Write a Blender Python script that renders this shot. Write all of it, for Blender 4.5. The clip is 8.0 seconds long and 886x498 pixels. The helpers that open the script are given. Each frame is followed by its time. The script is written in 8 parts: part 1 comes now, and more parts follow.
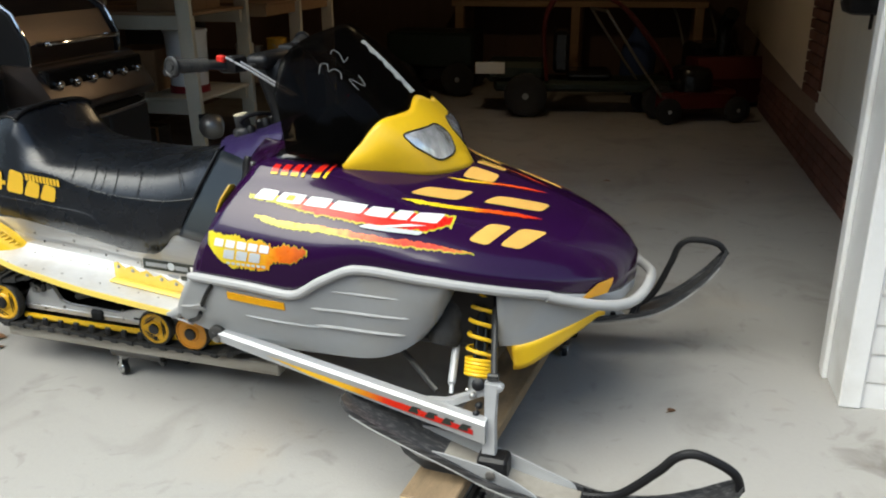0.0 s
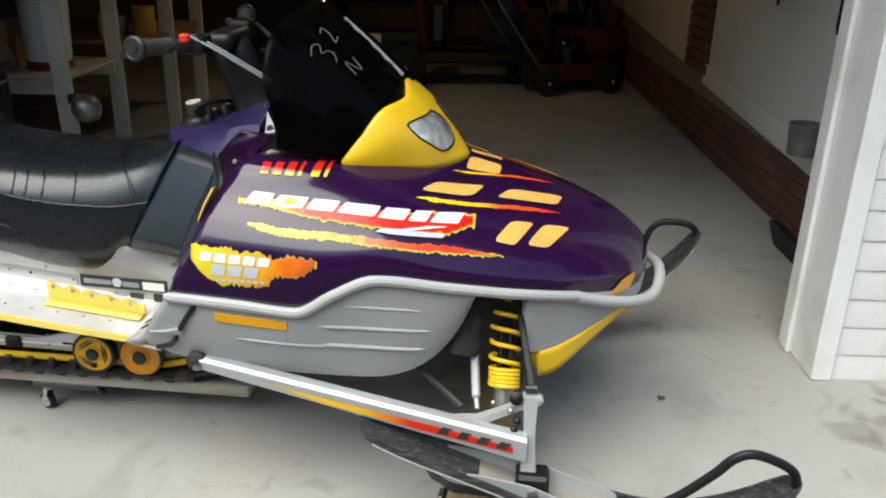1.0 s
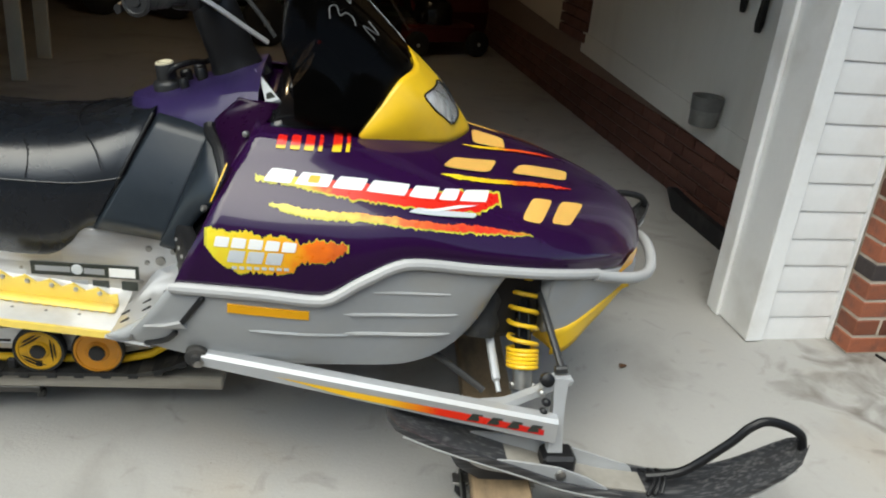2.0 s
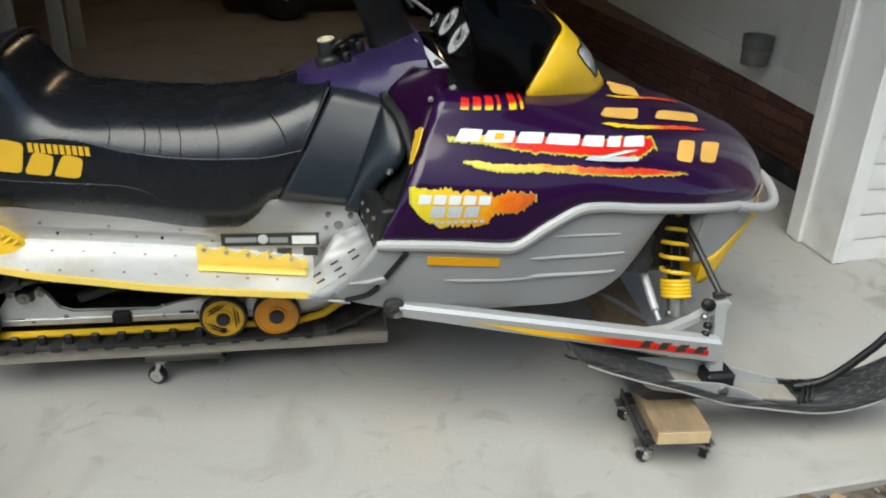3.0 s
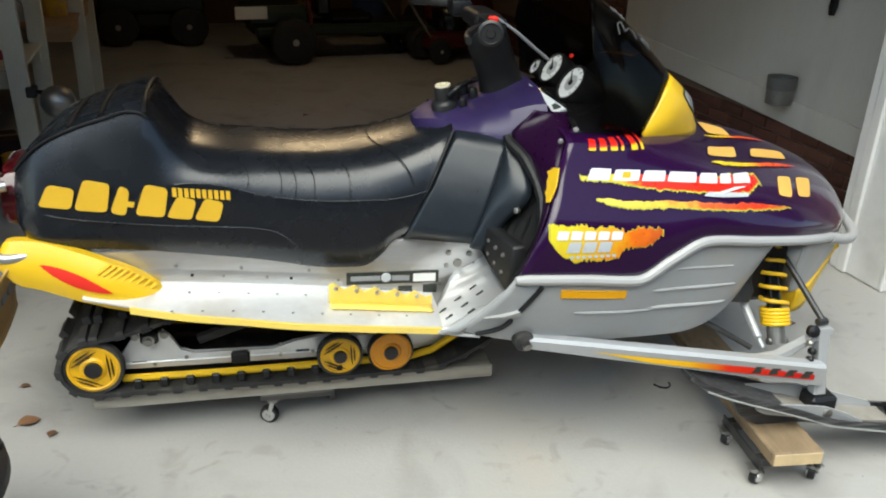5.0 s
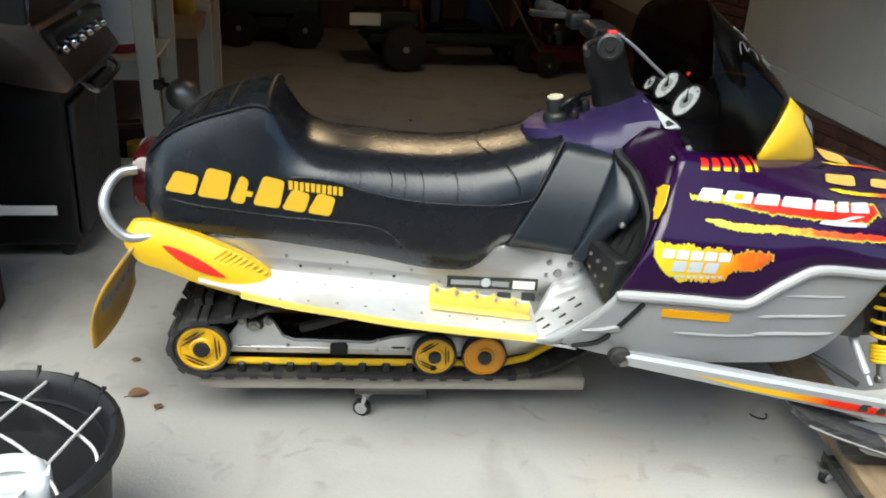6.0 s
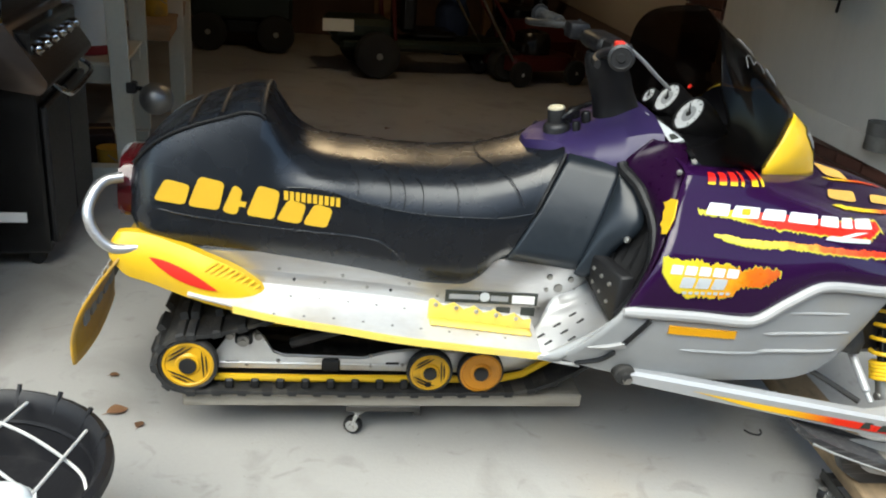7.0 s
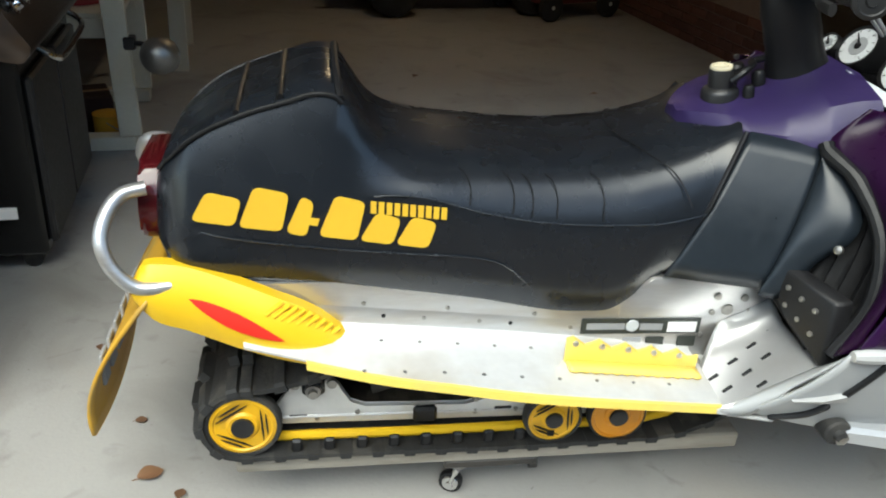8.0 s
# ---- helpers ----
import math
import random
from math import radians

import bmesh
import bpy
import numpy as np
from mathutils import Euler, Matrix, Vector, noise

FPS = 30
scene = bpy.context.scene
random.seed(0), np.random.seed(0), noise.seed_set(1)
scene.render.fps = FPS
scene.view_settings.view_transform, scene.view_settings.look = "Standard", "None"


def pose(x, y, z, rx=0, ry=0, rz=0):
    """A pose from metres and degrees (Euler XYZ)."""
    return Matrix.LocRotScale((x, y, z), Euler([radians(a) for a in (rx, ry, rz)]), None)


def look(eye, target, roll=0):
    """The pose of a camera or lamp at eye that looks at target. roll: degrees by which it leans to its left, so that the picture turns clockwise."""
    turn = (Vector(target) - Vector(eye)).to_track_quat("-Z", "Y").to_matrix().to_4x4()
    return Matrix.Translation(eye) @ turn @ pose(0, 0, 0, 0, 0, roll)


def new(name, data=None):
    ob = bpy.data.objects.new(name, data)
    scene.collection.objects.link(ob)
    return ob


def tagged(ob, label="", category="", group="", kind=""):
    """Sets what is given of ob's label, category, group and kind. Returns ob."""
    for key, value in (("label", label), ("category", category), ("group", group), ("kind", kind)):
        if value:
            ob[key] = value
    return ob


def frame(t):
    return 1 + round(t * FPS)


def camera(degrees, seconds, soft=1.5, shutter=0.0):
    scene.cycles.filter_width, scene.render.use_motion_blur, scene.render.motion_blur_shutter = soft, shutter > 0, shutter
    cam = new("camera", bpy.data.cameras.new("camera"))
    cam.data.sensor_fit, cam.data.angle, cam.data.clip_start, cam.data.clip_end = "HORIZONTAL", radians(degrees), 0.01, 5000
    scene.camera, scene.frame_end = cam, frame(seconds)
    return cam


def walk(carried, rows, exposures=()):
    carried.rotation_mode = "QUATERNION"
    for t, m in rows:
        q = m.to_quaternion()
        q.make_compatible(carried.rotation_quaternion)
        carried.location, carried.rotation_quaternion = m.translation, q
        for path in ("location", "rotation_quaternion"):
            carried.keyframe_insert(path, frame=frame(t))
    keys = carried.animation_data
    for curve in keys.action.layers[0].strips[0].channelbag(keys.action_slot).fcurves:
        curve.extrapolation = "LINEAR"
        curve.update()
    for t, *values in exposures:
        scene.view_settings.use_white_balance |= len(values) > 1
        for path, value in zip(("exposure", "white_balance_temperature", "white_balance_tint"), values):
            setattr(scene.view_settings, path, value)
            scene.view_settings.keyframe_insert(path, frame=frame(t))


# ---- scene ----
# ---- camera ----
cam = camera(56.4, 8.0, soft=2.0)
EXPOSURES = [(0.0, 1.38, 6800, 2), (1.2, 1.35, 6800, 2), (2.5, 1.13, 6800, 1), (3.5, 1.11, 6800, 1), (4.0, 1.45, 6750, 0), (4.5, 1.35, 6750, 0), (5.2, 1.4, 6750, 0), (6.5, 1.7, 6700, 1), (7.0, 1.65, 6700, 1), (7.5, 1.5, 6700, 1), (8.0, 1.67, 6700, -1)]
PATH = [
    (0, (0.005, 0.039, 1.365), (-0.412, 1.875, 0.691), -0.3),
    (0.2, (-0.082, 0.1, 1.366), (-0.477, 1.897, 0.582), 0.87),
    (0.5, (-0.157, 0.14, 1.361), (-0.517, 1.938, 0.562), 1.3),
    (0.8, (-0.385, 0.232, 1.351), (-0.505, 2.061, 0.55), 3.55),
    (1, (-0.47, 0.204, 1.364), (-0.484, 2.062, 0.624), 1.4),
    (1.2, (-0.573, 0.208, 1.36), (-0.524, 2.062, 0.612), 2.2),
    (2.3, (-1.079, 0.377, 1.344), (-0.505, 2.096, 0.497), 4.5),
    (2.5, (-1.186, 0.355, 1.344), (-0.562, 2.042, 0.472), 3.1),
    (2.7, (-1.268, 0.336, 1.351), (-0.71, 2.044, 0.474), 1.68),
    (3, (-1.389, 0.296, 1.35), (-0.918, 2.027, 0.467), 2.2),
    (3.2, (-1.415, 0.297, 1.361), (-0.987, 2.038, 0.475), 2.91),
    (3.5, (-1.446, 0.321, 1.352), (-1.046, 2.092, 0.513), 2.9),
    (4, (-1.481, 0.368, 1.352), (-0.992, 2.159, 0.609), 4.4),
    (4.2, (-1.522, 0.392, 1.349), (-0.947, 2.152, 0.593), 5.3),
    (4.5, (-1.615, 0.372, 1.358), (-1.009, 2.11, 0.573), 3.1),
    (4.8, (-1.717, 0.349, 1.36), (-1.129, 2.085, 0.56), 2.36),
    (5, (-1.783, 0.326, 1.363), (-1.22, 2.073, 0.57), 2.2),
    (5.2, (-1.818, 0.309, 1.36), (-1.269, 2.071, 0.589), 2.9),
    (6.3, (-1.821, 0.305, 1.358), (-1.503, 2.121, 0.582), 3.6),
    (6.5, (-1.845, 0.313, 1.359), (-1.484, 2.148, 0.652), 4.6),
    (6.8, (-1.864, 0.347, 1.342), (-1.437, 2.158, 0.61), 5.53),
    (7, (-1.899, 0.383, 1.342), (-1.453, 2.182, 0.587), 5.2),
    (7.2, (-1.912, 0.464, 1.329), (-1.49, 2.247, 0.528), 3.68),
    (7.5, (-1.949, 0.648, 1.29), (-1.523, 2.417, 0.46), 2.5),
    (7.7, (-1.971, 0.805, 1.302), (-1.547, 2.564, 0.45), 1.12),
    (8, (-2.026, 0.969, 1.269), (-1.577, 2.699, 0.371), 3.5),
]
walk(cam, [(t, look(eye, target, roll)) for t, eye, target, roll in PATH], exposures=EXPOSURES)


# ---- world and light: overcast daylight from the open side, an unlit garage ----
world = bpy.data.worlds.new("overcast_sky")
scene.world = world
world.use_nodes = True
wn = world.node_tree.nodes
sky = wn.new("ShaderNodeTexSky")
sky.sky_type = "NISHITA"
sky.sun_disc = False
sky.sun_elevation = radians(60)
sky.sun_rotation = radians(217)
sky.air_density, sky.dust_density, sky.ozone_density = 1.0, 1.5, 1.0
wn["Background"].inputs[1].default_value = 0.10
world.node_tree.links.new(sky.outputs[0], wn["Background"].inputs[0])

sun_data = bpy.data.lights.new("sun", "SUN")
sun_data.energy, sun_data.angle, sun_data.color = 1.75, radians(58), (1.0, 0.99, 0.97)
sun = new("sun", sun_data)
sun.matrix_basis = look((-2.4, -3.2, 7.0), (0.0, 0.0, 0.0))

# the warm bulb under the garage's ceiling lamp, whose glints show on the gauges and the seat
bulb_data = bpy.data.lights.new("bulb", "POINT")
bulb_data.energy, bulb_data.shadow_soft_size, bulb_data.color = 4.6, 0.04, (1.0, 0.72, 0.45)
bulb = new("bulb", bulb_data)
bulb.matrix_basis = pose(-0.9, 6.0, 2.30)


# ---- materials ----
def material(name, color, rough=0.5, metal=0.0, vary=0.12, scale=6.0, fine=60.0, bump=0.0, bump_scale=40.0,
             stain=None, stain_amount=0.0, stain_scale=3.0, coat=0.0, random_tint=0.0, island_tint=0.0, rough_vary=0.1,
             spec=0.5, stretch=(1, 1, 1)):
    """A surface with two scales of variation, optional stains, relief and a tint of its own for each piece."""
    m = bpy.data.materials.new(name)
    m.use_nodes = True
    nt = m.node_tree
    n, l = nt.nodes, nt.links
    b = n["Principled BSDF"]
    b.inputs["Metallic"].default_value = metal
    b.inputs["Specular IOR Level"].default_value = spec
    b.inputs["Coat Weight"].default_value = coat
    b.inputs["Coat Roughness"].default_value = 0.06
    tc = n.new("ShaderNodeTexCoord")
    mp = n.new("ShaderNodeMapping")
    mp.inputs["Scale"].default_value = stretch
    l.new(tc.outputs["Object"], mp.inputs[0])

    def noise_node(size, detail=4.0):
        t = n.new("ShaderNodeTexNoise")
        t.inputs["Scale"].default_value = size
        t.inputs["Detail"].default_value = detail
        l.new(mp.outputs[0], t.inputs["Vector"])
        return t

    def mathn(op, a, c):
        t = n.new("ShaderNodeMath")
        t.operation = op
        for k, v in enumerate((a, c)):
            if isinstance(v, (int, float)):
                t.inputs[k].default_value = v
            else:
                l.new(v, t.inputs[k])
        return t.outputs[0]

    big, small = noise_node(scale), noise_node(fine, 6.0)
    amount = mathn("ADD", mathn("MULTIPLY", mathn("SUBTRACT", big.outputs[0], 0.5), 2.0 * vary),
                   mathn("MULTIPLY", mathn("SUBTRACT", small.outputs[0], 0.5), 1.2 * vary))
    if random_tint:
        info = n.new("ShaderNodeObjectInfo")
        amount = mathn("ADD", amount, mathn("MULTIPLY", mathn("SUBTRACT", info.outputs["Random"], 0.5), 2 * random_tint))
    if island_tint:
        geo = n.new("ShaderNodeNewGeometry")
        amount = mathn("ADD", amount, mathn("MULTIPLY", mathn("SUBTRACT", geo.outputs["Random Per Island"], 0.5), 2 * island_tint))
    gain = mathn("ADD", amount, 1.0)
    hsv = n.new("ShaderNodeHueSaturation")
    hsv.inputs["Color"].default_value = (*color, 1)
    l.new(gain, hsv.inputs["Value"])
    shade = hsv.outputs[0]
    if stain:
        spots = noise_node(stain_scale, 8.0)
        ramp = n.new("ShaderNodeValToRGB")
        ramp.color_ramp.elements[0].position, ramp.color_ramp.elements[1].position = 0.5, 0.72
        l.new(spots.outputs[0], ramp.inputs[0])
        mix = n.new("ShaderNodeMix")
        mix.data_type = "RGBA"
        l.new(mathn("MULTIPLY", ramp.outputs[0], stain_amount), mix.inputs["Factor"])
        l.new(shade, mix.inputs["A"])
        mix.inputs["B"].default_value = (*stain, 1)
        shade = mix.outputs["Result"]
    l.new(shade, b.inputs["Base Color"])
    l.new(mathn("ADD", mathn("MULTIPLY", mathn("SUBTRACT", small.outputs[0], 0.5), rough_vary * 2), rough), b.inputs["Roughness"])
    if bump:
        bn = n.new("ShaderNodeBump")
        bn.inputs["Strength"].default_value = bump
        bn.inputs["Distance"].default_value = 0.004
        l.new(noise_node(bump_scale, 5.0).outputs[0], bn.inputs["Height"])
        l.new(bn.outputs[0], b.inputs["Normal"])
    return m


def gradient(name, stops, axis, low, high, rough=0.3, ragged=0.0):
    """A printed sticker whose colours run along one axis of its thing."""
    m = material(name, (0.5, 0.5, 0.5), rough, vary=0.05)
    n, l = m.node_tree.nodes, m.node_tree.links
    tc = n.new("ShaderNodeTexCoord")
    sep = n.new("ShaderNodeSeparateXYZ")
    rng = n.new("ShaderNodeMapRange")
    rng.inputs[1].default_value, rng.inputs[2].default_value = low, high
    ramp = n.new("ShaderNodeValToRGB")
    els = ramp.color_ramp.elements
    while len(els) < len(stops):
        els.new(0.5)
    for e, (p, c) in zip(els, stops):
        e.position, e.color = p, (*c, 1)
    l.new(tc.outputs["Object"], sep.inputs[0])
    l.new(sep.outputs["XYZ".index(axis)], rng.inputs[0])
    fac = rng.outputs[0]
    if ragged:
        nz = n.new("ShaderNodeTexNoise")
        nz.inputs["Scale"].default_value = 40
        l.new(tc.outputs["Object"], nz.inputs["Vector"])
        ma = n.new("ShaderNodeMath")
        ma.operation = "MULTIPLY_ADD"
        l.new(nz.outputs[0], ma.inputs[0])
        ma.inputs[1].default_value = ragged
        l.new(rng.outputs[0], ma.inputs[2])
        sb = n.new("ShaderNodeMath")
        sb.operation = "SUBTRACT"
        l.new(ma.outputs[0], sb.inputs[0])
        sb.inputs[1].default_value = ragged / 2
        fac = sb.outputs[0]
    l.new(fac, ramp.inputs[0])
    l.new(ramp.outputs[0], n["Principled BSDF"].inputs["Base Color"])
    return m


def glass(name, color, rough=0.02, alpha_mix=0.5, spec=0.5):
    """Tinted clear plastic: gloss on top of a dimmed view through."""
    m = bpy.data.materials.new(name)
    m.use_nodes = True
    n, l = m.node_tree.nodes, m.node_tree.links
    b = n["Principled BSDF"]
    b.inputs["Base Color"].default_value = (*color, 1)
    b.inputs["Roughness"].default_value = rough
    b.inputs["Specular IOR Level"].default_value = spec
    tr = n.new("ShaderNodeBsdfTransparent")
    tr.inputs[0].default_value = (0.62, 0.50, 0.38, 1)
    mix = n.new("ShaderNodeMixShader")
    mix.inputs[0].default_value = alpha_mix
    l.new(tr.outputs[0], mix.inputs[1])
    l.new(b.outputs[0], mix.inputs[2])
    l.new(mix.outputs[0], n["Material Output"].inputs[0])
    return m


def concrete(name):
    """Trowelled grey concrete: cloudy tone, dark smudges, rusty tints and small pits."""
    m = material(name, (0.372, 0.362, 0.340), 0.72, vary=0.09, scale=1.1, fine=70, bump=0.22, bump_scale=110, stain=(0.30, 0.275, 0.235), stain_amount=0.6, stain_scale=0.9)
    n, l = m.node_tree.nodes, m.node_tree.links
    b = n["Principled BSDF"]
    shade = b.inputs["Base Color"].links[0].from_socket
    tc = n.new("ShaderNodeTexCoord")
    for size, low, high, amount, color, warp in ((2.4, 0.52, 0.74, 0.50, (0.17, 0.155, 0.135), 0.8), (9.0, 0.60, 0.76, 0.38, (0.14, 0.13, 0.115), 1.0), (1.7, 0.55, 0.75, 0.35, (0.44, 0.36, 0.26), 0.5), (60.0, 0.70, 0.76, 0.5, (0.10, 0.09, 0.08), 0.3)):
        t = n.new("ShaderNodeTexNoise")
        t.inputs["Scale"].default_value, t.inputs["Detail"].default_value, t.inputs["Distortion"].default_value = size, 7.0, warp
        l.new(tc.outputs["Object"], t.inputs["Vector"])
        r = n.new("ShaderNodeMapRange")
        r.inputs[1].default_value, r.inputs[2].default_value, r.inputs[4].default_value = low, high, amount
        l.new(t.outputs[0], r.inputs[0])
        x = n.new("ShaderNodeMix")
        x.data_type = "RGBA"
        l.new(r.outputs[0], x.inputs["Factor"])
        l.new(shade, x.inputs["A"])
        x.inputs["B"].default_value = (*color, 1)
        shade = x.outputs["Result"]
    # trodden dirt where the step meets the slab
    far = n.new("ShaderNodeVectorMath")
    far.operation = "DISTANCE"
    l.new(tc.outputs["Object"], far.inputs[0])
    far.inputs[1].default_value = (1.2, 2.2, 0.0)
    near = n.new("ShaderNodeMapRange")
    near.inputs[1].default_value, near.inputs[2].default_value, near.inputs[3].default_value, near.inputs[4].default_value = 0.15, 0.75, 0.30, 0.0
    l.new(far.outputs["Value"], near.inputs[0])
    t = n.new("ShaderNodeTexNoise")
    t.inputs["Scale"].default_value, t.inputs["Detail"].default_value, t.inputs["Distortion"].default_value = 6.5, 8.0, 0.9
    l.new(tc.outputs["Object"], t.inputs["Vector"])
    both = n.new("ShaderNodeMath")
    both.operation = "ADD"
    l.new(t.outputs[0], both.inputs[0])
    l.new(near.outputs[0], both.inputs[1])
    r = n.new("ShaderNodeMapRange")
    r.inputs[1].default_value, r.inputs[2].default_value, r.inputs[4].default_value = 0.66, 0.90, 0.85
    l.new(both.outputs[0], r.inputs[0])
    x = n.new("ShaderNodeMix")
    x.data_type = "RGBA"
    l.new(r.outputs[0], x.inputs["Factor"])
    l.new(shade, x.inputs["A"])
    x.inputs["B"].default_value = (0.13, 0.115, 0.095, 1)
    l.new(x.outputs["Result"], b.inputs["Base Color"])
    return m


PURPLE = material("purple_gelcoat", (0.020, 0.0034, 0.034), 0.22, vary=0.18, scale=3, fine=140, coat=0.6, rough_vary=0.04, spec=0.2, bump=0.7, bump_scale=4.5)
PURPLE_PLASTIC = material("purple_moulded_plastic", (0.030, 0.019, 0.078), 0.36, vary=0.2, scale=8, bump=0.15, bump_scale=500)
PURPLE_DARK = material("dark_purple_side_plastic", (0.015, 0.0022, 0.020), 0.30, vary=0.15, spec=0.25, bump=0.03, bump_scale=40)
GREY_PAN = material("grey_belly_plastic", (0.36, 0.37, 0.375), 0.38, vary=0.07, scale=5, stain=(0.30, 0.25, 0.16), stain_amount=0.35, stain_scale=5)
GREY_LIP = material("light_grey_moulding", (0.42, 0.42, 0.415), 0.4, vary=0.06)
BLACK_VINYL = material("black_seat_vinyl", (0.009, 0.0112, 0.0150), 0.27, vary=0.25, scale=9, fine=14, rough_vary=0.06, spec=0.6, bump=0.22, bump_scale=9)
BLACK_PLASTIC = material("black_moulded_plastic", (0.009, 0.009, 0.010), 0.42, spec=0.35, vary=0.2, bump=0.15, bump_scale=300)
BLACK_GLOSS = material("black_glossy_plastic", (0.006, 0.006, 0.007), 0.12, vary=0.1)
BLACK_ROUGH = material("dull_black_rubbery_plastic", (0.006, 0.006, 0.0065), 0.62, spec=0.2, vary=0.3, scale=20, bump=0.5, bump_scale=60)
KNEE = material("black_knee_panel", (0.014, 0.019, 0.025), 0.32, vary=0.3, scale=7, bump=0.25, bump_scale=14, spec=0.45)
RUBBER = material("worn_black_rubber", (0.022, 0.022, 0.022), 0.75, vary=0.3, bump=0.5, bump_scale=120, stain=(0.16, 0.145, 0.12), stain_amount=0.4, stain_scale=14)
YELLOW = material("yellow_plastic", (0.84, 0.52, 0.020), 0.36, vary=0.06, stain=(0.55, 0.33, 0.08), stain_amount=0.25, stain_scale=9)
YELLOW_FADED = material("faded_yellow_paint", (0.85, 0.63, 0.13), 0.45, vary=0.08, stain=(0.62, 0.47, 0.2), stain_amount=0.4, stain_scale=12)
YELLOW_WHEEL = material("yellow_wheel_plastic", (0.80, 0.44, 0.014), 0.4, vary=0.1, stain=(0.25, 0.15, 0.04), stain_amount=0.5, stain_scale=16)
ORANGE_WHEEL = material("orange_yellow_wheel_plastic", (0.72, 0.29, 0.015), 0.45, vary=0.1, stain=(0.3, 0.15, 0.04), stain_amount=0.35, stain_scale=14)
YELLOW_GRIME = material("grimy_yellow_flap_rubber", (0.58, 0.32, 0.03), 0.5, vary=0.15, stain=(0.28, 0.2, 0.08), stain_amount=0.7, stain_scale=10)
DUSTY = material("dusty_beige_metal", (0.27, 0.25, 0.215), 0.7, vary=0.25, scale=12, stain=(0.15, 0.13, 0.11), stain_amount=0.6, stain_scale=14)
MESH_YELLOW = material("yellow_vent_foam", (0.85, 0.47, 0.10), 0.8, vary=0.25, fine=320, bump=0.8, bump_scale=480)
ALU = material("brushed_aluminium", (0.55, 0.55, 0.55), 0.34, metal=0.75, vary=0.16, scale=4, fine=90, stain=(0.34, 0.27, 0.19), stain_amount=0.65, stain_scale=5, bump=0.1, bump_scale=150, stretch=(0.4, 1, 3))
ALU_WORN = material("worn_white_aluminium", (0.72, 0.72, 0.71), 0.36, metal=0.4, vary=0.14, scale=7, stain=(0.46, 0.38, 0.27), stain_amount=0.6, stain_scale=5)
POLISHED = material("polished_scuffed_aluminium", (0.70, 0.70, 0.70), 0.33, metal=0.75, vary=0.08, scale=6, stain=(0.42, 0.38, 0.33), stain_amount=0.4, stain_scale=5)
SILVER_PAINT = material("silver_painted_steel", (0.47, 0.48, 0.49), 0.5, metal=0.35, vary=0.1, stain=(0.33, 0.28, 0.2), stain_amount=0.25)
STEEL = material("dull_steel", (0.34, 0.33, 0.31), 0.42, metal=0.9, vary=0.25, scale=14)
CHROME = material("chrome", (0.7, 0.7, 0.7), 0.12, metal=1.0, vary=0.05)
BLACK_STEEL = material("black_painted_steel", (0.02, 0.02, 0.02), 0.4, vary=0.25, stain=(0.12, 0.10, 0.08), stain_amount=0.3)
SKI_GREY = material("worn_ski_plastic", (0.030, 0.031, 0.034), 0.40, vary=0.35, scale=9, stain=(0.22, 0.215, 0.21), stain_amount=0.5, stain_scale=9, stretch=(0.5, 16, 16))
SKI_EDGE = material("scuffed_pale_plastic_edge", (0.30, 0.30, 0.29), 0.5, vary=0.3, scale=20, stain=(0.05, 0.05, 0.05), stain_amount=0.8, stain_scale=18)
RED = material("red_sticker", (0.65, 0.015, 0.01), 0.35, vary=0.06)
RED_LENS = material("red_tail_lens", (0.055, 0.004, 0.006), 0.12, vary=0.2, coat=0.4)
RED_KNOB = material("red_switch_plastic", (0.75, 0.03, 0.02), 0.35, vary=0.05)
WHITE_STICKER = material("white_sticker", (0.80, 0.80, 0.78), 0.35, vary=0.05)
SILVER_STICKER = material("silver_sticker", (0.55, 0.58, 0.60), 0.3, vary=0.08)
YELLOW_STICKER = material("yellow_sticker", (0.83, 0.50, 0.04), 0.4, vary=0.08)
ORANGE_STICKER = material("orange_sticker", (0.88, 0.41, 0.008), 0.4, vary=0.06)
DARK_STICKER = material("dark_warning_sticker", (0.03, 0.035, 0.03), 0.4, vary=0.3)
GREY_STICKER = material("grey_print", (0.3, 0.31, 0.32), 0.4, vary=0.2)
CHALK = material("white_chalk", (0.15, 0.15, 0.15), 0.8, vary=0.1)
CREAM_RING = material("cream_cap_plastic", (0.62, 0.56, 0.40), 0.4, vary=0.15, scale=50)
DIAL = material("silver_white_dial", (0.62, 0.64, 0.65), 0.3, vary=0.08)
# strong light and dark patches in the colour imitate the facets' reflections
LENS = material("headlamp_lens", (0.80, 0.82, 0.83), 0.10, metal=0.6, vary=1.0, scale=17, fine=70, coat=1.0, bump=0.8, bump_scale=45, stretch=(1, 1, 0.35))
AMBER = material("amber_lens", (0.85, 0.40, 0.02), 0.2, vary=0.05, coat=0.5)
SMOKE = glass("smoked_windshield_plastic", (0.002, 0.002, 0.002), 0.05, 0.62, 0.08)
SCUFF = material("scuffed_clear_plastic", (0.42, 0.44, 0.43), 0.35, vary=0.5, scale=60)
CONCRETE = concrete("grey_concrete")
STEP_CONCRETE = material("light_step_concrete", (0.36, 0.355, 0.34), 0.8, vary=0.18, bump=0.3, bump_scale=120, stain=(0.14, 0.13, 0.115), stain_amount=0.7, stain_scale=6)
WHITE_PAINT = material("white_gloss_paint", (0.78, 0.78, 0.77), 0.4, vary=0.05, stain=(0.46, 0.43, 0.38), stain_amount=0.38, stain_scale=5, bump=0.12, bump_scale=30)
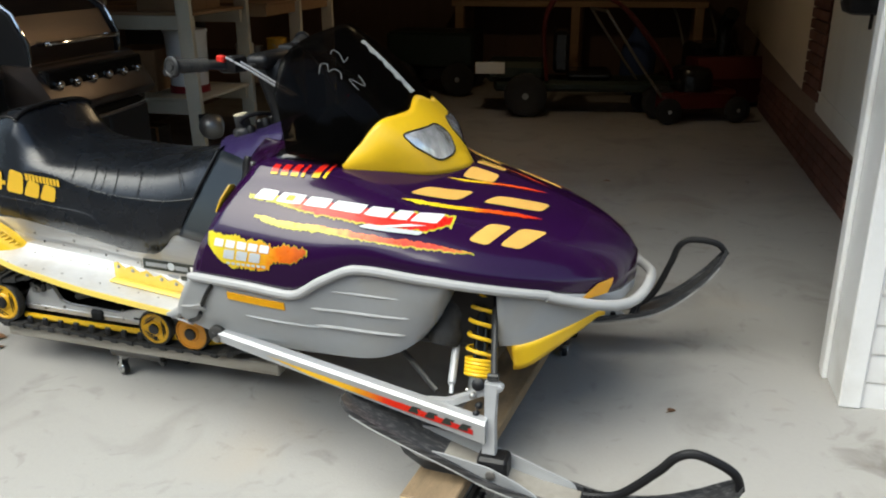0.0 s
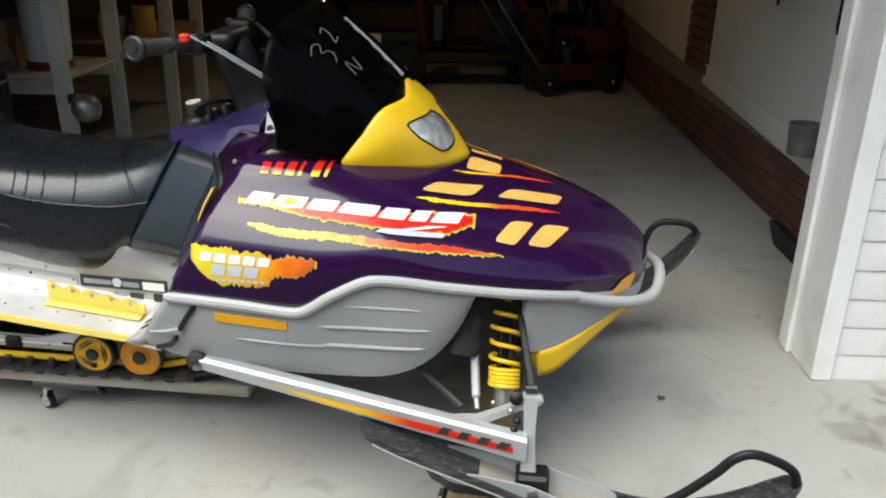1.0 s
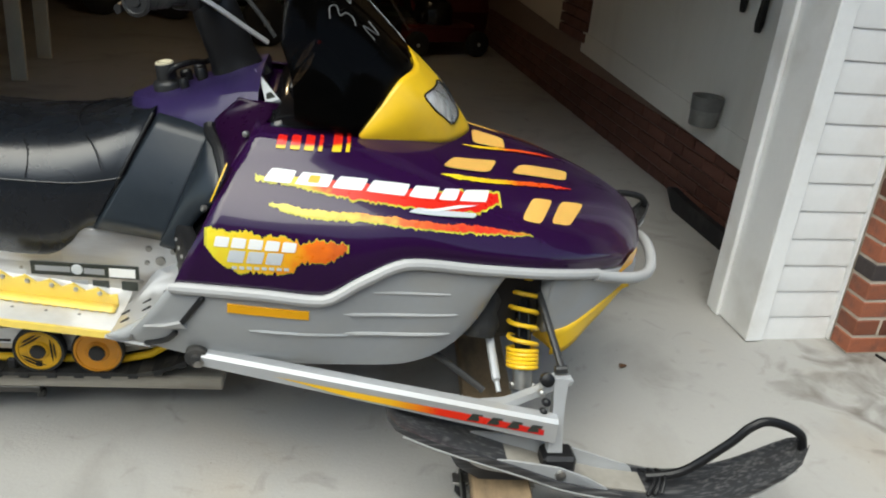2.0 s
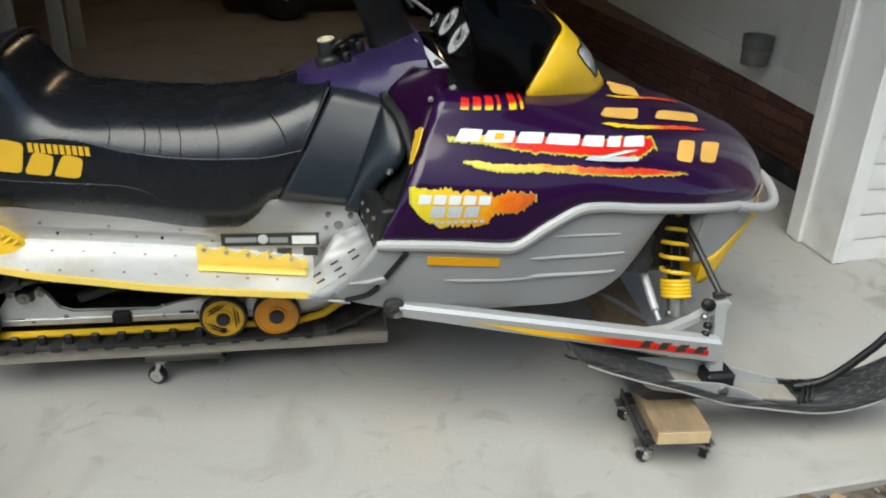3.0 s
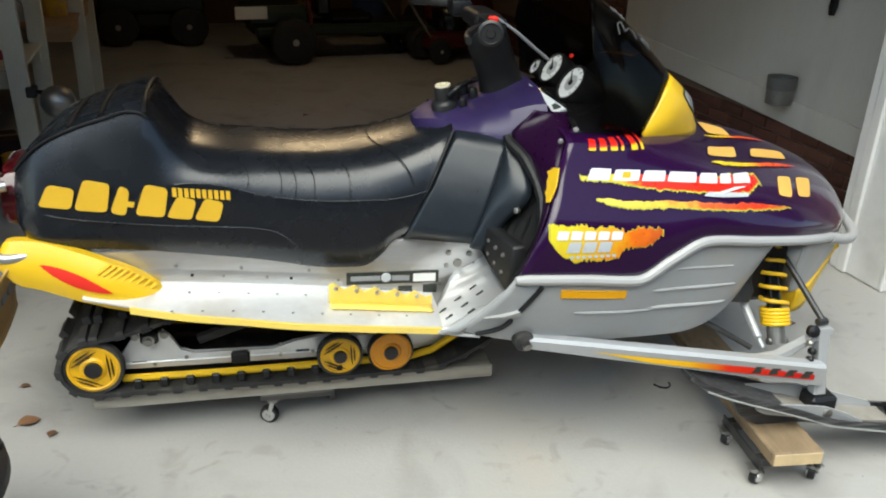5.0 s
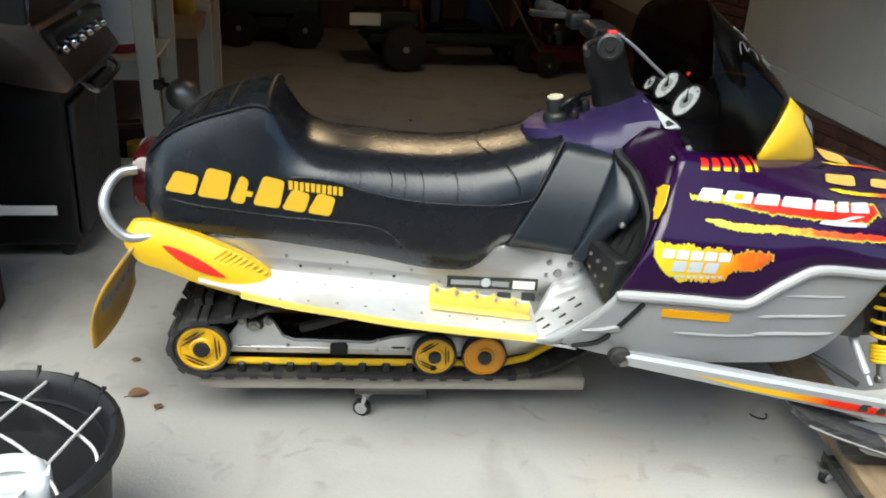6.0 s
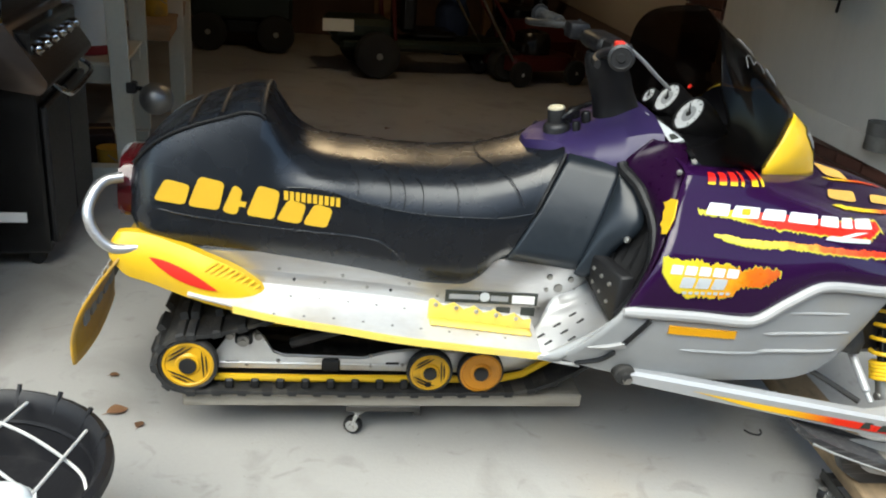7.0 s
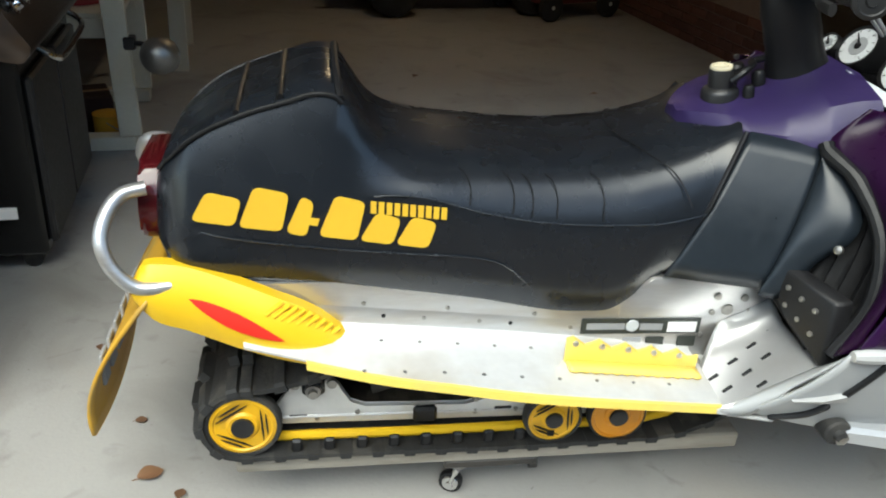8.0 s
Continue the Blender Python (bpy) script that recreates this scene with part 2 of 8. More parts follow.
WHITE_WALL = material("off_white_wall_panel", (0.70, 0.69, 0.65), 0.6, vary=0.08, scale=2, stain=(0.42, 0.40, 0.36), stain_amount=0.35, stain_scale=2, stretch=(1, 2, 0.5))
CREAM_WALL = material("cream_wall_panel", (0.60, 0.52, 0.40), 0.65, vary=0.08, scale=2)
BRICK = material("red_brick", (0.215, 0.068, 0.034), 0.8, vary=0.35, scale=14, fine=120, bump=0.6, bump_scale=110, random_tint=0.55, stain=(0.085, 0.050, 0.042), stain_amount=0.6, stain_scale=16)
CUP_METAL = material("weathered_grey_cup_metal", (0.20, 0.20, 0.19), 0.5, metal=0.5, vary=0.3, scale=20, stain=(0.08, 0.075, 0.07), stain_amount=0.6, stain_scale=12)
BRICK_DARK = material("burnt_dark_brick", (0.055, 0.042, 0.040), 0.75, vary=0.3, scale=18, bump=0.6, bump_scale=110, random_tint=0.3)
# inner brick: a darker copy with the garage's shade in its colour
BRICK_SHADED = material("shaded_brown_brick", (0.11, 0.045, 0.032), 0.85, vary=0.25, scale=18, bump=0.5, bump_scale=110, random_tint=0.25)
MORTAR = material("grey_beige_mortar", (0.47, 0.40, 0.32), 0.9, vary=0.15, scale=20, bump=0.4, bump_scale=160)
# inner mortar, likewise darkened for the shade indoors
MORTAR_SHADED = material("shaded_mortar", (0.20, 0.14, 0.11), 0.9, vary=0.15, scale=20)
PLANK = material("weathered_pine_board", (0.235, 0.165, 0.095), 0.75, vary=0.4, scale=5, fine=60, bump=0.4, bump_scale=70, stain=(0.085, 0.062, 0.04), stain_amount=0.85, stain_scale=7, stretch=(3, 1, 3))
PLANK_GREY = material("greyed_board", (0.34, 0.31, 0.26), 0.8, vary=0.2, scale=5, bump=0.35, bump_scale=70, stain=(0.17, 0.14, 0.11), stain_amount=0.6, stain_scale=7, stretch=(1, 6, 6))
END_GRAIN = material("pale_sawn_end", (0.62, 0.47, 0.27), 0.75, vary=0.12, scale=30, bump=0.2)
CREAM_WOOD = material("cream_painted_lumber", (0.66, 0.61, 0.48), 0.6, vary=0.12, scale=6, stain=(0.33, 0.29, 0.22), stain_amount=0.3)
BROWN_WOOD = material("brown_raw_lumber", (0.30, 0.18, 0.09), 0.7, vary=0.2, scale=6, stretch=(1, 5, 5))
DARK_WALL = material("dark_brown_wall", (0.11, 0.065, 0.045), 0.8, vary=0.25, scale=2, stretch=(6, 1, 0.6))
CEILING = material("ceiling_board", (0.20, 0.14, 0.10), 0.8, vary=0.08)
ENAMEL_BLACK = material("black_enamel", (0.008, 0.008, 0.008), 0.22, vary=0.15)
STAINLESS = material("grimy_stainless_steel", (0.11, 0.09, 0.08), 0.33, metal=0.85, vary=0.15, scale=5, stain=(0.22, 0.15, 0.10), stain_amount=0.4, stretch=(1, 0.3, 4))
GREY_DARK = material("dark_grey_metal", (0.035, 0.035, 0.036), 0.4, metal=0.5, vary=0.2)
# for the added, unseen wall that holds back low sky
SKY_BLOCKER = material("dark_sky_blocker", (0.085, 0.085, 0.075), 0.85, vary=0.3, scale=2, stretch=(3, 1, 0.4))
TUB = material("black_planter_plastic", (0.011, 0.011, 0.013), 0.5, spec=0.35, vary=0.25, bump=0.15, bump_scale=80, stain=(0.09, 0.085, 0.08), stain_amount=0.4, stain_scale=9)
WIRE = material("galvanised_wire", (0.62, 0.62, 0.60), 0.5, metal=0.3, vary=0.2, scale=60)
JUG = material("white_jug_plastic", (0.82, 0.84, 0.83), 0.35, vary=0.04)
SOIL = material("leaf_littered_soil", (0.075, 0.058, 0.045), 0.95, vary=0.5, scale=14, fine=120, bump=1.0, bump_scale=70, stain=(0.2, 0.17, 0.14), stain_amount=0.6, stain_scale=30)
LEAF_TAN = material("dry_tan_leaf", (0.24, 0.155, 0.085), 0.7, vary=0.2, island_tint=0.5)
LEAF_YELLOW = material("dry_yellow_leaf", (0.62, 0.45, 0.14), 0.7, vary=0.15, random_tint=0.25)
LEAF_BROWN = material("dry_brown_leaf", (0.17, 0.085, 0.04), 0.75, vary=0.2, random_tint=0.3)
PEBBLE = material("grey_pebbles", (0.25, 0.23, 0.21), 0.8, vary=0.2, island_tint=0.6)
MAROON = material("dark_maroon_card", (0.022, 0.009, 0.009), 0.7, vary=0.2)
GREY_BAG = material("crumpled_grey_sack", (0.12, 0.12, 0.115), 0.6, vary=0.3, bump=0.5, bump_scale=30)
TYRE = material("tyre_rubber", (0.018, 0.018, 0.018), 0.8, vary=0.2, bump=0.3)
RIM = material("grey_rim_paint", (0.34, 0.34, 0.33), 0.4, vary=0.25, scale=20)
RED_PAINT = material("red_machine_paint", (0.10, 0.013, 0.012), 0.35, vary=0.15)
GREEN_PAINT = material("green_machine_paint", (0.012, 0.022, 0.014), 0.4, vary=0.2)
BLUE_CLOTH = material("blue_cloth", (0.03, 0.06, 0.16), 0.8, vary=0.2)
RED_BAND = material("red_band_plastic", (0.30, 0.02, 0.03), 0.45, vary=0.1)
FLAME = gradient("flame_print", [(0.0, (0.85, 0.66, 0.06)), (0.20, (0.85, 0.50, 0.02)), (0.30, (0.72, 0.03, 0.01)), (1.0, (0.66, 0.012, 0.008))], "X", 1.14, 1.66, ragged=0.15)
FLAME_LONG = gradient("long_flame_print", [(0.0, (0.85, 0.68, 0.10)), (0.28, (0.85, 0.52, 0.06)), (0.5, (0.78, 0.14, 0.02)), (0.8, (0.68, 0.03, 0.01)), (1.0, (0.60, 0.30, 0.03))], "X", 1.17, 1.74, ragged=0.5)
FLAME_EDGE = material("yellow_green_print", (0.62, 0.55, 0.05), 0.3, vary=0.2, scale=40, stain=(0.20, 0.28, 0.04), stain_amount=0.6, stain_scale=60)
FLAME_TOP = gradient("flame_print_nose", [(0.0, (0.85, 0.70, 0.03)), (0.45, (0.85, 0.50, 0.02)), (0.6, (0.75, 0.10, 0.01)), (1.0, (0.62, 0.012, 0.008))], "X", 1.52, 1.87, ragged=0.12)
FLAME_LOW = gradient("flame_print_rear", [(0.0, (0.80, 0.68, 0.04)), (0.45, (0.85, 0.45, 0.02)), (0.75, (0.80, 0.16, 0.01)), (1.0, (0.55, 0.10, 0.02))], "X", 1.06, 1.33, ragged=0.35)
ARM_PRINT = gradient("arm_print", [(0.0, (0.85, 0.55, 0.02)), (0.45, (0.85, 0.45, 0.02)), (0.62, (0.75, 0.03, 0.01)), (1.0, (0.55, 0.01, 0.01))], "X", 1.17, 1.78)
DIGITS = gradient("red_to_yellow_print", [(0.0, (0.85, 0.60, 0.03)), (0.48, (0.85, 0.55, 0.02)), (0.56, (0.65, 0.02, 0.01)), (1.0, (0.6, 0.01, 0.01))], "Z", 0.806, 0.850)


# ---- mesh tools ----
def empty(name, m=None):
    ob = new(name)
    ob.empty_display_size = 0.1
    if m is not None:
        ob.matrix_basis = m
    return ob


def finish(name, bm, mat, smooth=35.0):
    """Turns a bmesh into an object; faces meeting at less than the given angle are shaded smooth."""
    bmesh.ops.recalc_face_normals(bm, faces=bm.faces[:])
    for e in bm.edges:
        if len(e.link_faces) == 2:
            e.smooth = e.calc_face_angle(3.1) < radians(smooth)
    for f in bm.faces:
        f.smooth = smooth > 0
    me = bpy.data.meshes.new(name)
    bm.to_mesh(me)
    bm.free()
    for one in (mat if isinstance(mat, (list, tuple)) else [mat]):
        me.materials.append(one)
    return new(name, me)


def part(name, bm, mat, parent, label="", smooth=35.0):
    ob = finish(name, bm, mat, smooth)
    ob.parent = parent
    return tagged(ob, label)


def thing(name, label, category, m=None, group="", kind=""):
    return tagged(empty(name, m), label, category, group, kind)


def spline(knots, x):
    """A smooth curve through (x, value...) knots, flat past the ends."""
    if x <= knots[0][0]:
        return tuple(knots[0][1:])
    if x >= knots[-1][0]:
        return tuple(knots[-1][1:])
    k = max(i for i in range(len(knots) - 1) if knots[i][0] <= x)
    a, b = knots[k], knots[k + 1]
    p, q = knots[max(k - 1, 0)], knots[min(k + 2, len(knots) - 1)]
    h = b[0] - a[0]
    s = (x - a[0]) / h
    out = []
    for i in range(1, len(a)):
        d = (b[i] - a[i]) / h
        d0 = (a[i] - p[i]) / (a[0] - p[0]) if k > 0 else d
        d1 = (q[i] - b[i]) / (q[0] - b[0]) if k + 2 < len(knots) else d
        m0 = 0 if d0 * d <= 0 else math.copysign(min(abs(d0 + d) / 2, 3 * abs(d), 3 * abs(d0)), d)
        m1 = 0 if d1 * d <= 0 else math.copysign(min(abs(d1 + d) / 2, 3 * abs(d), 3 * abs(d1)), d)
        out.append(a[i] * (1 + 2 * s) * (1 - s) ** 2 + b[i] * s * s * (3 - 2 * s) + h * (m0 * s * (1 - s) ** 2 - m1 * s * s * (1 - s)))
    return tuple(out)


def steps(a, b, n):
    return [a + (b - a) * i / n for i in range(n + 1)]


def loft(bm, rings, closed=True, caps=True):
    """Skin over rings of points, all of one length."""
    vs = [[bm.verts.new(p) for p in r] for r in rings]
    n = len(vs[0])
    for a, b in zip(vs, vs[1:]):
        for i in range(n if closed else n - 1):
            j = (i + 1) % n
            quad = [a[i], a[j], b[j], b[i]]
            try:
                bm.faces.new(quad)
            except ValueError:
                pass
    if caps and closed:
        bm.faces.new(vs[0])
        bm.faces.new(vs[-1][::-1])
    return vs


def box(bm, lo, hi, bevel=0.0, m=None, segments=1):
    """A box between two corners, its edges rounded by bevel."""
    v = [bm.verts.new((x, y, z)) for x in (lo[0], hi[0]) for y in (lo[1], hi[1]) for z in (lo[2], hi[2])]
    fs = [bm.faces.new([v[i] for i in q]) for q in ((0, 1, 3, 2), (4, 6, 7, 5), (0, 4, 5, 1), (2, 3, 7, 6), (0, 2, 6, 4), (1, 5, 7, 3))]
    if bevel:
        es = list({e for f in fs for e in f.edges})
        made = bmesh.ops.bevel(bm, geom=es, offset=bevel, segments=segments, affect="EDGES", profile=0.5)
        v = list({w for f in made["faces"] for w in f.verts})
    if m is not None:
        bmesh.ops.transform(bm, matrix=m, verts=[w for w in v if w.is_valid])
    return bm


def frame_of(d):
    d = Vector(d).normalized()
    up = Vector((0, 0, 1)) if abs(d.z) < 0.95 else Vector((1, 0, 0))
    s = d.cross(up).normalized()
    return s, s.cross(d).normalized()


def tube(bm, path, r, sides=10, caps=True, closed=False, flat=1.0):
    """A round bar of radius r (a number or one for each point) along a path. flat squeezes it upright."""
    pts = [Vector(p) for p in path]
    rings = []
    n = len(pts)
    s = None
    for i, p in enumerate(pts):
        d = (pts[(i + 1) % n] - pts[i - 1]) if closed else (pts[min(i + 1, n - 1)] - pts[max(i - 1, 0)])
        d.normalize()
        if s is None:
            s, _ = frame_of(d)
        s = (s - d * s.dot(d)).normalized()
        u = d.cross(s)
        rr = r[i] if isinstance(r, (list, tuple)) else r
        rings.append([p + (s * math.cos(a) + u * math.sin(a) * flat) * rr for a in (2 * math.pi * k / sides for k in range(sides))])
    if closed:
        rings.append(rings[0])
        vs = [[bm.verts.new(q) for q in ring] for ring in rings[:-1]]
        vs.append(vs[0])
        for a, b in zip(vs, vs[1:]):
            for k in range(sides):
                j = (k + 1) % sides
                bm.faces.new([a[k], a[j], b[j], b[k]])
        return bm
    loft(bm, rings, True, caps)
    return bm


def bend(path, n=6):
    """A path with its corners rounded: a smooth curve through the points."""
    pts = [Vector(p) for p in path]
    out = []
    for i in range(len(pts) - 1):
        p0, p1, p2, p3 = pts[max(i - 1, 0)], pts[i], pts[i + 1], pts[min(i + 2, len(pts) - 1)]
        for k in range(n):
            s = k / n
            out.append(0.5 * (2 * p1 + (p2 - p0) * s + (2 * p0 - 5 * p1 + 4 * p2 - p3) * s * s + (3 * p1 - p0 - 3 * p2 + p3) * s ** 3))
    return out + [pts[-1]]


def lathe(bm, profile, centre, axis, sides=28):
    """Turns (radius, along) pairs round an axis through centre."""
    d = Vector(axis).normalized()
    s, u = frame_of(d)
    c = Vector(centre)
    rings = [[c + d * h + (s * math.cos(a) + u * math.sin(a)) * max(r, 0.0004) for a in (2 * math.pi * k / sides for k in range(sides))] for r, h in profile]
    loft(bm, rings, True, True)
    return bm


def slab(bm, outline, axis, lo, hi, bevel=0.0):
    """An outline in the plane across an axis, given a thickness from lo to hi."""
    def at(a, b, c):
        return {"x": (c, a, b), "y": (a, c, b), "z": (a, b, c)}[axis]
    front = [bm.verts.new(at(a, b, lo)) for a, b in outline]
    back = [bm.verts.new(at(a, b, hi)) for a, b in outline]
    n = len(outline)
    fs = [bm.faces.new(front), bm.faces.new(back[::-1])]
    for i in range(n):
        j = (i + 1) % n
        fs.append(bm.faces.new([front[j], front[i], back[i], back[j]]))
    if bevel:
        rim = list({e for f in fs[:2] for e in f.edges})
        bmesh.ops.bevel(bm, geom=rim, offset=bevel, segments=2, affect="EDGES", profile=0.5)
    return bm


def rounded(outline, r, n=4):
    """An outline with its corners rounded by r."""
    out = []
    m = len(outline)
    for i in range(m):
        p, a, b = Vector(outline[i]), Vector(outline[i - 1]), Vector(outline[(i + 1) % m])
        k = min(r, (a - p).length * 0.45, (b - p).length * 0.45)
        s, e = p + (a - p).normalized() * k, p + (b - p).normalized() * k
        for j in range(n + 1):
            t = j / n
            out.append(tuple((1 - t) ** 2 * s + 2 * t * (1 - t) * p + t * t * e))
    return out


def mirrored(bm):
    """Adds the other half, across the plane y = 0."""
    made = bmesh.ops.duplicate(bm, geom=bm.verts[:] + bm.edges[:] + bm.faces[:])
    vs = [v for v in made["geom"] if isinstance(v, bmesh.types.BMVert)]
    bmesh.ops.scale(bm, vec=(1, -1, 1), verts=vs)
    return bm


def BM():
    return bmesh.new()


# ---- the setting: slab, soil, walls, ceiling ----
OPEN_R, FRONT, BACK_OF_FRONT = 0.72, 2.58, 2.82      # right side of the opening, outer and inner face of the front wall
WALL_R, BACK, LEFT = 1.15, 9.6, -4.0                 # inner faces of the garage
CEIL, HEAD = 2.55, 2.0

bm = BM()
box(bm, (-9.0, 1.53, -0.12), (1.9, BACK + 0.2, 0.0), 0.006)
floor = tagged(finish("floor", bm, CONCRETE), "pale grey concrete slab with faint stains", "floor", kind="structure")

bm = BM()
n = 48
axis = [60.0 * t * abs(t) ** 1.8 for t in steps(-1, 1, n)]
grid = [[bm.verts.new((x, y + 1.0, -0.03 + (0.02 * noise.noise(Vector((x * 3, y * 3, 0))) if abs(x) < 6 and abs(y) < 6 else 0))) for x in axis] for y in axis]
for a, b in zip(grid, grid[1:]):
    for i in range(n):
        bm.faces.new([a[i], a[i + 1], b[i + 1], b[i]])
ground = tagged(finish("ground", bm, SOIL), "dark soil strewn with dry leaves and pebbles", "ground", kind="structure")

# front wall right of the opening: sheathing, reveal and clapboard strip
bm = BM()
box(bm, (OPEN_R + 0.02, FRONT + 0.015, 0.0), (6.0, BACK_OF_FRONT - 0.004, 2.9))
wall_front = tagged(finish("wall_front", bm, WHITE_PAINT), "front garage wall beside the open door", "wall", kind="structure")
# out of view: header height and opening width chosen to cut daylight inside
bm = BM()
box(bm, (-9.0, FRONT, HEAD), (OPEN_R + 0.018, BACK_OF_FRONT - 0.004, 2.9))
tagged(finish("wall_header", bm, WHITE_PAINT), "unseen white wall over the opening, set low to limit light inside", "wall", kind="structure")
bm = BM()
box(bm, (-9.0, FRONT, 0.0), (-3.35, BACK_OF_FRONT - 0.004, HEAD - 0.003))
tagged(finish("wall_front_far", bm, WHITE_PAINT), "unseen front wall that narrows the opening to limit light inside", "wall", kind="structure")

trim = thing("trim", "white painted garage door jamb with a stop moulding", "door jamb", kind="structure")
bm = BM()
box(bm, (OPEN_R, FRONT - 0.004, 0.002), (OPEN_R + 0.02, BACK_OF_FRONT, HEAD), 0.003)
part("jamb_board", bm, WHITE_PAINT, trim)
bm = BM()
box(bm, (OPEN_R - 0.018, 2.745, 0.002), (OPEN_R - 0.001, 2.79, HEAD), 0.004)
part("stop_moulding", bm, WHITE_PAINT, trim)
bm = BM()
box(bm, (OPEN_R - 0.012, 2.79, 0.002), (OPEN_R - 0.001, BACK_OF_FRONT + 0.012, HEAD), 0.004)
part("inner_casing", bm, WHITE_PAINT, trim)
bm = BM()
box(bm, (OPEN_R - 0.004, FRONT - 0.022, 0.002), (OPEN_R + 0.062, FRONT - 0.004, 2.6), 0.004)
part("corner_board", bm, WHITE_PAINT, trim)
bm = BM()
box(bm, (1.0425, FRONT - 0.018, 0.002), (1.050, FRONT + 0.004, 2.6), 0.002)
part("edge_board", bm, WHITE_PAINT, trim)

siding = thing("siding", "white lapped clapboards between jamb and brick", "siding", kind="structure")
lap = BM()
slab(lap, [(0.0, 0.0), (-0.0165, 0.0), (-0.0175, 0.004), (-0.009, 0.108), (0.0, 0.108)], "x", 0.0, 0.258)
clap = part("clapboard", lap, WHITE_PAINT, siding, smooth=20)
clap.matrix_basis = Matrix.Translation((OPEN_R + 0.063, FRONT + 0.012, -0.008))
for k in range(1, 26):
    c = clap.copy()
    scene.collection.objects.link(c)
    c.matrix_basis = Matrix.Translation((OPEN_R + 0.063, FRONT + 0.012, -0.008 + 0.0985 * k))

# mortar body that carries the facing bricks
bm = BM()
box(bm, (1.0565, 2.4705, 0.0), (6.0, FRONT + 0.012, 2.9))
wall_brick = tagged(finish("wall_brick", bm, MORTAR), "red brick facing wall with pale mortar joints", "brick wall", kind="structure")

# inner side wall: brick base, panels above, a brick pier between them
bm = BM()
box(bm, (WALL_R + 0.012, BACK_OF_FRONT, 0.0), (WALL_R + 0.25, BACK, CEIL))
wall_side = tagged(finish("wall_side", bm, MORTAR_SHADED), "garage side wall with a low brick base", "wall", kind="structure")


def base_top(y):
    """Height of the brick base along the side wall; it climbs a little towards the back."""
    return 0.313 + 0.049 * (y - 3.4)


# the dark strip next to the jamb paints the shadowed gap behind it
for name, label, category, mat, y0, y1, over, proud, high in (
        ("skirting_board", "off-white board along the foot of the wall panel", "trim", WHITE_WALL, 2.88, 5.60, 0.0, 0.011, 0.13),
        ("wall_panel", "off-white grubby panel on the garage side wall", "wall panel", WHITE_WALL, 2.95, 5.52, 0.131, 0.008, None),
        ("wall_panel_dark", "dark strip standing in for the shaded gap beside the door jamb", "wall panel", DARK_WALL, 2.88, 2.948, 0.131, 0.004, None),
        ("wall_panel_cream", "cream panel on the garage side wall behind a brick pier", "wall panel", CREAM_WALL, 6.04, BACK, 0.03, 0.008, None)):
    bm = BM()
    a, b = base_top(y0) + over, base_top(y1) + over
    slab(bm, [(y0, a), (y1, b), (y1, b + high if high else CEIL), (y0, a + high if high else CEIL)], "x", WALL_R - proud, WALL_R + 0.010, 0.002)
    tagged(finish(name, bm, mat), label, category, kind="structure")

strip = thing("rubber_strip", "black rubber strip standing along the foot of the garage side wall", "rubber strip", pose(0, 0, 0))
bm = BM()
slab(bm, rounded([(3.02, 0.0), (3.02, 0.078), (3.70, 0.086), (3.86, 0.098), (3.90, 0.086), (3.84, 0.030), (3.80, 0.0)], 0.012), "x", 1.035, 1.072, 0.006)
part("strip", bm, TUB, strip)

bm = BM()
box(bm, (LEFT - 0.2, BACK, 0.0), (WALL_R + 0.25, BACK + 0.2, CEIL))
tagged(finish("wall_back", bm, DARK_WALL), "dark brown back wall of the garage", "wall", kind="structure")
# left wall and ceiling are out of view, kept dark to limit bounce light
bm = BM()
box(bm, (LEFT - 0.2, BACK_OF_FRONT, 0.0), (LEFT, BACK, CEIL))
tagged(finish("wall_left", bm, DARK_WALL), "unseen dark side wall that keeps the garage dim", "wall", kind="structure")
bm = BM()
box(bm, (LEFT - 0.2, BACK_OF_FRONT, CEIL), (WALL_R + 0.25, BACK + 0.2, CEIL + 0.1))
tagged(finish("ceiling", bm, CEILING), "unseen dark ceiling that keeps the garage dim", "ceiling", kind="structure")
# added wall, never in view: blocks low sky and darkens hood reflections
bm = BM()
box(bm, (-16.0, -6.4, -0.2), (14.0, -6.0, 4.6))
box(bm, (-16.2, -6.45, 4.6), (14.2, -5.95, 4.7), 0.02)
tagged(finish("wall_yard", bm, SKY_BLOCKER), "unseen dark wall added to block low sky light and reflections", "wall", kind="structure")
# unseen roof; the added eave reaches out to dim the floor by the opening
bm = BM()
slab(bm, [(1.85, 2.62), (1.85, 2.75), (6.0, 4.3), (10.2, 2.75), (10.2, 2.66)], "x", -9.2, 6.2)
tagged(finish("roof", bm, DARK_WALL), "unseen pitched roof, its eave pushed out to shade the floor near the opening", "roof", kind="structure")

bm = BM()
slab(bm, rounded([(1.20, 2.455), (1.17, 2.20), (1.45, 1.2), (3.2, 1.2), (3.2, 2.455)], 0.04), "z", 0.0, 0.085, 0.012)
tagged(finish("step", bm, STEP_CONCRETE), "low pale concrete step at the brick wall", "step", kind="structure")
bm = BM()
edge = bend([(1.160, 2.455, 0.0015), (1.168, 2.400, 0.0015), (1.172, 2.340, 0.0015), (1.150, 2.250, 0.0015), (1.152, 2.190, 0.0015)], 6)
tube(bm, [p + Vector((0.003 * noise.noise(p * 40), 0, 0)) for p in edge], [0.0045 + 0.002 * noise.noise(p * 70) for p in edge], 6, flat=1.6)
tagged(finish("joint", bm, BLACK_ROUGH), "dark ragged joint in the slab beside the step", "joint", kind="structure")


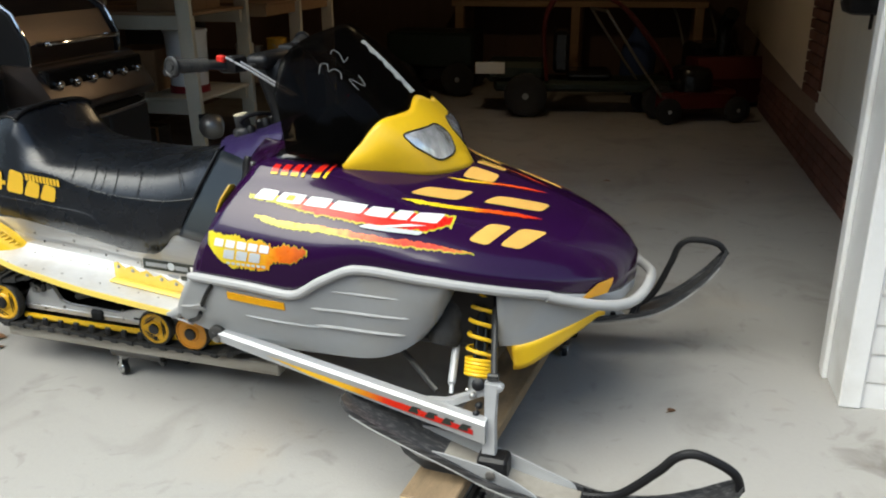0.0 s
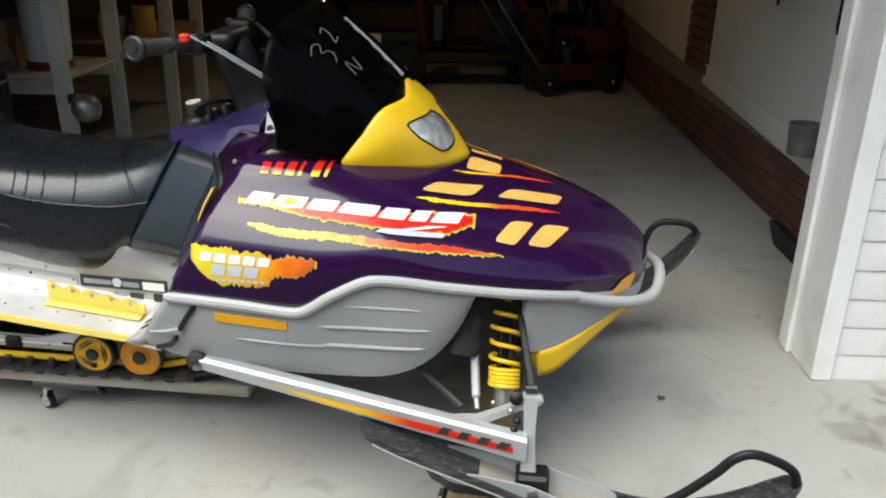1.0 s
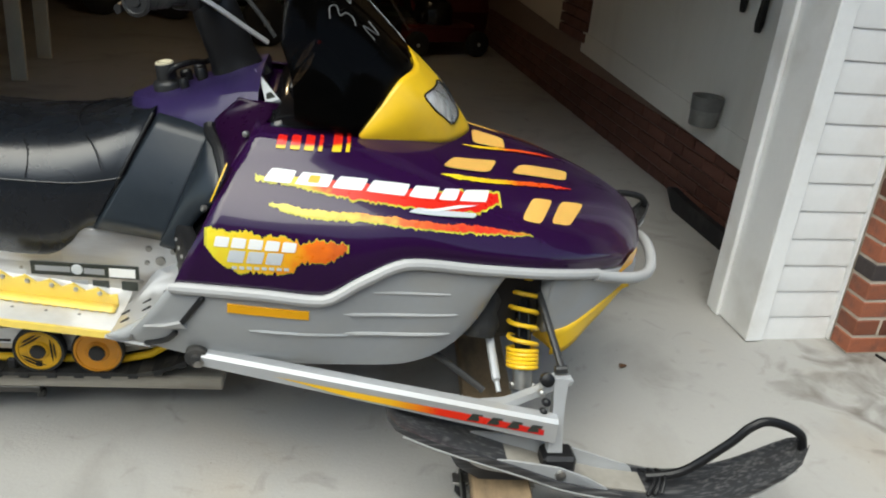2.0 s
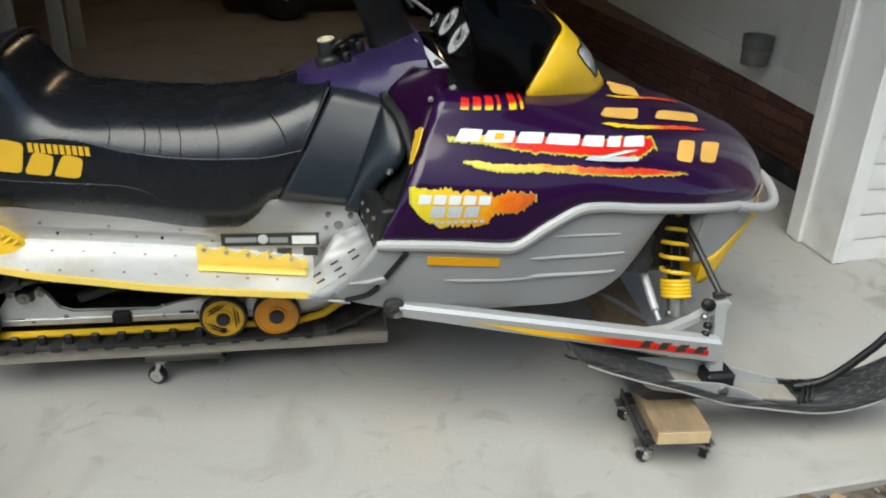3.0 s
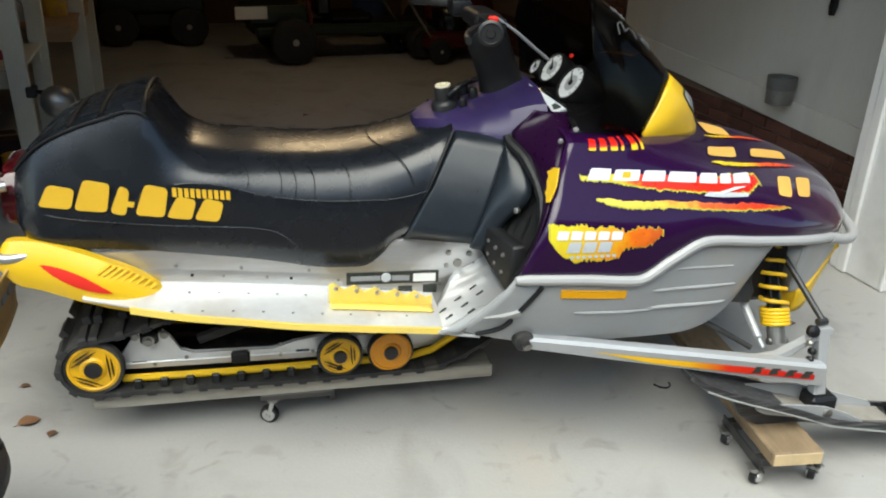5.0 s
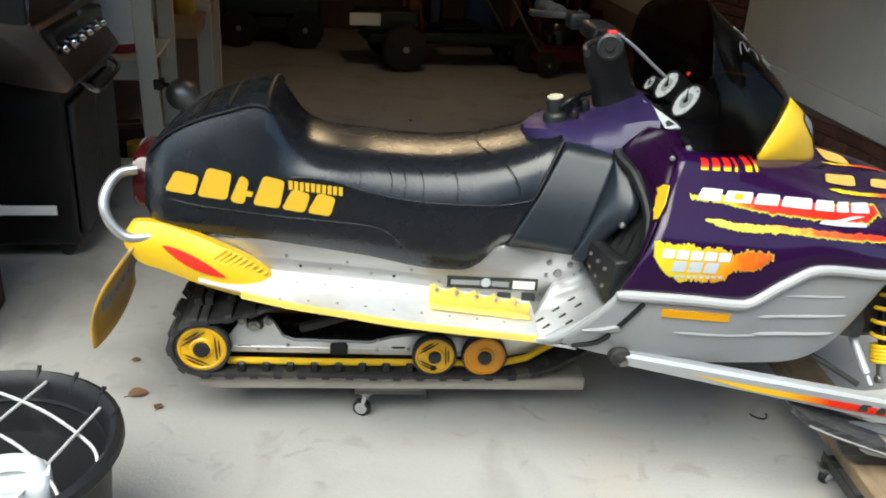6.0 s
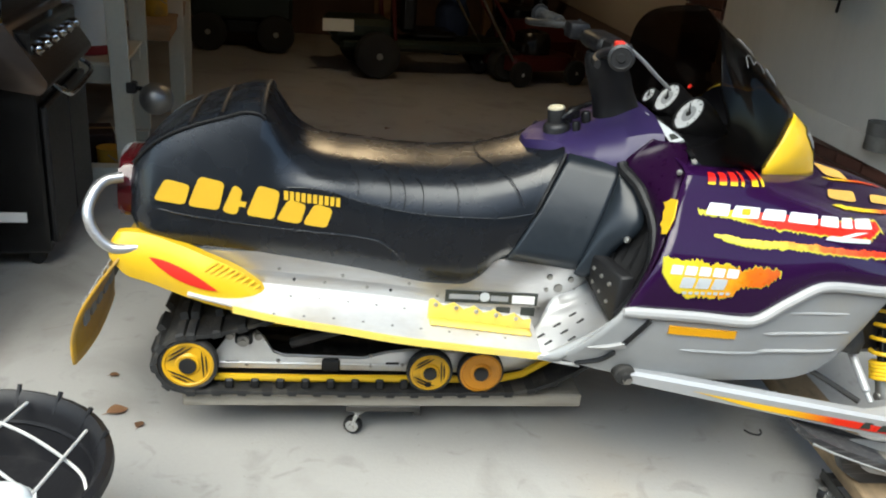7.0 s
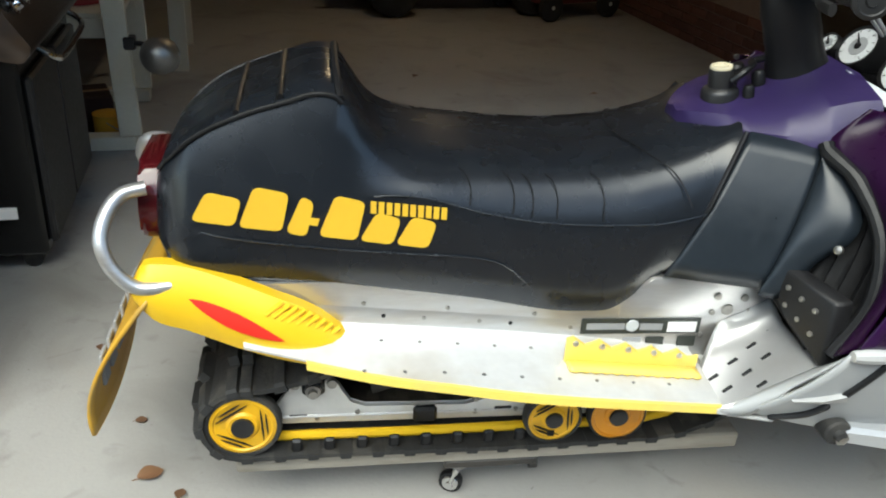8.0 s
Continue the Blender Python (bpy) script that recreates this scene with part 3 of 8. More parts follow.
# ---- the snowmobile: x ahead, y to its left, z up, abeam of its rear wheel ----
sled = thing("snowmobile", "purple and yellow snowmobile with black seat, standing on wheeled boards", "snowmobile",
             pose(-2.046, 2.448, 0, 0, 0, -4.98))

# hood rails: (x, half width, height), from the lip up to the shoulder
LIP = [(1.00, 0.480, 0.568), (1.16, 0.483, 0.560), (1.285, 0.480, 0.549), (1.37, 0.474, 0.595), (1.46, 0.458, 0.630), (1.62, 0.428, 0.610),
       (1.78, 0.384, 0.586), (1.92, 0.305, 0.556), (2.03, 0.205, 0.528), (2.085, 0.120, 0.516), (2.108, 0.040, 0.516)]
LOW = [(1.00, 0.484, 0.622), (1.285, 0.484, 0.622), (1.46, 0.460, 0.660), (1.62, 0.432, 0.640), (1.78, 0.386, 0.612), (1.92, 0.307, 0.584),
       (2.03, 0.207, 0.560), (2.085, 0.121, 0.546), (2.11, 0.040, 0.545)]
MID = [(1.00, 0.474, 0.688), (1.285, 0.467, 0.690), (1.46, 0.440, 0.704), (1.62, 0.404, 0.674), (1.78, 0.360, 0.642), (1.92, 0.286, 0.610),
       (2.03, 0.192, 0.582), (2.085, 0.110, 0.564), (2.112, 0.036, 0.556)]
HIGH = [(1.00, 0.440, 0.750), (1.285, 0.412, 0.758), (1.46, 0.380, 0.750), (1.62, 0.352, 0.712), (1.78, 0.318, 0.672), (1.92, 0.250, 0.640),
        (2.03, 0.166, 0.604), (2.085, 0.092, 0.582), (2.112, 0.028, 0.566)]
SHOULDER = [(1.00, 0.362, 0.822), (1.285, 0.352, 0.812), (1.46, 0.318, 0.788), (1.62, 0.288, 0.742), (1.78, 0.262, 0.700), (1.92, 0.198, 0.668),
            (2.03, 0.126, 0.628), (2.085, 0.066, 0.598), (2.111, 0.02, 0.576)]
TOP = [(1.00, 0.328, 0.862), (1.285, 0.290, 0.838), (1.46, 0.215, 0.818), (1.62, 0.168, 0.772), (1.78, 0.145, 0.736), (1.92, 0.100, 0.698),
       (2.03, 0.060, 0.650), (2.085, 0.028, 0.612), (2.11, 0.01, 0.582)]
RIDGE = [(1.00, 0.0, 0.872), (1.285, 0.0, 0.858), (1.46, 0.0, 0.842), (1.62, 0.0, 0.803), (1.78, 0.0, 0.762), (1.92, 0.0, 0.712), (2.03, 0.0, 0.660), (2.085, 0.0, 0.618), (2.11, 0.0, 0.586)]
RAILS = (LIP, LOW, MID, HIGH, SHOULDER, TOP, RIDGE)


def hood_section(x, n=4):
    """Half of the hood's section at x, from lip to ridge, as smooth (half width, height) pairs."""
    keys = [(i, *spline(r, x)) for i, r in enumerate(RAILS)]
    return [spline(keys, i / n) for i in range(n * (len(RAILS) - 1) + 1)]


def hood_width(x, z):
    """The hood's half width at height z."""
    sec = hood_section(x, 4)
    for (ya, za), (yb, zb) in zip(sec, sec[1:]):
        if za <= z <= zb:
            return ya + (yb - ya) * (z - za) / max(zb - za, 1e-6)
    return sec[0][0] if z < sec[0][1] else sec[-1][0]


def hood_height(x, y):
    """The hood's height at the distance y from its middle."""
    sec = hood_section(x, 4)[::-1]
    for (ya, za), (yb, zb) in zip(sec, sec[1:]):
        if ya <= y <= yb:
            return za + (zb - za) * (y - ya) / max(yb - ya, 1e-6)
    return sec[-1][1]


# the hood's rear edge leans: its lower end stands further back
def hood_rear(z):
    return spline([(0.545, 0.985), (0.62, 1.015), (0.70, 1.055), (0.78, 1.090), (0.84, 1.125), (0.90, 1.14)], z)[0]


bm = BM()
rings = []
for s in steps(0, 1, 44):
    ring = []
    for side in (-1, 1):
        sec = hood_section(1.0 + 1.108 * s)
        half = []
        for (w, h) in sec:
            x0 = hood_rear(h)
            x = x0 + (2.108 - x0) * s
            half.append(x)
        pts = []
        for k, x in enumerate(half):
            w, h = hood_section(x)[k]
            pts.append((x, side * w, h))
        ring += pts if side < 0 else pts[::-1][1:]
    rings.append(ring)
vs = loft(bm, rings, closed=False, caps=False)
bm.faces.new(vs[-1])
hood = part("hood", bm, PURPLE, sled, "deep purple glossy hood with flame stickers", smooth=50)
mod = hood.modifiers.new("thickness", "SOLIDIFY")
mod.thickness, mod.offset = 0.005, -1


def hood_patch(name, x0, x1, low, high, mat, nx=24, nz=6, ragged=0.0, lift=0.0022, side=-1, label="", on_top=False):
    """A sticker on the hood between two curves; ragged tears its edges."""
    bm = BM()
    rows = []
    for i, x in enumerate(steps(x0, x1, nx)):
        a, b = low(x), high(x)
        if ragged:
            a += ragged * (0.5 * noise.noise(Vector((x * 60, 3.1, 0))) + 0.6 * noise.noise(Vector((x * 190, 7.1, 0))))
            b += ragged * (0.5 * noise.noise(Vector((x * 60, 9.7, 0))) + 0.6 * noise.noise(Vector((x * 190, 1.7, 0))))
        col = []
        for v in steps(a, b, nz):
            y, z = (v, hood_height(x, v)) if on_top else (hood_width(x, v), v)
            e = 0.004
            if on_top:
                nrm = Vector((-(hood_height(x + e, y) - hood_height(x - e, y)) / (2 * e), -(hood_height(x, y + e) - hood_height(x, max(y - e, 0))) / (2 * e), 1)).normalized()
            else:
                nrm = Vector((-(hood_width(x + e, z) - hood_width(x - e, z)) / (2 * e), 1, -(hood_width(x, z + e) - hood_width(x, z - e)) / (2 * e))).normalized()
            p = Vector((x, y, z)) + nrm * lift
            col.append((p.x, side * p.y, p.z))
        rows.append(col)
    loft(bm, rows, closed=False, caps=False)
    return part(name, bm, mat, hood, label, smooth=60)


def on_hood(x, v, lift, side, on_top):
    """A point just over the hood, by its height v on the flank or its distance v from the middle on top."""
    e = 0.004
    if on_top:
        p = Vector((x, v, hood_height(x, v)))
        nrm = Vector((-(hood_height(x + e, v) - hood_height(x - e, v)) / (2 * e), -(hood_height(x, v + e) - hood_height(x, max(v - e, 0))) / (2 * e), 1)).normalized()
    else:
        p = Vector((x, hood_width(x, v), v))
        nrm = Vector((-(hood_width(x + e, v) - hood_width(x - e, v)) / (2 * e), 1, -(hood_width(x, v + e) - hood_width(x, v - e)) / (2 * e))).normalized()
    p += nrm * lift
    return (p.x, side * p.y, p.z)


def hood_shape(name, quad, mat, lift, side, corner=0.12, on_top=False, label=""):
    """A sticker with four rounded corners lying on the hood."""
    (ax, az), (bx, bz), (cx, cz), (dx, dz) = quad
    bm = BM()
    rings = []
    for r in (0.03, 0.35, 0.7, 1.0):
        ring = []
        for k in range(28):
            a = 2 * math.pi * (k + 0.5) / 28
            c, w = math.cos(a), math.sin(a)
            i = 0.5 + 0.5 * r * math.copysign(abs(c) ** corner, c) * (1 if corner > 0.3 else min(1, abs(c) * 1.42))
            j = 0.5 + 0.5 * r * math.copysign(abs(w) ** corner, w) * (1 if corner > 0.3 else min(1, abs(w) * 1.42))
            x = (ax + (bx - ax) * i) * (1 - j) + (dx + (cx - dx) * i) * j
            z = (az + (bz - az) * i) * (1 - j) + (dz + (cz - dz) * i) * j
            ring.append(on_hood(x, z, lift, side, on_top))
        rings.append(ring)
    loft(bm, rings, closed=True, caps=False)
    bm.verts.ensure_lookup_table()
    bm.faces.new(bm.verts[:28])
    return part(name, bm, mat, hood, label, smooth=60)


def line(xa, va, xb, vb):
    return lambda x: va + (vb - va) * (x - xa) / (xb - xa)


def blade(xa, xb, za, zb, half, grow=0.25):
    """Two curves that bound a long sticker, thin at both ends."""
    mid = line(xa, za, xb, zb)

    def wide(x):
        s = (x - xa) / (xb - xa)
        return half * min(1.0, s / grow + 0.12, (1 - s) / 0.18 + 0.08)
    return (lambda x: mid(x) - wide(x)), (lambda x: mid(x) + wide(x))


for side in (-1, 1):
    # red flash behind the white name bars, on a torn yellow ground
    def base(x):
        return spline([(1.14, 0.772), (1.37, 0.755), (1.625, 0.720), (1.68, 0.712)], x)[0]

    def under(x):
        return 0.015 * min(1.0, max(0.0, (x - 1.20) / 0.14)) * min(1.0, max(0.15, (1.66 - x) / 0.05))
    hood_patch("flame_ground", 1.145, 1.668, lambda x: base(x) - under(x) - 0.002, lambda x: base(x) + 0.009 + 0.006 * (x > 1.5), FLAME_EDGE, 150, 3, 0.008, 0.0016, side, "torn yellow-green edge")
    hood_patch("flame_sticker", 1.165, 1.662, lambda x: base(x) - under(x) + 0.001, lambda x: base(x) + 0.012, FLAME, 130, 3, 0.006, 0.0026, side, "yellow to red flame sticker")
    # long lower flash
    def flash(x):
        return spline([(1.17, 0.736), (1.24, 0.722), (1.383, 0.713), (1.56, 0.690), (1.74, 0.660)], x)[0]

    def spread(x):
        return 0.0066 * min(1.0, (x - 1.165) / 0.05) * min(1.0, (1.75 - x) / 0.16 + 0.1)
    hood_patch("flash_ground", 1.175, 1.738, lambda x: flash(x) - spread(x) - 0.001, lambda x: flash(x) + spread(x) * 0.8, FLAME_EDGE, 150, 2, 0.007, 0.0016, side, "torn yellow-green edge")
    hood_patch("flash_stripe", 1.182, 1.73, lambda x: flash(x) - spread(x) * 0.7, lambda x: flash(x) + spread(x), FLAME_LONG, 130, 2, 0.005, 0.0026, side, "yellow to red torn-edged stripe")
    # white slanted bars in place of the model name
    for k, (x0, wide) in enumerate(((1.160, 0.054), (1.221, 0.068), (1.296, 0.062), (1.365, 0.082), (1.454, 0.058), (1.519, 0.040), (1.566, 0.064))):
        tall = 0.0215 - 0.001 * k
        hood_shape("name_bar", [(x0, base(x0)), (x0 + wide, base(x0 + wide)), (x0 + wide + 0.012, base(x0 + wide + 0.012) + tall), (x0 + 0.016, base(x0 + 0.016) + tall)], WHITE_STICKER, 0.0036, side)
        if k == 1:
            hood_shape("name_dot", [(x0 + 0.026, base(x0) + 0.003), (x0 + 0.048, base(x0) + 0.002), (x0 + 0.053, base(x0) + 0.013), (x0 + 0.032, base(x0) + 0.014)], ORANGE_STICKER, 0.0048, side)
    hood_shape("name_underline", [(1.452, 0.7225), (1.600, 0.7005), (1.606, 0.7065), (1.474, 0.728)], SILVER_STICKER, 0.0040, side)
    hood_shape("name_slash", [(1.478, 0.7235), (1.512, 0.7195), (1.612, 0.7165), (1.565, 0.7225)], WHITE_STICKER, 0.0046, side)
    # registration figures as plain bars
    for k, wide in enumerate((0.019, 0.019, 0.019, 0.008, 0.019, 0.008)):
        x0 = 1.180 + 0.0282 * k
        z0 = 0.8225 - 0.046 * (x0 - 1.18)
        hood_shape("number_bar", [(x0, z0), (x0 + wide, z0 - 0.001), (x0 + wide + 0.004, z0 + 0.0185), (x0 + 0.004, z0 + 0.0205)], DIGITS, 0.0028, side)
    # engine sticker: flame ground, white and grey bars
    def sticker_low(x):
        return spline([(1.058, 0.662), (1.075, 0.632), (1.10, 0.612), (1.16, 0.603), (1.223, 0.604), (1.245, 0.630), (1.29, 0.632), (1.335, 0.655)], x)[0]

    def sticker_high(x):
        return spline([(1.058, 0.690), (1.12, 0.686), (1.20, 0.676), (1.25, 0.668), (1.295, 0.672), (1.335, 0.666)], x)[0]
    hood_patch("engine_sticker_edge", 1.055, 1.336, lambda x: sticker_low(x) - 0.002, lambda x: sticker_high(x) + 0.0015, FLAME_EDGE, 110, 5, 0.016, 0.0014, side, "torn yellow-green edge")
    hood_patch("engine_sticker", 1.060, 1.333, sticker_low, sticker_high, FLAME_LOW, 100, 8, 0.014, 0.0022, side, "torn flame-coloured sticker")
    for k in range(5):
        x0 = 1.073 + 0.0325 * k
        z0 = 0.6565 - 0.045 * (x0 - 1.073)
        hood_shape("engine_bar", [(x0, z0), (x0 + 0.027, z0 - 0.001), (x0 + 0.031, z0 + 0.018), (x0 + 0.004, z0 + 0.020)], WHITE_STICKER, 0.0034, side)
    for k in range(3):
        x0 = 1.098 + 0.037 * k
        z0 = 0.6255 - 0.03 * (x0 - 1.1)
        hood_shape("engine_figure_bar", [(x0, z0), (x0 + 0.031, z0 - 0.001), (x0 + 0.037, z0 + 0.024), (x0 + 0.006, z0 + 0.025)], SILVER_STICKER, 0.0034, side)
    for k in range(8):
        x0 = 1.108 + 0.0145 * k
        hood_shape("engine_line", [(x0, 0.6105), (x0 + 0.010, 0.610), (x0 + 0.010, 0.617), (x0, 0.6175)], SILVER_STICKER, 0.0034, side)
    # foam-backed vents on the slope of the nose
    for quad in ([(1.530, 0.280), (1.655, 0.220), (1.685, 0.147), (1.567, 0.210)], [(1.705, 0.198), (1.862, 0.138), (1.880, 0.078), (1.738, 0.138)],
                 [(1.625, 0.102), (1.715, 0.080), (1.718, 0.020), (1.632, 0.018)]):
        hood_shape("vent_rim", quad, BLACK_PLASTIC, 0.0012, side, 0.36, True)
        cx, cy = sum(q[0] for q in quad) / 4, sum(q[1] for q in quad) / 4
        hood_shape("vent", [(cx + (x - cx) * 0.95, cy + (y - cy) * 0.93) for x, y in quad], MESH_YELLOW, 0.0024, side, 0.34, True, "yellow mesh-covered vent")
    for quad in ([(1.713, 0.340), (1.762, 0.329), (1.806, 0.240), (1.752, 0.262)], [(1.788, 0.314), (1.840, 0.294), (1.894, 0.202), (1.828, 0.232)]):
        hood_shape("side_vent", quad, MESH_YELLOW, 0.0024, side, 0.34, True, "yellow mesh-covered vent")
    # flame stripes over the vents
    lo, hi = blade(1.527, 1.868, 0.307, 0.165, 0.008, 0.12)
    hood_patch("nose_stripe", 1.527, 1.868, lo, hi, FLAME_TOP, 70, 2, 0.006, 0.0026, side, "yellow to red stripe", on_top=True)
    lo, hi = blade(1.597, 1.855, 0.131, 0.025, 0.006, 0.15)
    hood_patch("nose_stripe", 1.597, 1.855, lo, hi, FLAME_TOP, 36, 2, 0.005, 0.0026, side, "yellow to red stripe", on_top=True)
    hood_shape("side_lamp", [(1.985, 0.522), (2.050, 0.524), (2.062, 0.562), (2.026, 0.560)], AMBER, 0.004, side, 0.2, False, "amber corner reflector")
# ragged yellow sticker seen behind the hood's rear edge
bm = BM()
sheet = [Vector((1.064 + 0.40 * (z - 0.74), y, z)) for y, z in ((-0.364, 0.780), (-0.376, 0.786), (-0.386, 0.796), (-0.412, 0.802), (-0.440, 0.770), (-0.446, 0.735), (-0.430, 0.728), (-0.420, 0.738), (-0.404, 0.742), (-0.402, 0.752), (-0.386, 0.764), (-0.384, 0.774))]
loft(bm, [[tuple(p) for p in sheet], [tuple(p + Vector((0.003, 0, 0))) for p in sheet]], True, True)
part("cowl_sticker", bm, YELLOW, sled, "ragged yellow sticker")


# ---- belly pan ----
def lip_point(x):
    return spline(LIP, x)


PAN_LOW = [(0.86, 0.400, 0.402), (0.99, 0.418, 0.374), (1.10, 0.425, 0.362), (1.42, 0.420, 0.356), (1.53, 0.408, 0.374), (1.605, 0.392, 0.425), (1.655, 0.382, 0.500), (1.69, 0.378, 0.594)]
bm = BM()
rings = []
for s in steps(0, 1, 40):
    col = []
    for v in steps(0, 1, 10):
        x_low = 0.875 + (1.69 - 0.875) * s
        x_up = 0.99 + (1.70 - 0.99) * s
        x = x_up + (x_low - x_up) * v
        (wt, zt), (wb, zb) = lip_point(x_up), spline(PAN_LOW, x_low)
        zt = max(zt, zb + 0.004)
        w = wt + (wb - wt) * v * v
        z = zt + (zb - zt) * v
        col.append((x, -w, z))
    under = spline(PAN_LOW, 0.875 + 0.815 * s)
    x_low = 0.875 + 0.815 * s
    col += [(x_low, -under[0] + 0.05, under[1] - 0.012), (x_low, -0.22, under[1] - 0.016), (x_low, 0.0, under[1] - 0.016)]
    rings.append(col)
loft(bm, rings, closed=False, caps=False)
mirrored(bm)
bmesh.ops.remove_doubles(bm, verts=bm.verts[:], dist=0.0005)
pan = part("belly_pan", bm, GREY_PAN, sled, "grey plastic belly pan, muddy along its foot", smooth=40)
mod = pan.modifiers.new("thickness", "SOLIDIFY")
mod.thickness, mod.offset = 0.006, -1


def pan_width(x, z):
    (wt, zt), (wb, zb) = lip_point(min(x + 0.04, 1.69)), spline(PAN_LOW, x)
    v = max(0.0, min(1.0, (zt - z) / max(zt - zb, 1e-4)))
    return wt + (wb - wt) * v * v


for side in (-1, 1):
    # three raised louvres and the orange bar
    for xa, xb, za, zb in ((1.375, 1.575, 0.560, 0.543), (1.325, 1.60, 0.507, 0.487), (1.335, 1.575, 0.455, 0.436)):
        bm = BM()
        path = [(x, side * (pan_width(x, z) + 0.001), z) for x, z in ((xa + (xb - xa) * t, za + (zb - za) * t) for t in steps(0, 1, 10))]
        tube(bm, path, [0.001] + [0.0065] * 9 + [0.001], 8, flat=0.8)
        part("louvre", bm, GREY_LIP, pan)
    bm = BM()
    rings = []
    for x in steps(1.098, 1.262, 8):
        z0, z1 = 0.510 - 0.085 * (x - 1.1), 0.529 - 0.080 * (x - 1.1)
        rings.append([(x, side * (pan_width(x, z0) + 0.0045), z0), (x, side * (pan_width(x, z1) + 0.0045), z1), (x, side * (pan_width(x, z1) - 0.001), z1 + 0.001), (x, side * (pan_width(x, z0) - 0.001), z0 - 0.001)])
    loft(bm, rings, True, True)
    part("bar_sticker", bm, ORANGE_STICKER, pan, "orange-yellow bar")
    bm = BM()
    tube(bm, [(x, side * (pan_width(x, z) + 0.001), z) for x, z in ((1.14 + 0.22 * t, 0.462 - 0.015 * t) for t in steps(0, 1, 8))], [0.001] + [0.004] * 7 + [0.001], 6)
    part("pan_crease", bm, GREY_PAN, pan)
    # black slots where the pan meets the foot well, and a pale fin between
    for run in ([(1.052, 0.543), (1.030, 0.512), (1.003, 0.470)], [(0.992, 0.447), (0.966, 0.416), (0.918, 0.392)]):
        bm = BM()
        path = bend([(x, side * (pan_width(x, z) + 0.0015), z) for x, z in run], 6)
        tube(bm, path, [0.004] + [0.0062] * (len(path) - 2) + [0.004], 8)
        part("pan_slot", bm, BLACK_PLASTIC, pan)
    bm = BM()
    fin = [(1.014, 0.462, 0.006), (1.004, 0.478, 0.010), (0.970, 0.466, 0.010), (0.926, 0.456, 0.003), (0.970, 0.457, 0.008)]
    outer = [bm.verts.new((x, side * (pan_width(x, z) + up), z)) for x, z, up in fin]
    inner = [bm.verts.new((x, side * (pan_width(x, z) - 0.004), z)) for x, z, up in fin]
    bm.faces.new(outer)
    for i in range(5):
        bm.faces.new([outer[i], outer[i - 1], inner[i - 1], inner[i]])
    part("pan_fin", bm, GREY_LIP, pan)
    bm = BM()
    rows = []
    for t in steps(0, 1, 10):
        a = Vector((0.834 + 0.152 * t, side * (0.392 + 0.018 * t), 0.392 + 0.094 * t))
        b = Vector((0.884 + 0.112 * t, side * (0.404 + 0.072 * t), 0.394 + 0.166 * t))
        rows.append([tuple(a + (b - a) * v + Vector((0, side * 0.004 * math.sin(math.pi * v), 0))) for v in steps(0, 1, 4)])
    loft(bm, rows, closed=False, caps=False)
    wing = part("pan_wing", bm, GREY_PAN, pan, smooth=50)
    mod = wing.modifiers.new("thickness", "SOLIDIFY")
    mod.thickness = 0.005
    bm = BM()
    tube(bm, bend([(0.832, side * 0.394, 0.393), (0.885, side * 0.405, 0.388), (0.930, side * 0.412, 0.384)], 4), 0.004, 6)
    part("wing_edge", bm, GREY_LIP, pan)
    # moulding along the lip
    bm = BM()
    path = [(x, side * (spline(LIP, x)[0] + 0.003), spline(LIP, x)[1] - 0.006) for x in steps(0.985, 1.92, 46)]
    tube(bm, path, [0.009] + [0.0125] * 46, 10)
    part("lip_moulding", bm, GREY_LIP, sled)

# front bumper loop
half = [(1.915, -0.312, 0.548), (1.985, -0.272, 0.524), (2.055, -0.222, 0.504), (2.11, -0.160, 0.494), (2.140, -0.085, 0.502), (2.15, 0.0, 0.512)]
bm = BM()
tube(bm, bend(half + [(x, -y, z) for x, y, z in half[-2::-1]], 5), 0.0142, 12)
part("front_bumper", bm, GREY_LIP, sled, "grey tubular nose bumper")

# nose shell under the lip, with its yellow skirt
NOSE_LOW = [(1.800, 0.338, 0.405), (1.86, 0.322, 0.412), (1.95, 0.262, 0.440), (2.04, 0.190, 0.478), (2.09, 0.115, 0.490), (2.108, 0.04, 0.495)]
bm = BM()
rings = []
for x in steps(1.80, 2.108, 18):
    (wt, zt), (wb, zb) = lip_point(x), spline(NOSE_LOW, x)
    rings.append([(x, -(wt + (wb - wt) * v), zt + (zb - zt) * v) for v in steps(0, 1, 5)] + [(x, -wb * 0.5, zb + 0.01), (x, 0.0, zb + 0.012)])
loft(bm, rings, closed=False, caps=False)
wall = [(1.80, -spline(LIP, 1.8)[0], spline(LIP, 1.8)[1]), (1.80, -0.338, 0.405), (1.765, -0.24, 0.44), (1.765, -0.24, 0.58)]
loft(bm, [wall[:2], [wall[3], wall[2]]], closed=False, caps=False)
mirrored(bm)
bmesh.ops.remove_doubles(bm, verts=bm.verts[:], dist=0.0005)
nose = part("nose_shell", bm, GREY_PAN, sled, "grey lower nose", smooth=40)
mod = nose.modifiers.new("thickness", "SOLIDIFY")
mod.thickness, mod.offset = 0.005, -1
SKIRT_LOW = [(1.80, 0.315, 0.331), (1.855, 0.318, 0.338), (1.95, 0.258, 0.397), (2.04, 0.194, 0.466)]
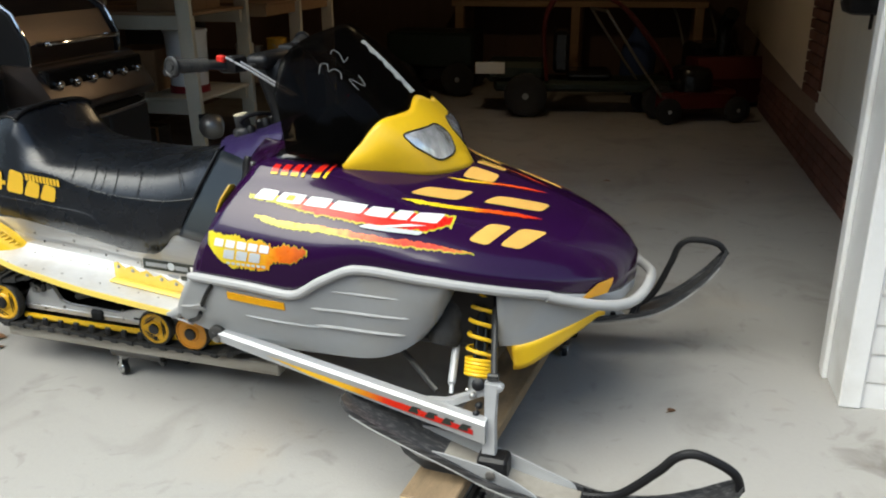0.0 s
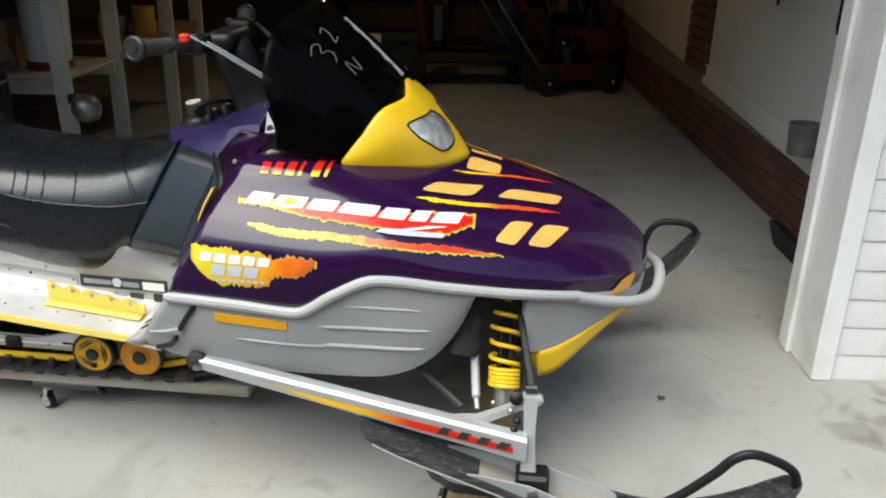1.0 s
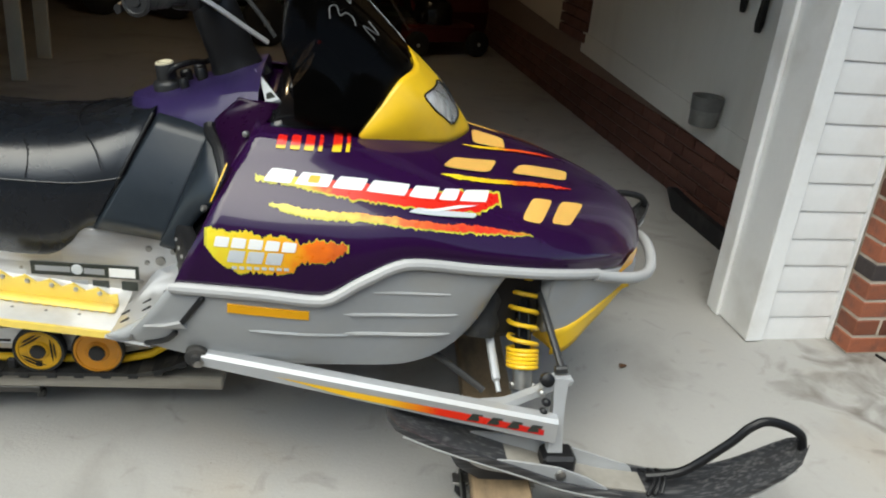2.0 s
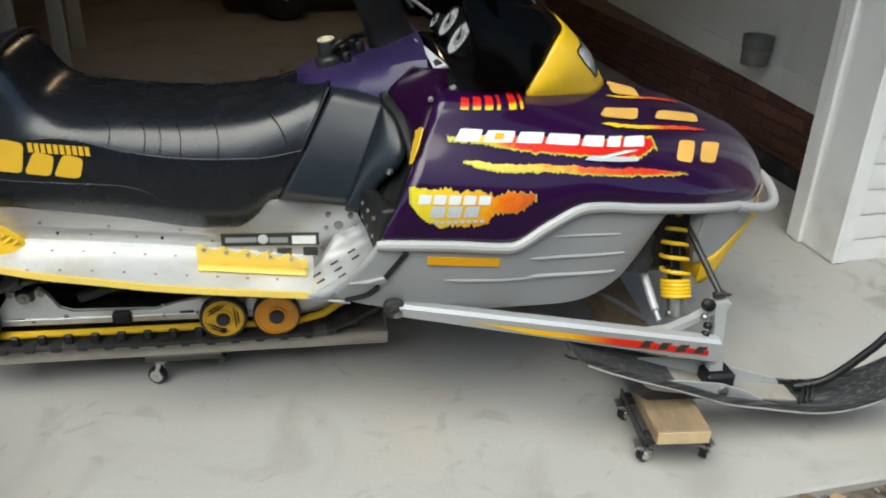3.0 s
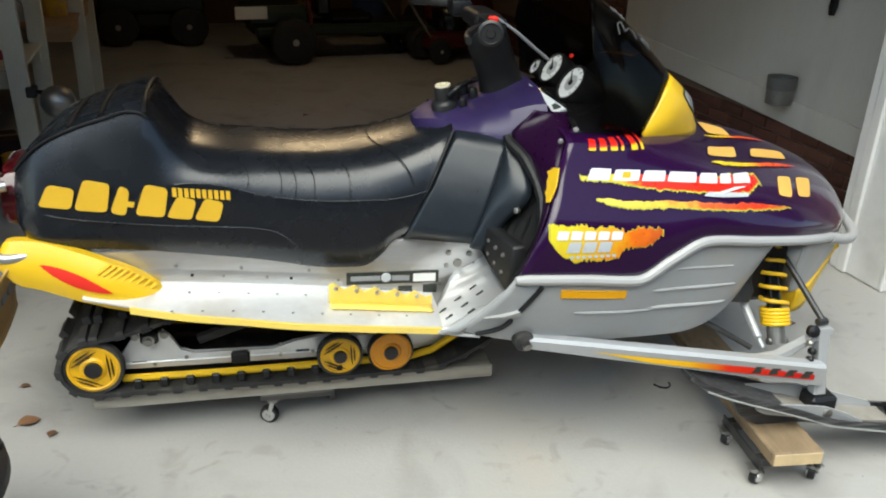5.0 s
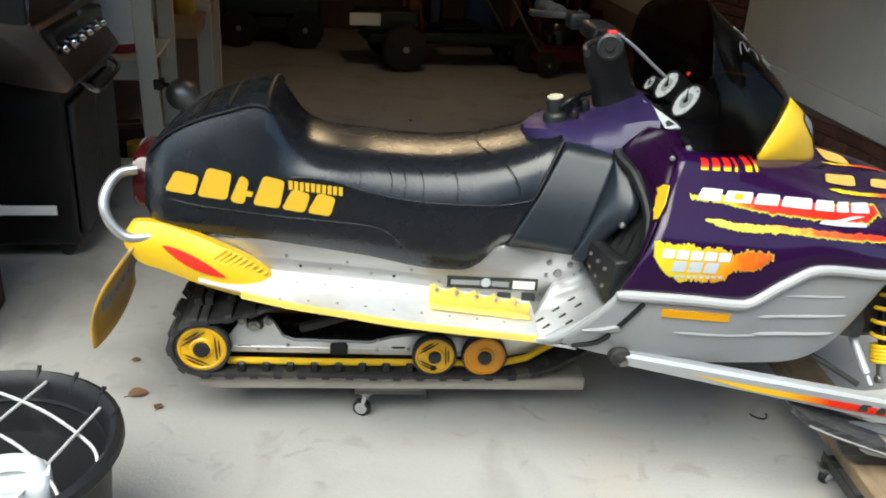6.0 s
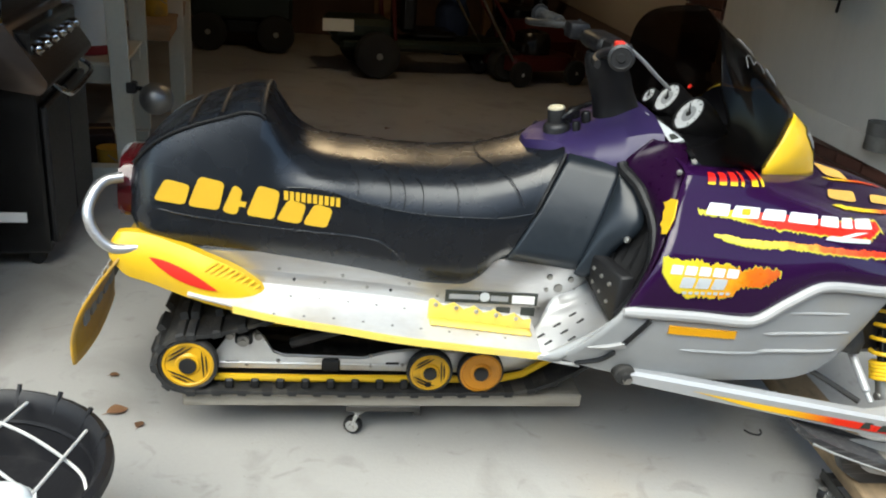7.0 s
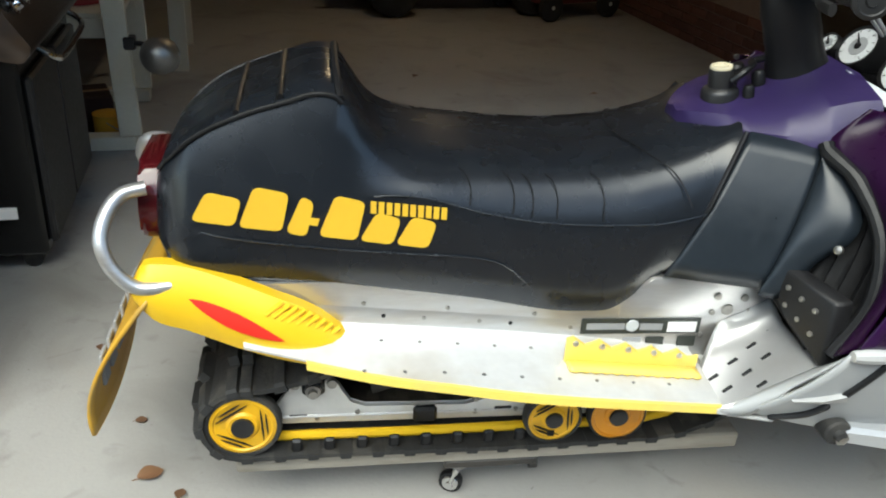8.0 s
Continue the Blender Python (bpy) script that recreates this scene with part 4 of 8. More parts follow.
for side in (-1, 1):
    bm = BM()
    rings = [[(x, side * (w + (wb - w) * v + 0.003), z + (zb - z) * v) for v in steps(0, 1, 4)]
             for x, (w, z), (wb, zb) in ((x, spline(NOSE_LOW, x), spline(SKIRT_LOW, x)) for x in steps(1.835, 2.05, 12))]
    loft(bm, rings, closed=False, caps=False)
    loft(bm, [[(1.835, side * 0.327, 0.412), (1.835, side * 0.318, 0.349)], [(1.79, side * 0.24, 0.405), (1.79, side * 0.22, 0.350)]], closed=False, caps=False)
    skirt = part("nose_skirt", bm, YELLOW, nose, "yellow skirt under the nose", smooth=40)
    mod = skirt.modifiers.new("thickness", "SOLIDIFY")
    mod.thickness, mod.offset = 0.005, -1

# dark engine bay behind the shock opening
bm = BM()
box(bm, (1.12, -0.33, 0.375), (1.80, 0.33, 0.60), 0.02)
box(bm, (1.68, -0.24, 0.36), (1.80, 0.24, 0.56), 0.02)
part("engine_bay", bm, BLACK_PLASTIC, sled, "black engine bay")
bm = BM()
lathe(bm, [(0.012, -0.02), (0.045, 0.0), (0.05, 0.03), (0.042, 0.06), (0.05, 0.09), (0.04, 0.12)], (1.66, -0.29, 0.50), (-0.1, -0.35, -0.9), 18)
part("shaft_boot", bm, RUBBER, sled)

# ---- headlamp pod and windshield ----
# the pod's upper edge runs from a hood corner over the middle to the other corner; its lower edge lies on the hood
POD_HALF = ((-1.0, 1.350, -0.276, 0.838), (-0.82, 1.390, -0.247, 0.892), (-0.62, 1.434, -0.211, 0.950), (-0.45, 1.462, -0.150, 0.958), (-0.27, 1.474, -0.085, 0.962), (-0.12, 1.464, -0.035, 0.980))
POD_UP = [*POD_HALF, (0.0, 1.458, 0.0, 0.986), *((-u, x, -y, z) for u, x, y, z in POD_HALF[::-1])]
POD_FOOT = ((-1.0, 1.354, -0.276, 0.829), (-0.82, 1.418, -0.244, 0.815), (-0.62, 1.480, -0.208, 0.805), (-0.42, 1.548, -0.160, 0.795), (-0.20, 1.602, -0.084, 0.792))
POD_LOW = [*POD_FOOT, (0.0, 1.636, 0.0, 0.792), *((-u, x, -y, z) for u, x, y, z in POD_FOOT[::-1])]


def pod_point(u, v, out=0.0):
    """On the pod: u across (-1 to 1), v from the upper edge (0) to the lower (1)."""
    a, b = Vector(spline(POD_UP, u)), Vector(spline(POD_LOW, u))
    bulge = (0.012 + 0.016 * min(1.0, abs(u) / 0.4)) * math.sin(math.pi * v) * (1 - abs(u) ** 3) + out
    d = Vector((0.75, 0.75 * u, 0.45)).normalized()
    return a + (b - a) * v + d * bulge


bm = BM()
loft(bm, [[tuple(pod_point(u, v)) for v in steps(0, 1, 12)] for u in steps(-1, 1, 40)], closed=False, caps=False)
pod = part("headlamp_pod", bm, YELLOW, sled, "glossy yellow headlamp cowl", smooth=50)
mod = pod.modifiers.new("thickness", "SOLIDIFY")
mod.thickness, mod.offset = 0.006, -1
bm = BM()
loft(bm, [[tuple(pod_point(u, v, -0.009)) for v in steps(0.0, 1, 6)] for u in steps(-0.98, 0.98, 30)], closed=False, caps=False)
part("pod_liner", bm, BLACK_PLASTIC, sled, "black liner inside the headlamp cowl", smooth=50)
# lamp outline on the pod: a pointed rear end, a long top edge and a blunt front
LAMP_RIM = rounded([(0.535, 0.33), (0.32, 0.31), (0.14, 0.35), (0.055, 0.52), (0.115, 0.78), (0.30, 0.82), (0.475, 0.58)], 0.07, 3)
for side in (-1, 1):
    mid_u, mid_v = 0.27, 0.54
    bm = BM()
    rings = [[tuple(pod_point(side * (mid_u + (u - mid_u) * r), mid_v + (v - mid_v) * r, -0.004 + 0.0055 * min(1, (1 - r) * 12) + 0.006 * (1 - r))) for u, v in LAMP_RIM] for r in (1.0, 0.93, 0.6, 0.25, 0.02)]
    rings[0] = [tuple(pod_point(side * u, v, 0.0005)) for u, v in LAMP_RIM]
    last = loft(bm, rings, True, False)[-1]
    bm.faces.new(last)
    lamp = part("headlamp", bm, LENS, pod, "faceted clear headlamp", smooth=50)
    bm = BM()
    tube(bm, [pod_point(side * u, v, 0.001) for u, v in LAMP_RIM], 0.0024, 6, closed=True)
    part("lamp_bezel", bm, BLACK_PLASTIC, lamp)

# windshield: from the hood edge and the pod up to a rounded top
WS_FOOT = ((-1.0, 1.215, -0.325, 0.872), (-0.8, 1.285, -0.300, 0.852), (-0.62, 1.350, -0.276, 0.842), (-0.42, 1.432, -0.209, 0.953), (-0.28, 1.460, -0.148, 0.962), (-0.13, 1.470, -0.080, 0.968))
WS_LOW = [*WS_FOOT, (0.0, 1.458, 0.0, 0.990), *((-u, x, -y, z) for u, x, y, z in WS_FOOT[::-1])]
WS_HEAD = ((-1.0, 1.185, -0.315, 1.025), (-0.8, 1.188, -0.285, 1.090), (-0.62, 1.198, -0.245, 1.128), (-0.38, 1.215, -0.170, 1.155), (-0.18, 1.235, -0.085, 1.170))
WS_TOP = [*WS_HEAD, (0.0, 1.248, 0.0, 1.178), *((-u, x, -y, z) for u, x, y, z in WS_HEAD[::-1])]


def ws_point(u, v, out=0.0):
    a, b = Vector(spline(WS_LOW, u)), Vector(spline(WS_TOP, u))
    d = Vector((0.6, 0.9 * u, 0.35)).normalized()
    return a + (b - a) * v + d * ((0.004 + 0.014 * min(1.0, abs(u) * 2)) * math.sin(math.pi * v) + out)


bm = BM()
loft(bm, [[tuple(ws_point(u, v)) for v in steps(0, 1, 14)] for u in steps(-1, 1, 44)], closed=False, caps=False)
windshield = part("windshield", bm, SMOKE, sled, "dark smoked plastic windshield with chalk marks", smooth=60)
mod = windshield.modifiers.new("thickness", "SOLIDIFY")
mod.thickness, mod.offset = 0.003, -1
# scuffed pale strip down the middle crease
bm = BM()
rows = []
for v in steps(0.03, 0.75, 26):
    w = 0.035 + 0.03 * noise.noise(Vector((v * 14, 0, 2)))
    rows.append([tuple(ws_point(u, v, 0.002)) for u in (-w, -w * 0.3, 0.02)])
loft(bm, rows, closed=False, caps=False)
part("scuff", bm, SCUFF, windshield, "scuffed pale patch")
# chalk writing, as handwritten strokes of the figures 3, 2 and N
for name, u0, v0, strokes in (("chalk_figure_three", -0.52, 0.52, [(0, 0.16), (0.04, 0.20), (0.075, 0.165), (0.05, 0.11), (0.085, 0.09), (0.10, 0.03), (0.075, -0.02)]),
                              ("chalk_figure_two", -0.36, 0.60, [(0.0, 0.15), (0.045, 0.18), (0.06, 0.12), (0.03, 0.03), (0.09, 0.06)]),
                              ("chalk_letter_n", -0.41, 0.33, [(0.0, 0.0), (0.005, 0.13), (0.06, 0.01), (0.085, 0.13)])):
    bm = BM()
    pts = bend([ws_point(u0 + a, v0 + b, 0.003) for a, b in strokes], 4)
    tube(bm, pts, 0.0012, 6)
    part(name, bm, CHALK, windshield)

# black dash well below the windshield
bm = BM()
rings = []
for x in steps(1.165, 1.36, 8):
    w = 0.318 - 0.07 * (x - 1.10) / 0.26
    rings.append([(x, -w, 0.846), (x, -w + 0.03, 0.866), (x, -0.16, 0.882 + 0.0 * x), (x, 0.0, 0.89), (x, 0.16, 0.882), (x, w - 0.03, 0.866), (x, w, 0.846)])
loft(bm, rings, closed=False, caps=False)
dash = part("dash", bm, BLACK_GLOSS, sled, "black dash under the windshield", smooth=50)
mod = dash.modifiers.new("thickness", "SOLIDIFY")
mod.thickness, mod.offset = 0.006, -1
# gauge pods: tilted back towards the rider
for x, y, z, r, name in ((1.221, -0.100, 0.926, 0.045, "speedometer"), (1.221, 0.052, 0.934, 0.041, "tachometer"), (1.194, 0.112, 0.926, 0.021, "fuel_gauge")):
    axis = Vector((-0.80, -0.10, 0.55)).normalized()
    bm = BM()
    lathe(bm, [(r * 0.75, -0.11), (r * 1.10, -0.05), (r * 1.16, -0.006), (r * 1.12, 0.004), (r * 1.0, 0.004), (r * 0.99, -0.004)], (x, y, z), axis, 32)
    pod_g = part("gauge_pod", bm, BLACK_PLASTIC, sled, "round black gauge housing")
    bm = BM()
    lathe(bm, [(r * 0.98, -0.003), (r * 0.97, 0.001), (r * 0.02, 0.0012)], (x, y, z), axis, 32)
    dial = part("dial", bm, DIAL, pod_g, "silver-white dial")
    bm = BM()
    lathe(bm, [(r * 0.50, 0.0012), (r * 0.49, 0.0022), (r * 0.02, 0.0022)], (x, y, z), axis, 24)
    part("dial_centre", bm, GREY_STICKER, pod_g, "grey printed dial centre")
    bm = BM()
    lathe(bm, [(r * 0.18, 0.002), (r * 0.16, 0.005), (r * 0.02, 0.006)], (x, y, z), axis, 20)
    part("needle_hub", bm, BLACK_PLASTIC, dial)
    s, u = frame_of(axis)
    c = Vector((x, y, z)) + axis * 0.004
    bm = BM()
    tube(bm, [c - s * r * 0.1, c + (s * 0.5 + u * 0.6) * r], [0.003, 0.001], 6)
    part("needle", bm, BLACK_PLASTIC, dial)
    for k in range(9):
        a = radians(-40 + 32.5 * k)
        d = s * math.cos(a) + u * math.sin(a)
        bm = BM()
        tube(bm, [c + d * r * 0.78, c + d * r * 0.90], 0.0009, 5)
        part("tick_mark", bm, BLACK_PLASTIC, dial)
bm = BM()
lathe(bm, [(0.006, 0.0), (0.006, 0.004), (0.002, 0.006)], (1.255, 0.0, 0.975), (-0.8, -0.1, 0.55), 12)
part("warning_lamp", bm, RED_KNOB, sled, "small red warning lamp")
# slender pale wedge with a small opening at its broad end
bm = BM()
tip, broad_a, broad_b = Vector((1.112, -0.085, 0.922)), Vector((1.176, -0.198, 0.884)), Vector((1.146, -0.196, 0.873))
wedge = [tip, tip + (broad_a - tip) * 0.5 + Vector((0, -0.004, 0.002)), broad_a, broad_b, tip + (broad_b - tip) * 0.5 + Vector((0.004, 0.004, 0))]
loft(bm, [[tuple(p) for p in wedge], [tuple(p + Vector((0.004, 0.002, -0.006))) for p in wedge]], True, True)
choke = part("choke_plate", bm, SILVER_STICKER, sled, "pale wedge plate beside the gauges")
bm = BM()
hole = [broad_b + (broad_a - broad_b) * a + (tip - broad_b) * b + Vector((-0.0016, -0.0008, 0.0024)) for a, b in ((0.20, 0.08), (0.80, 0.08), (0.62, 0.22), (0.28, 0.20))]
loft(bm, [[tuple(p) for p in hole], [tuple(p + Vector((0.002, 0.001, -0.003))) for p in hole]], True, True)
part("choke_opening", bm, DARK_STICKER, choke)

# ---- console: purple plastic between seat and dash ----
CONSOLE = [(0.828, 0.030, 0.800, 0.828), (0.86, 0.085, 0.806, 0.840), (0.916, 0.150, 0.806, 0.852), (0.97, 0.180, 0.800, 0.868), (1.03, 0.205, 0.792, 0.892), (1.09, 0.22, 0.780, 0.918), (1.13, 0.23, 0.780, 0.925)]
bm = BM()
rings = []
for x in steps(0.828, 1.13, 20):
    w, low, top = spline(CONSOLE, x)
    rings.append([(x, -w, low), (x, -w * 0.98, low + (top - low) * 0.35), (x, -w * 0.80, low + (top - low) * 0.78), (x, -w * 0.45, top - 0.006), (x, 0, top),
                  (x, w * 0.45, top - 0.006), (x, w * 0.80, low + (top - low) * 0.78), (x, w * 0.98, low + (top - low) * 0.35), (x, w, low)])
loft(bm, rings, True, True)
part("console", bm, PURPLE_PLASTIC, sled, "blue-purple moulded console")
for side in (-1, 1):
    bm = BM()
    inner_edge = bend([(1.092, side * 0.215, 0.884), (1.034, side * 0.206, 0.820), (1.064, side * 0.275, 0.778), (1.086, side * 0.345, 0.700), (1.068, side * 0.392, 0.600), (1.010, side * 0.405, 0.510)], 5)
    outer_edge = bend([(1.178, side * 0.205, 0.878), (1.160, side * 0.270, 0.862), (1.120, side * 0.345, 0.826), (1.085, side * 0.402, 0.762), (1.052, side * 0.450, 0.690), (1.018, side * 0.448, 0.545)], 5)
    loft(bm, [[tuple(a + (b - a) * v - Vector((0.012 * math.sin(math.pi * v), 0, 0))) for v in steps(0, 1, 6)] for a, b in zip(inner_edge, outer_edge)], closed=False, caps=False)
    cowl = part("inner_cowl", bm, PURPLE_DARK, sled, "dark purple inner side panel", smooth=50)
    mod = cowl.modifiers.new("thickness", "SOLIDIFY")
    mod.thickness = 0.005
    bm = BM()
    seal = [p + Vector((-0.004, 0, 0)) for p in inner_edge[5:]]
    tube(bm, seal, [0.0145 + 0.003 * noise.noise(p * 60) for p in seal], 10)
    part("edge_seal", bm, BLACK_PLASTIC, cowl, "rough black edge seal")
    bm = BM()
    lathe(bm, [(0.007, -0.004), (0.006, 0.003), (0.001, 0.004)], (1.118, side * 0.335, 0.842), (-0.4, side, 0.2), 12)
    part("cowl_screw", bm, STEEL, cowl)
CAP = (0.906, -0.02, 0.880)
bm = BM()
lathe(bm, [(0.036, -0.04), (0.035, -0.020), (0.031, -0.014), (0.0235, -0.010), (0.0225, 0.022), (0.0205, 0.026), (0.009, 0.024)], CAP, (-0.16, -0.05, 1), 24)
cap = part("fuel_cap", bm, GREY_DARK, sled, "grey fuel cap with a cream rim")
bm = BM()
lathe(bm, [(0.0212, 0.023), (0.0212, 0.028), (0.0195, 0.0295), (0.0140, 0.0295), (0.0125, 0.0255)], CAP, (-0.16, -0.05, 1), 24)
part("cap_ring", bm, CREAM_RING, cap)
for x, y, z, r in ((0.945, 0.02, 0.868, 0.015), (0.952, -0.05, 0.862, 0.011), (0.972, 0.05, 0.878, 0.016), (0.985, -0.015, 0.882, 0.013)):
    bm = BM()
    lathe(bm, [(r, -0.02), (r, 0.012), (r * 0.7, 0.018)], (x, y, z), (-0.2, 0, 1), 12)
    part("control_knob", bm, BLACK_PLASTIC, sled)
bm = BM()
tube(bm, bend([(0.915, -0.045, 0.885), (0.935, -0.05, 0.905), (0.965, -0.02, 0.912), (0.99, 0.03, 0.905), (1.02, 0.0, 0.925)], 5), 0.007, 8)
part("fuel_hose", bm, BLACK_PLASTIC, sled, "black hose by the fuel cap")

# ---- steering ----
bm = BM()
tube(bm, bend([(1.075, 0.0, 0.875), (1.040, 0.0, 0.97), (1.005, 0.0, 1.06)], 5), [0.058, 0.054, 0.048, 0.045, 0.043, 0.044, 0.043, 0.044, 0.042, 0.040, 0.034], 18, flat=1.25)
column = part("steering_column", bm, BLACK_PLASTIC, sled, "black padded steering column")
bm = BM()
tube(bm, bend([(0.925, -0.335, 1.092), (0.965, -0.24, 1.082), (0.995, -0.12, 1.062), (1.0, 0.0, 1.058), (0.995, 0.12, 1.062), (0.965, 0.24, 1.082), (0.925, 0.335, 1.092)], 5), 0.0115, 10)
bar = part("handlebar", bm, BLACK_STEEL, sled, "black handlebar")
for side in (-1, 1):
    bm = BM()
    a, b = Vector((0.955, side * 0.262, 1.085)), Vector((0.925, side * 0.372, 1.092))
    tube(bm, [a + (b - a) * t for t in steps(0, 1, 9)], [0.019, 0.0175, 0.019, 0.0175, 0.019, 0.0175, 0.019, 0.0175, 0.02, 0.02], 14)
    grip = part("grip", bm, RUBBER, bar, "black rubber grip")
    bm = BM()
    lathe(bm, [(0.027, -0.008), (0.028, 0.0), (0.022, 0.003), (0.020, 0.001), (0.010, 0.001), (0.009, 0.004), (0.002, 0.004)], tuple(b), tuple(b - a), 22)
    part("bar_end", bm, GREY_DARK, grip, "grey round bar end")
    bm = BM()
    tube(bm, bend([(0.985, side * 0.20, 1.085), (0.93, side * 0.235, 1.082), (0.892, side * 0.30, 1.075), (0.885, side * 0.345, 1.072)], 5), 0.007, 8, flat=1.4)
    part("lever", bm, GREY_DARK if side < 0 else BLACK_STEEL, bar, "brake lever" if side > 0 else "throttle lever")
    bm = BM()
    box(bm, (0.955, side * 0.17 - 0.035, 1.055), (1.012, side * 0.17 + 0.035, 1.100), 0.01, segments=2)
    block = part("switch_block", bm, BLACK_PLASTIC, bar, "black switch block")
    if side < 0:
        bm = BM()
        box(bm, (0.962, -0.222, 1.086), (0.985, -0.202, 1.106), 0.004)
        part("kill_switch", bm, RED_KNOB, block, "red stop switch")
bm = BM()
box(bm, (0.965, -0.085, 1.05), (1.04, 0.085, 1.095), 0.02, segments=3)
part("bar_pad", bm, BLACK_PLASTIC, bar, "black handlebar pad")
bm = BM()
for dy, r in ((0.0, 0.0034), (0.022, 0.0030)):
    tube(bm, bend([(0.985, -0.208 + dy, 1.100), (1.04, -0.187 + dy, 1.066), (1.10, -0.158 + dy, 1.022), (1.145, -0.136 + dy, 0.990)], 6), r, 8)
part("cable", bm, SILVER_PAINT, sled, "pale control cables")
bm = BM()
tube(bm, bend([(0.99, 0.19, 1.10), (1.04, 0.20, 1.06), (1.10, 0.18, 1.0), (1.14, 0.16, 0.95)], 6), 0.006, 8)
part("brake_hose", bm, RUBBER, sled)


# ---- seat ----
SEAT_LOW = [(-0.135, 0.640), (-0.115, 0.604), (-0.075, 0.584), (0.18, 0.549), (0.425, 0.516), (0.60, 0.486), (0.665, 0.485), (0.715, 0.510), (0.765, 0.560), (0.91, 0.57)]
SEAT_CREST = [(-0.135, 0.665), (-0.118, 0.735), (-0.090, 0.775), (-0.045, 0.815), (0.03, 0.852), (0.098, 0.874), (0.150, 0.889), (0.180, 0.884), (0.205, 0.852), (0.235, 0.806),
              (0.275, 0.775), (0.35, 0.758), (0.45, 0.748), (0.566, 0.740), (0.70, 0.745), (0.788, 0.763), (0.858, 0.791), (0.905, 0.826)]
SEAT_MID = [(-0.135, 0.675), (-0.118, 0.745), (-0.068, 0.800), (0.003, 0.848), (0.084, 0.882), (0.153, 0.905), (0.182, 0.900), (0.215, 0.858), (0.25, 0.812), (0.30, 0.790),
            (0.436, 0.772), (0.58, 0.765), (0.73, 0.778), (0.82, 0.800), (0.905, 0.835)]
SEAT_WIDE = [(-0.135, 0.085), (-0.125, 0.140), (-0.105, 0.180), (-0.06, 0.208), (0.10, 0.216), (0.4, 0.220), (0.7, 0.222), (0.905, 0.205)]
BAND_LOW = [(-0.135, 0.645), (0.0, 0.700), (0.10, 0.715), (0.20, 0.722), (0.27, 0.730), (0.339, 0.722), (0.43, 0.697), (0.564, 0.676), (0.72, 0.672), (0.905, 0.70)]


def seat_front(z):
    return 0.768 + (z - 0.56) * 0.50 if z > 0.56 else 0.768


bm = BM()
rings = []
for s in steps(0, 1, 64):
    ring = []
    for side in (-1, 1):
        half = []
        for k in range(11):
            x = -0.135 + s * (0.905 + 0.135)
            for _ in range(3):
                low, crest, mid, wide, band = (spline(t, x)[0] for t in (SEAT_LOW, SEAT_CREST, SEAT_MID, SEAT_WIDE, BAND_LOW))
                band = min(band, crest - 0.012)
                col = [(wide * 0.93, low), (wide * 0.985, low + 0.02), (wide * 1.0, low + (band - low) * 0.35), (wide * 1.0, low + (band - low) * 0.75), (wide * 0.985, band - 0.004),
                       (wide * 0.975, band + 0.003), (wide * 0.89, band + (crest - band) * 0.62), (wide * 0.79, crest - 0.003), (wide * 0.66, crest + (mid - crest) * 0.45 + 0.003), (wide * 0.4, mid - 0.003), (0.0, mid)]
                w, z = col[k]
                x = -0.135 + s * (seat_front(z) + 0.135)
            half.append((x, side * w, z))
        ring += half if side < 0 else half[::-1][1:]
    rings.append(ring)
loft(bm, rings, True, True)
seat = part("seat", bm, BLACK_VINYL, sled, "black vinyl seat with a raised rear hump", smooth=42)
# piping along the hump and quilting seams
for side in (-1, 1):
    bm = BM()
    pts = [(x, side * (spline(SEAT_WIDE, x)[0] * 0.985 + 0.0005), min(spline(BAND_LOW, x)[0], spline(SEAT_CREST, x)[0] - 0.012)) for x in steps(0.24, 0.835, 40)]
    tube(bm, pts, 0.0015, 6)
    part("piping", bm, BLACK_VINYL, seat)
    for x0 in (0.402, 0.478, 0.512, 0.556, 0.640):
        bm = BM()
        w, lo, hi = spline(SEAT_WIDE, x0)[0], spline(BAND_LOW, x0)[0], spline(SEAT_CREST, x0)[0]
        tube(bm, bend([(x0, side * w * 0.985, lo + 0.006), (x0 + 0.003, side * w * 0.897, lo + (hi - lo) * 0.6), (x0 - 0.004, side * w * 0.80, hi), (x0 - 0.02, side * w * 0.68, hi + 0.008)], 4), 0.0010, 6)
        part("quilt_seam", bm, BLACK_ROUGH, seat)
    bm = BM()
    tube(bm, [(seat_front(z) + 0.002, side * (0.205 if z < 0.7 else 0.205 - (z - 0.7) * 0.35), z) for z in steps(0.575, 0.825, 12)], 0.005, 8)
    part("front_piping", bm, BLACK_PLASTIC, seat)
    bm = BM()
    tube(bm, [(x, side * (spline(SEAT_WIDE, x)[0] * 0.79 + 0.003), spline(SEAT_CREST, x)[0] - 0.001) for x in steps(-0.112, 0.19, 26)], 0.0042, 8)
    part("hump_edge_piping", bm, BLACK_PLASTIC, seat)
    # moulded crease along the skirt
    bm = BM()
    tube(bm, bend([(-0.10, side * 0.176, 0.680), (-0.02, side * 0.214, 0.658), (0.17, side * 0.2195, 0.634), (0.30, side * 0.221, 0.624), (0.44, side * 0.2215, 0.610), (0.50, side * 0.221, 0.575), (0.545, side * 0.214, 0.515)], 5), 0.0018, 6)
    part("skirt_crease", bm, BLACK_VINYL, seat)
bm = BM()
tube(bm, bend([(0.186, -0.172, 0.880), (0.182, -0.12, 0.900), (0.180, 0.0, 0.908), (0.182, 0.12, 0.900), (0.186, 0.172, 0.880)], 5), 0.007, 8)
part("hump_piping", bm, BLACK_PLASTIC, seat)
bm = BM()
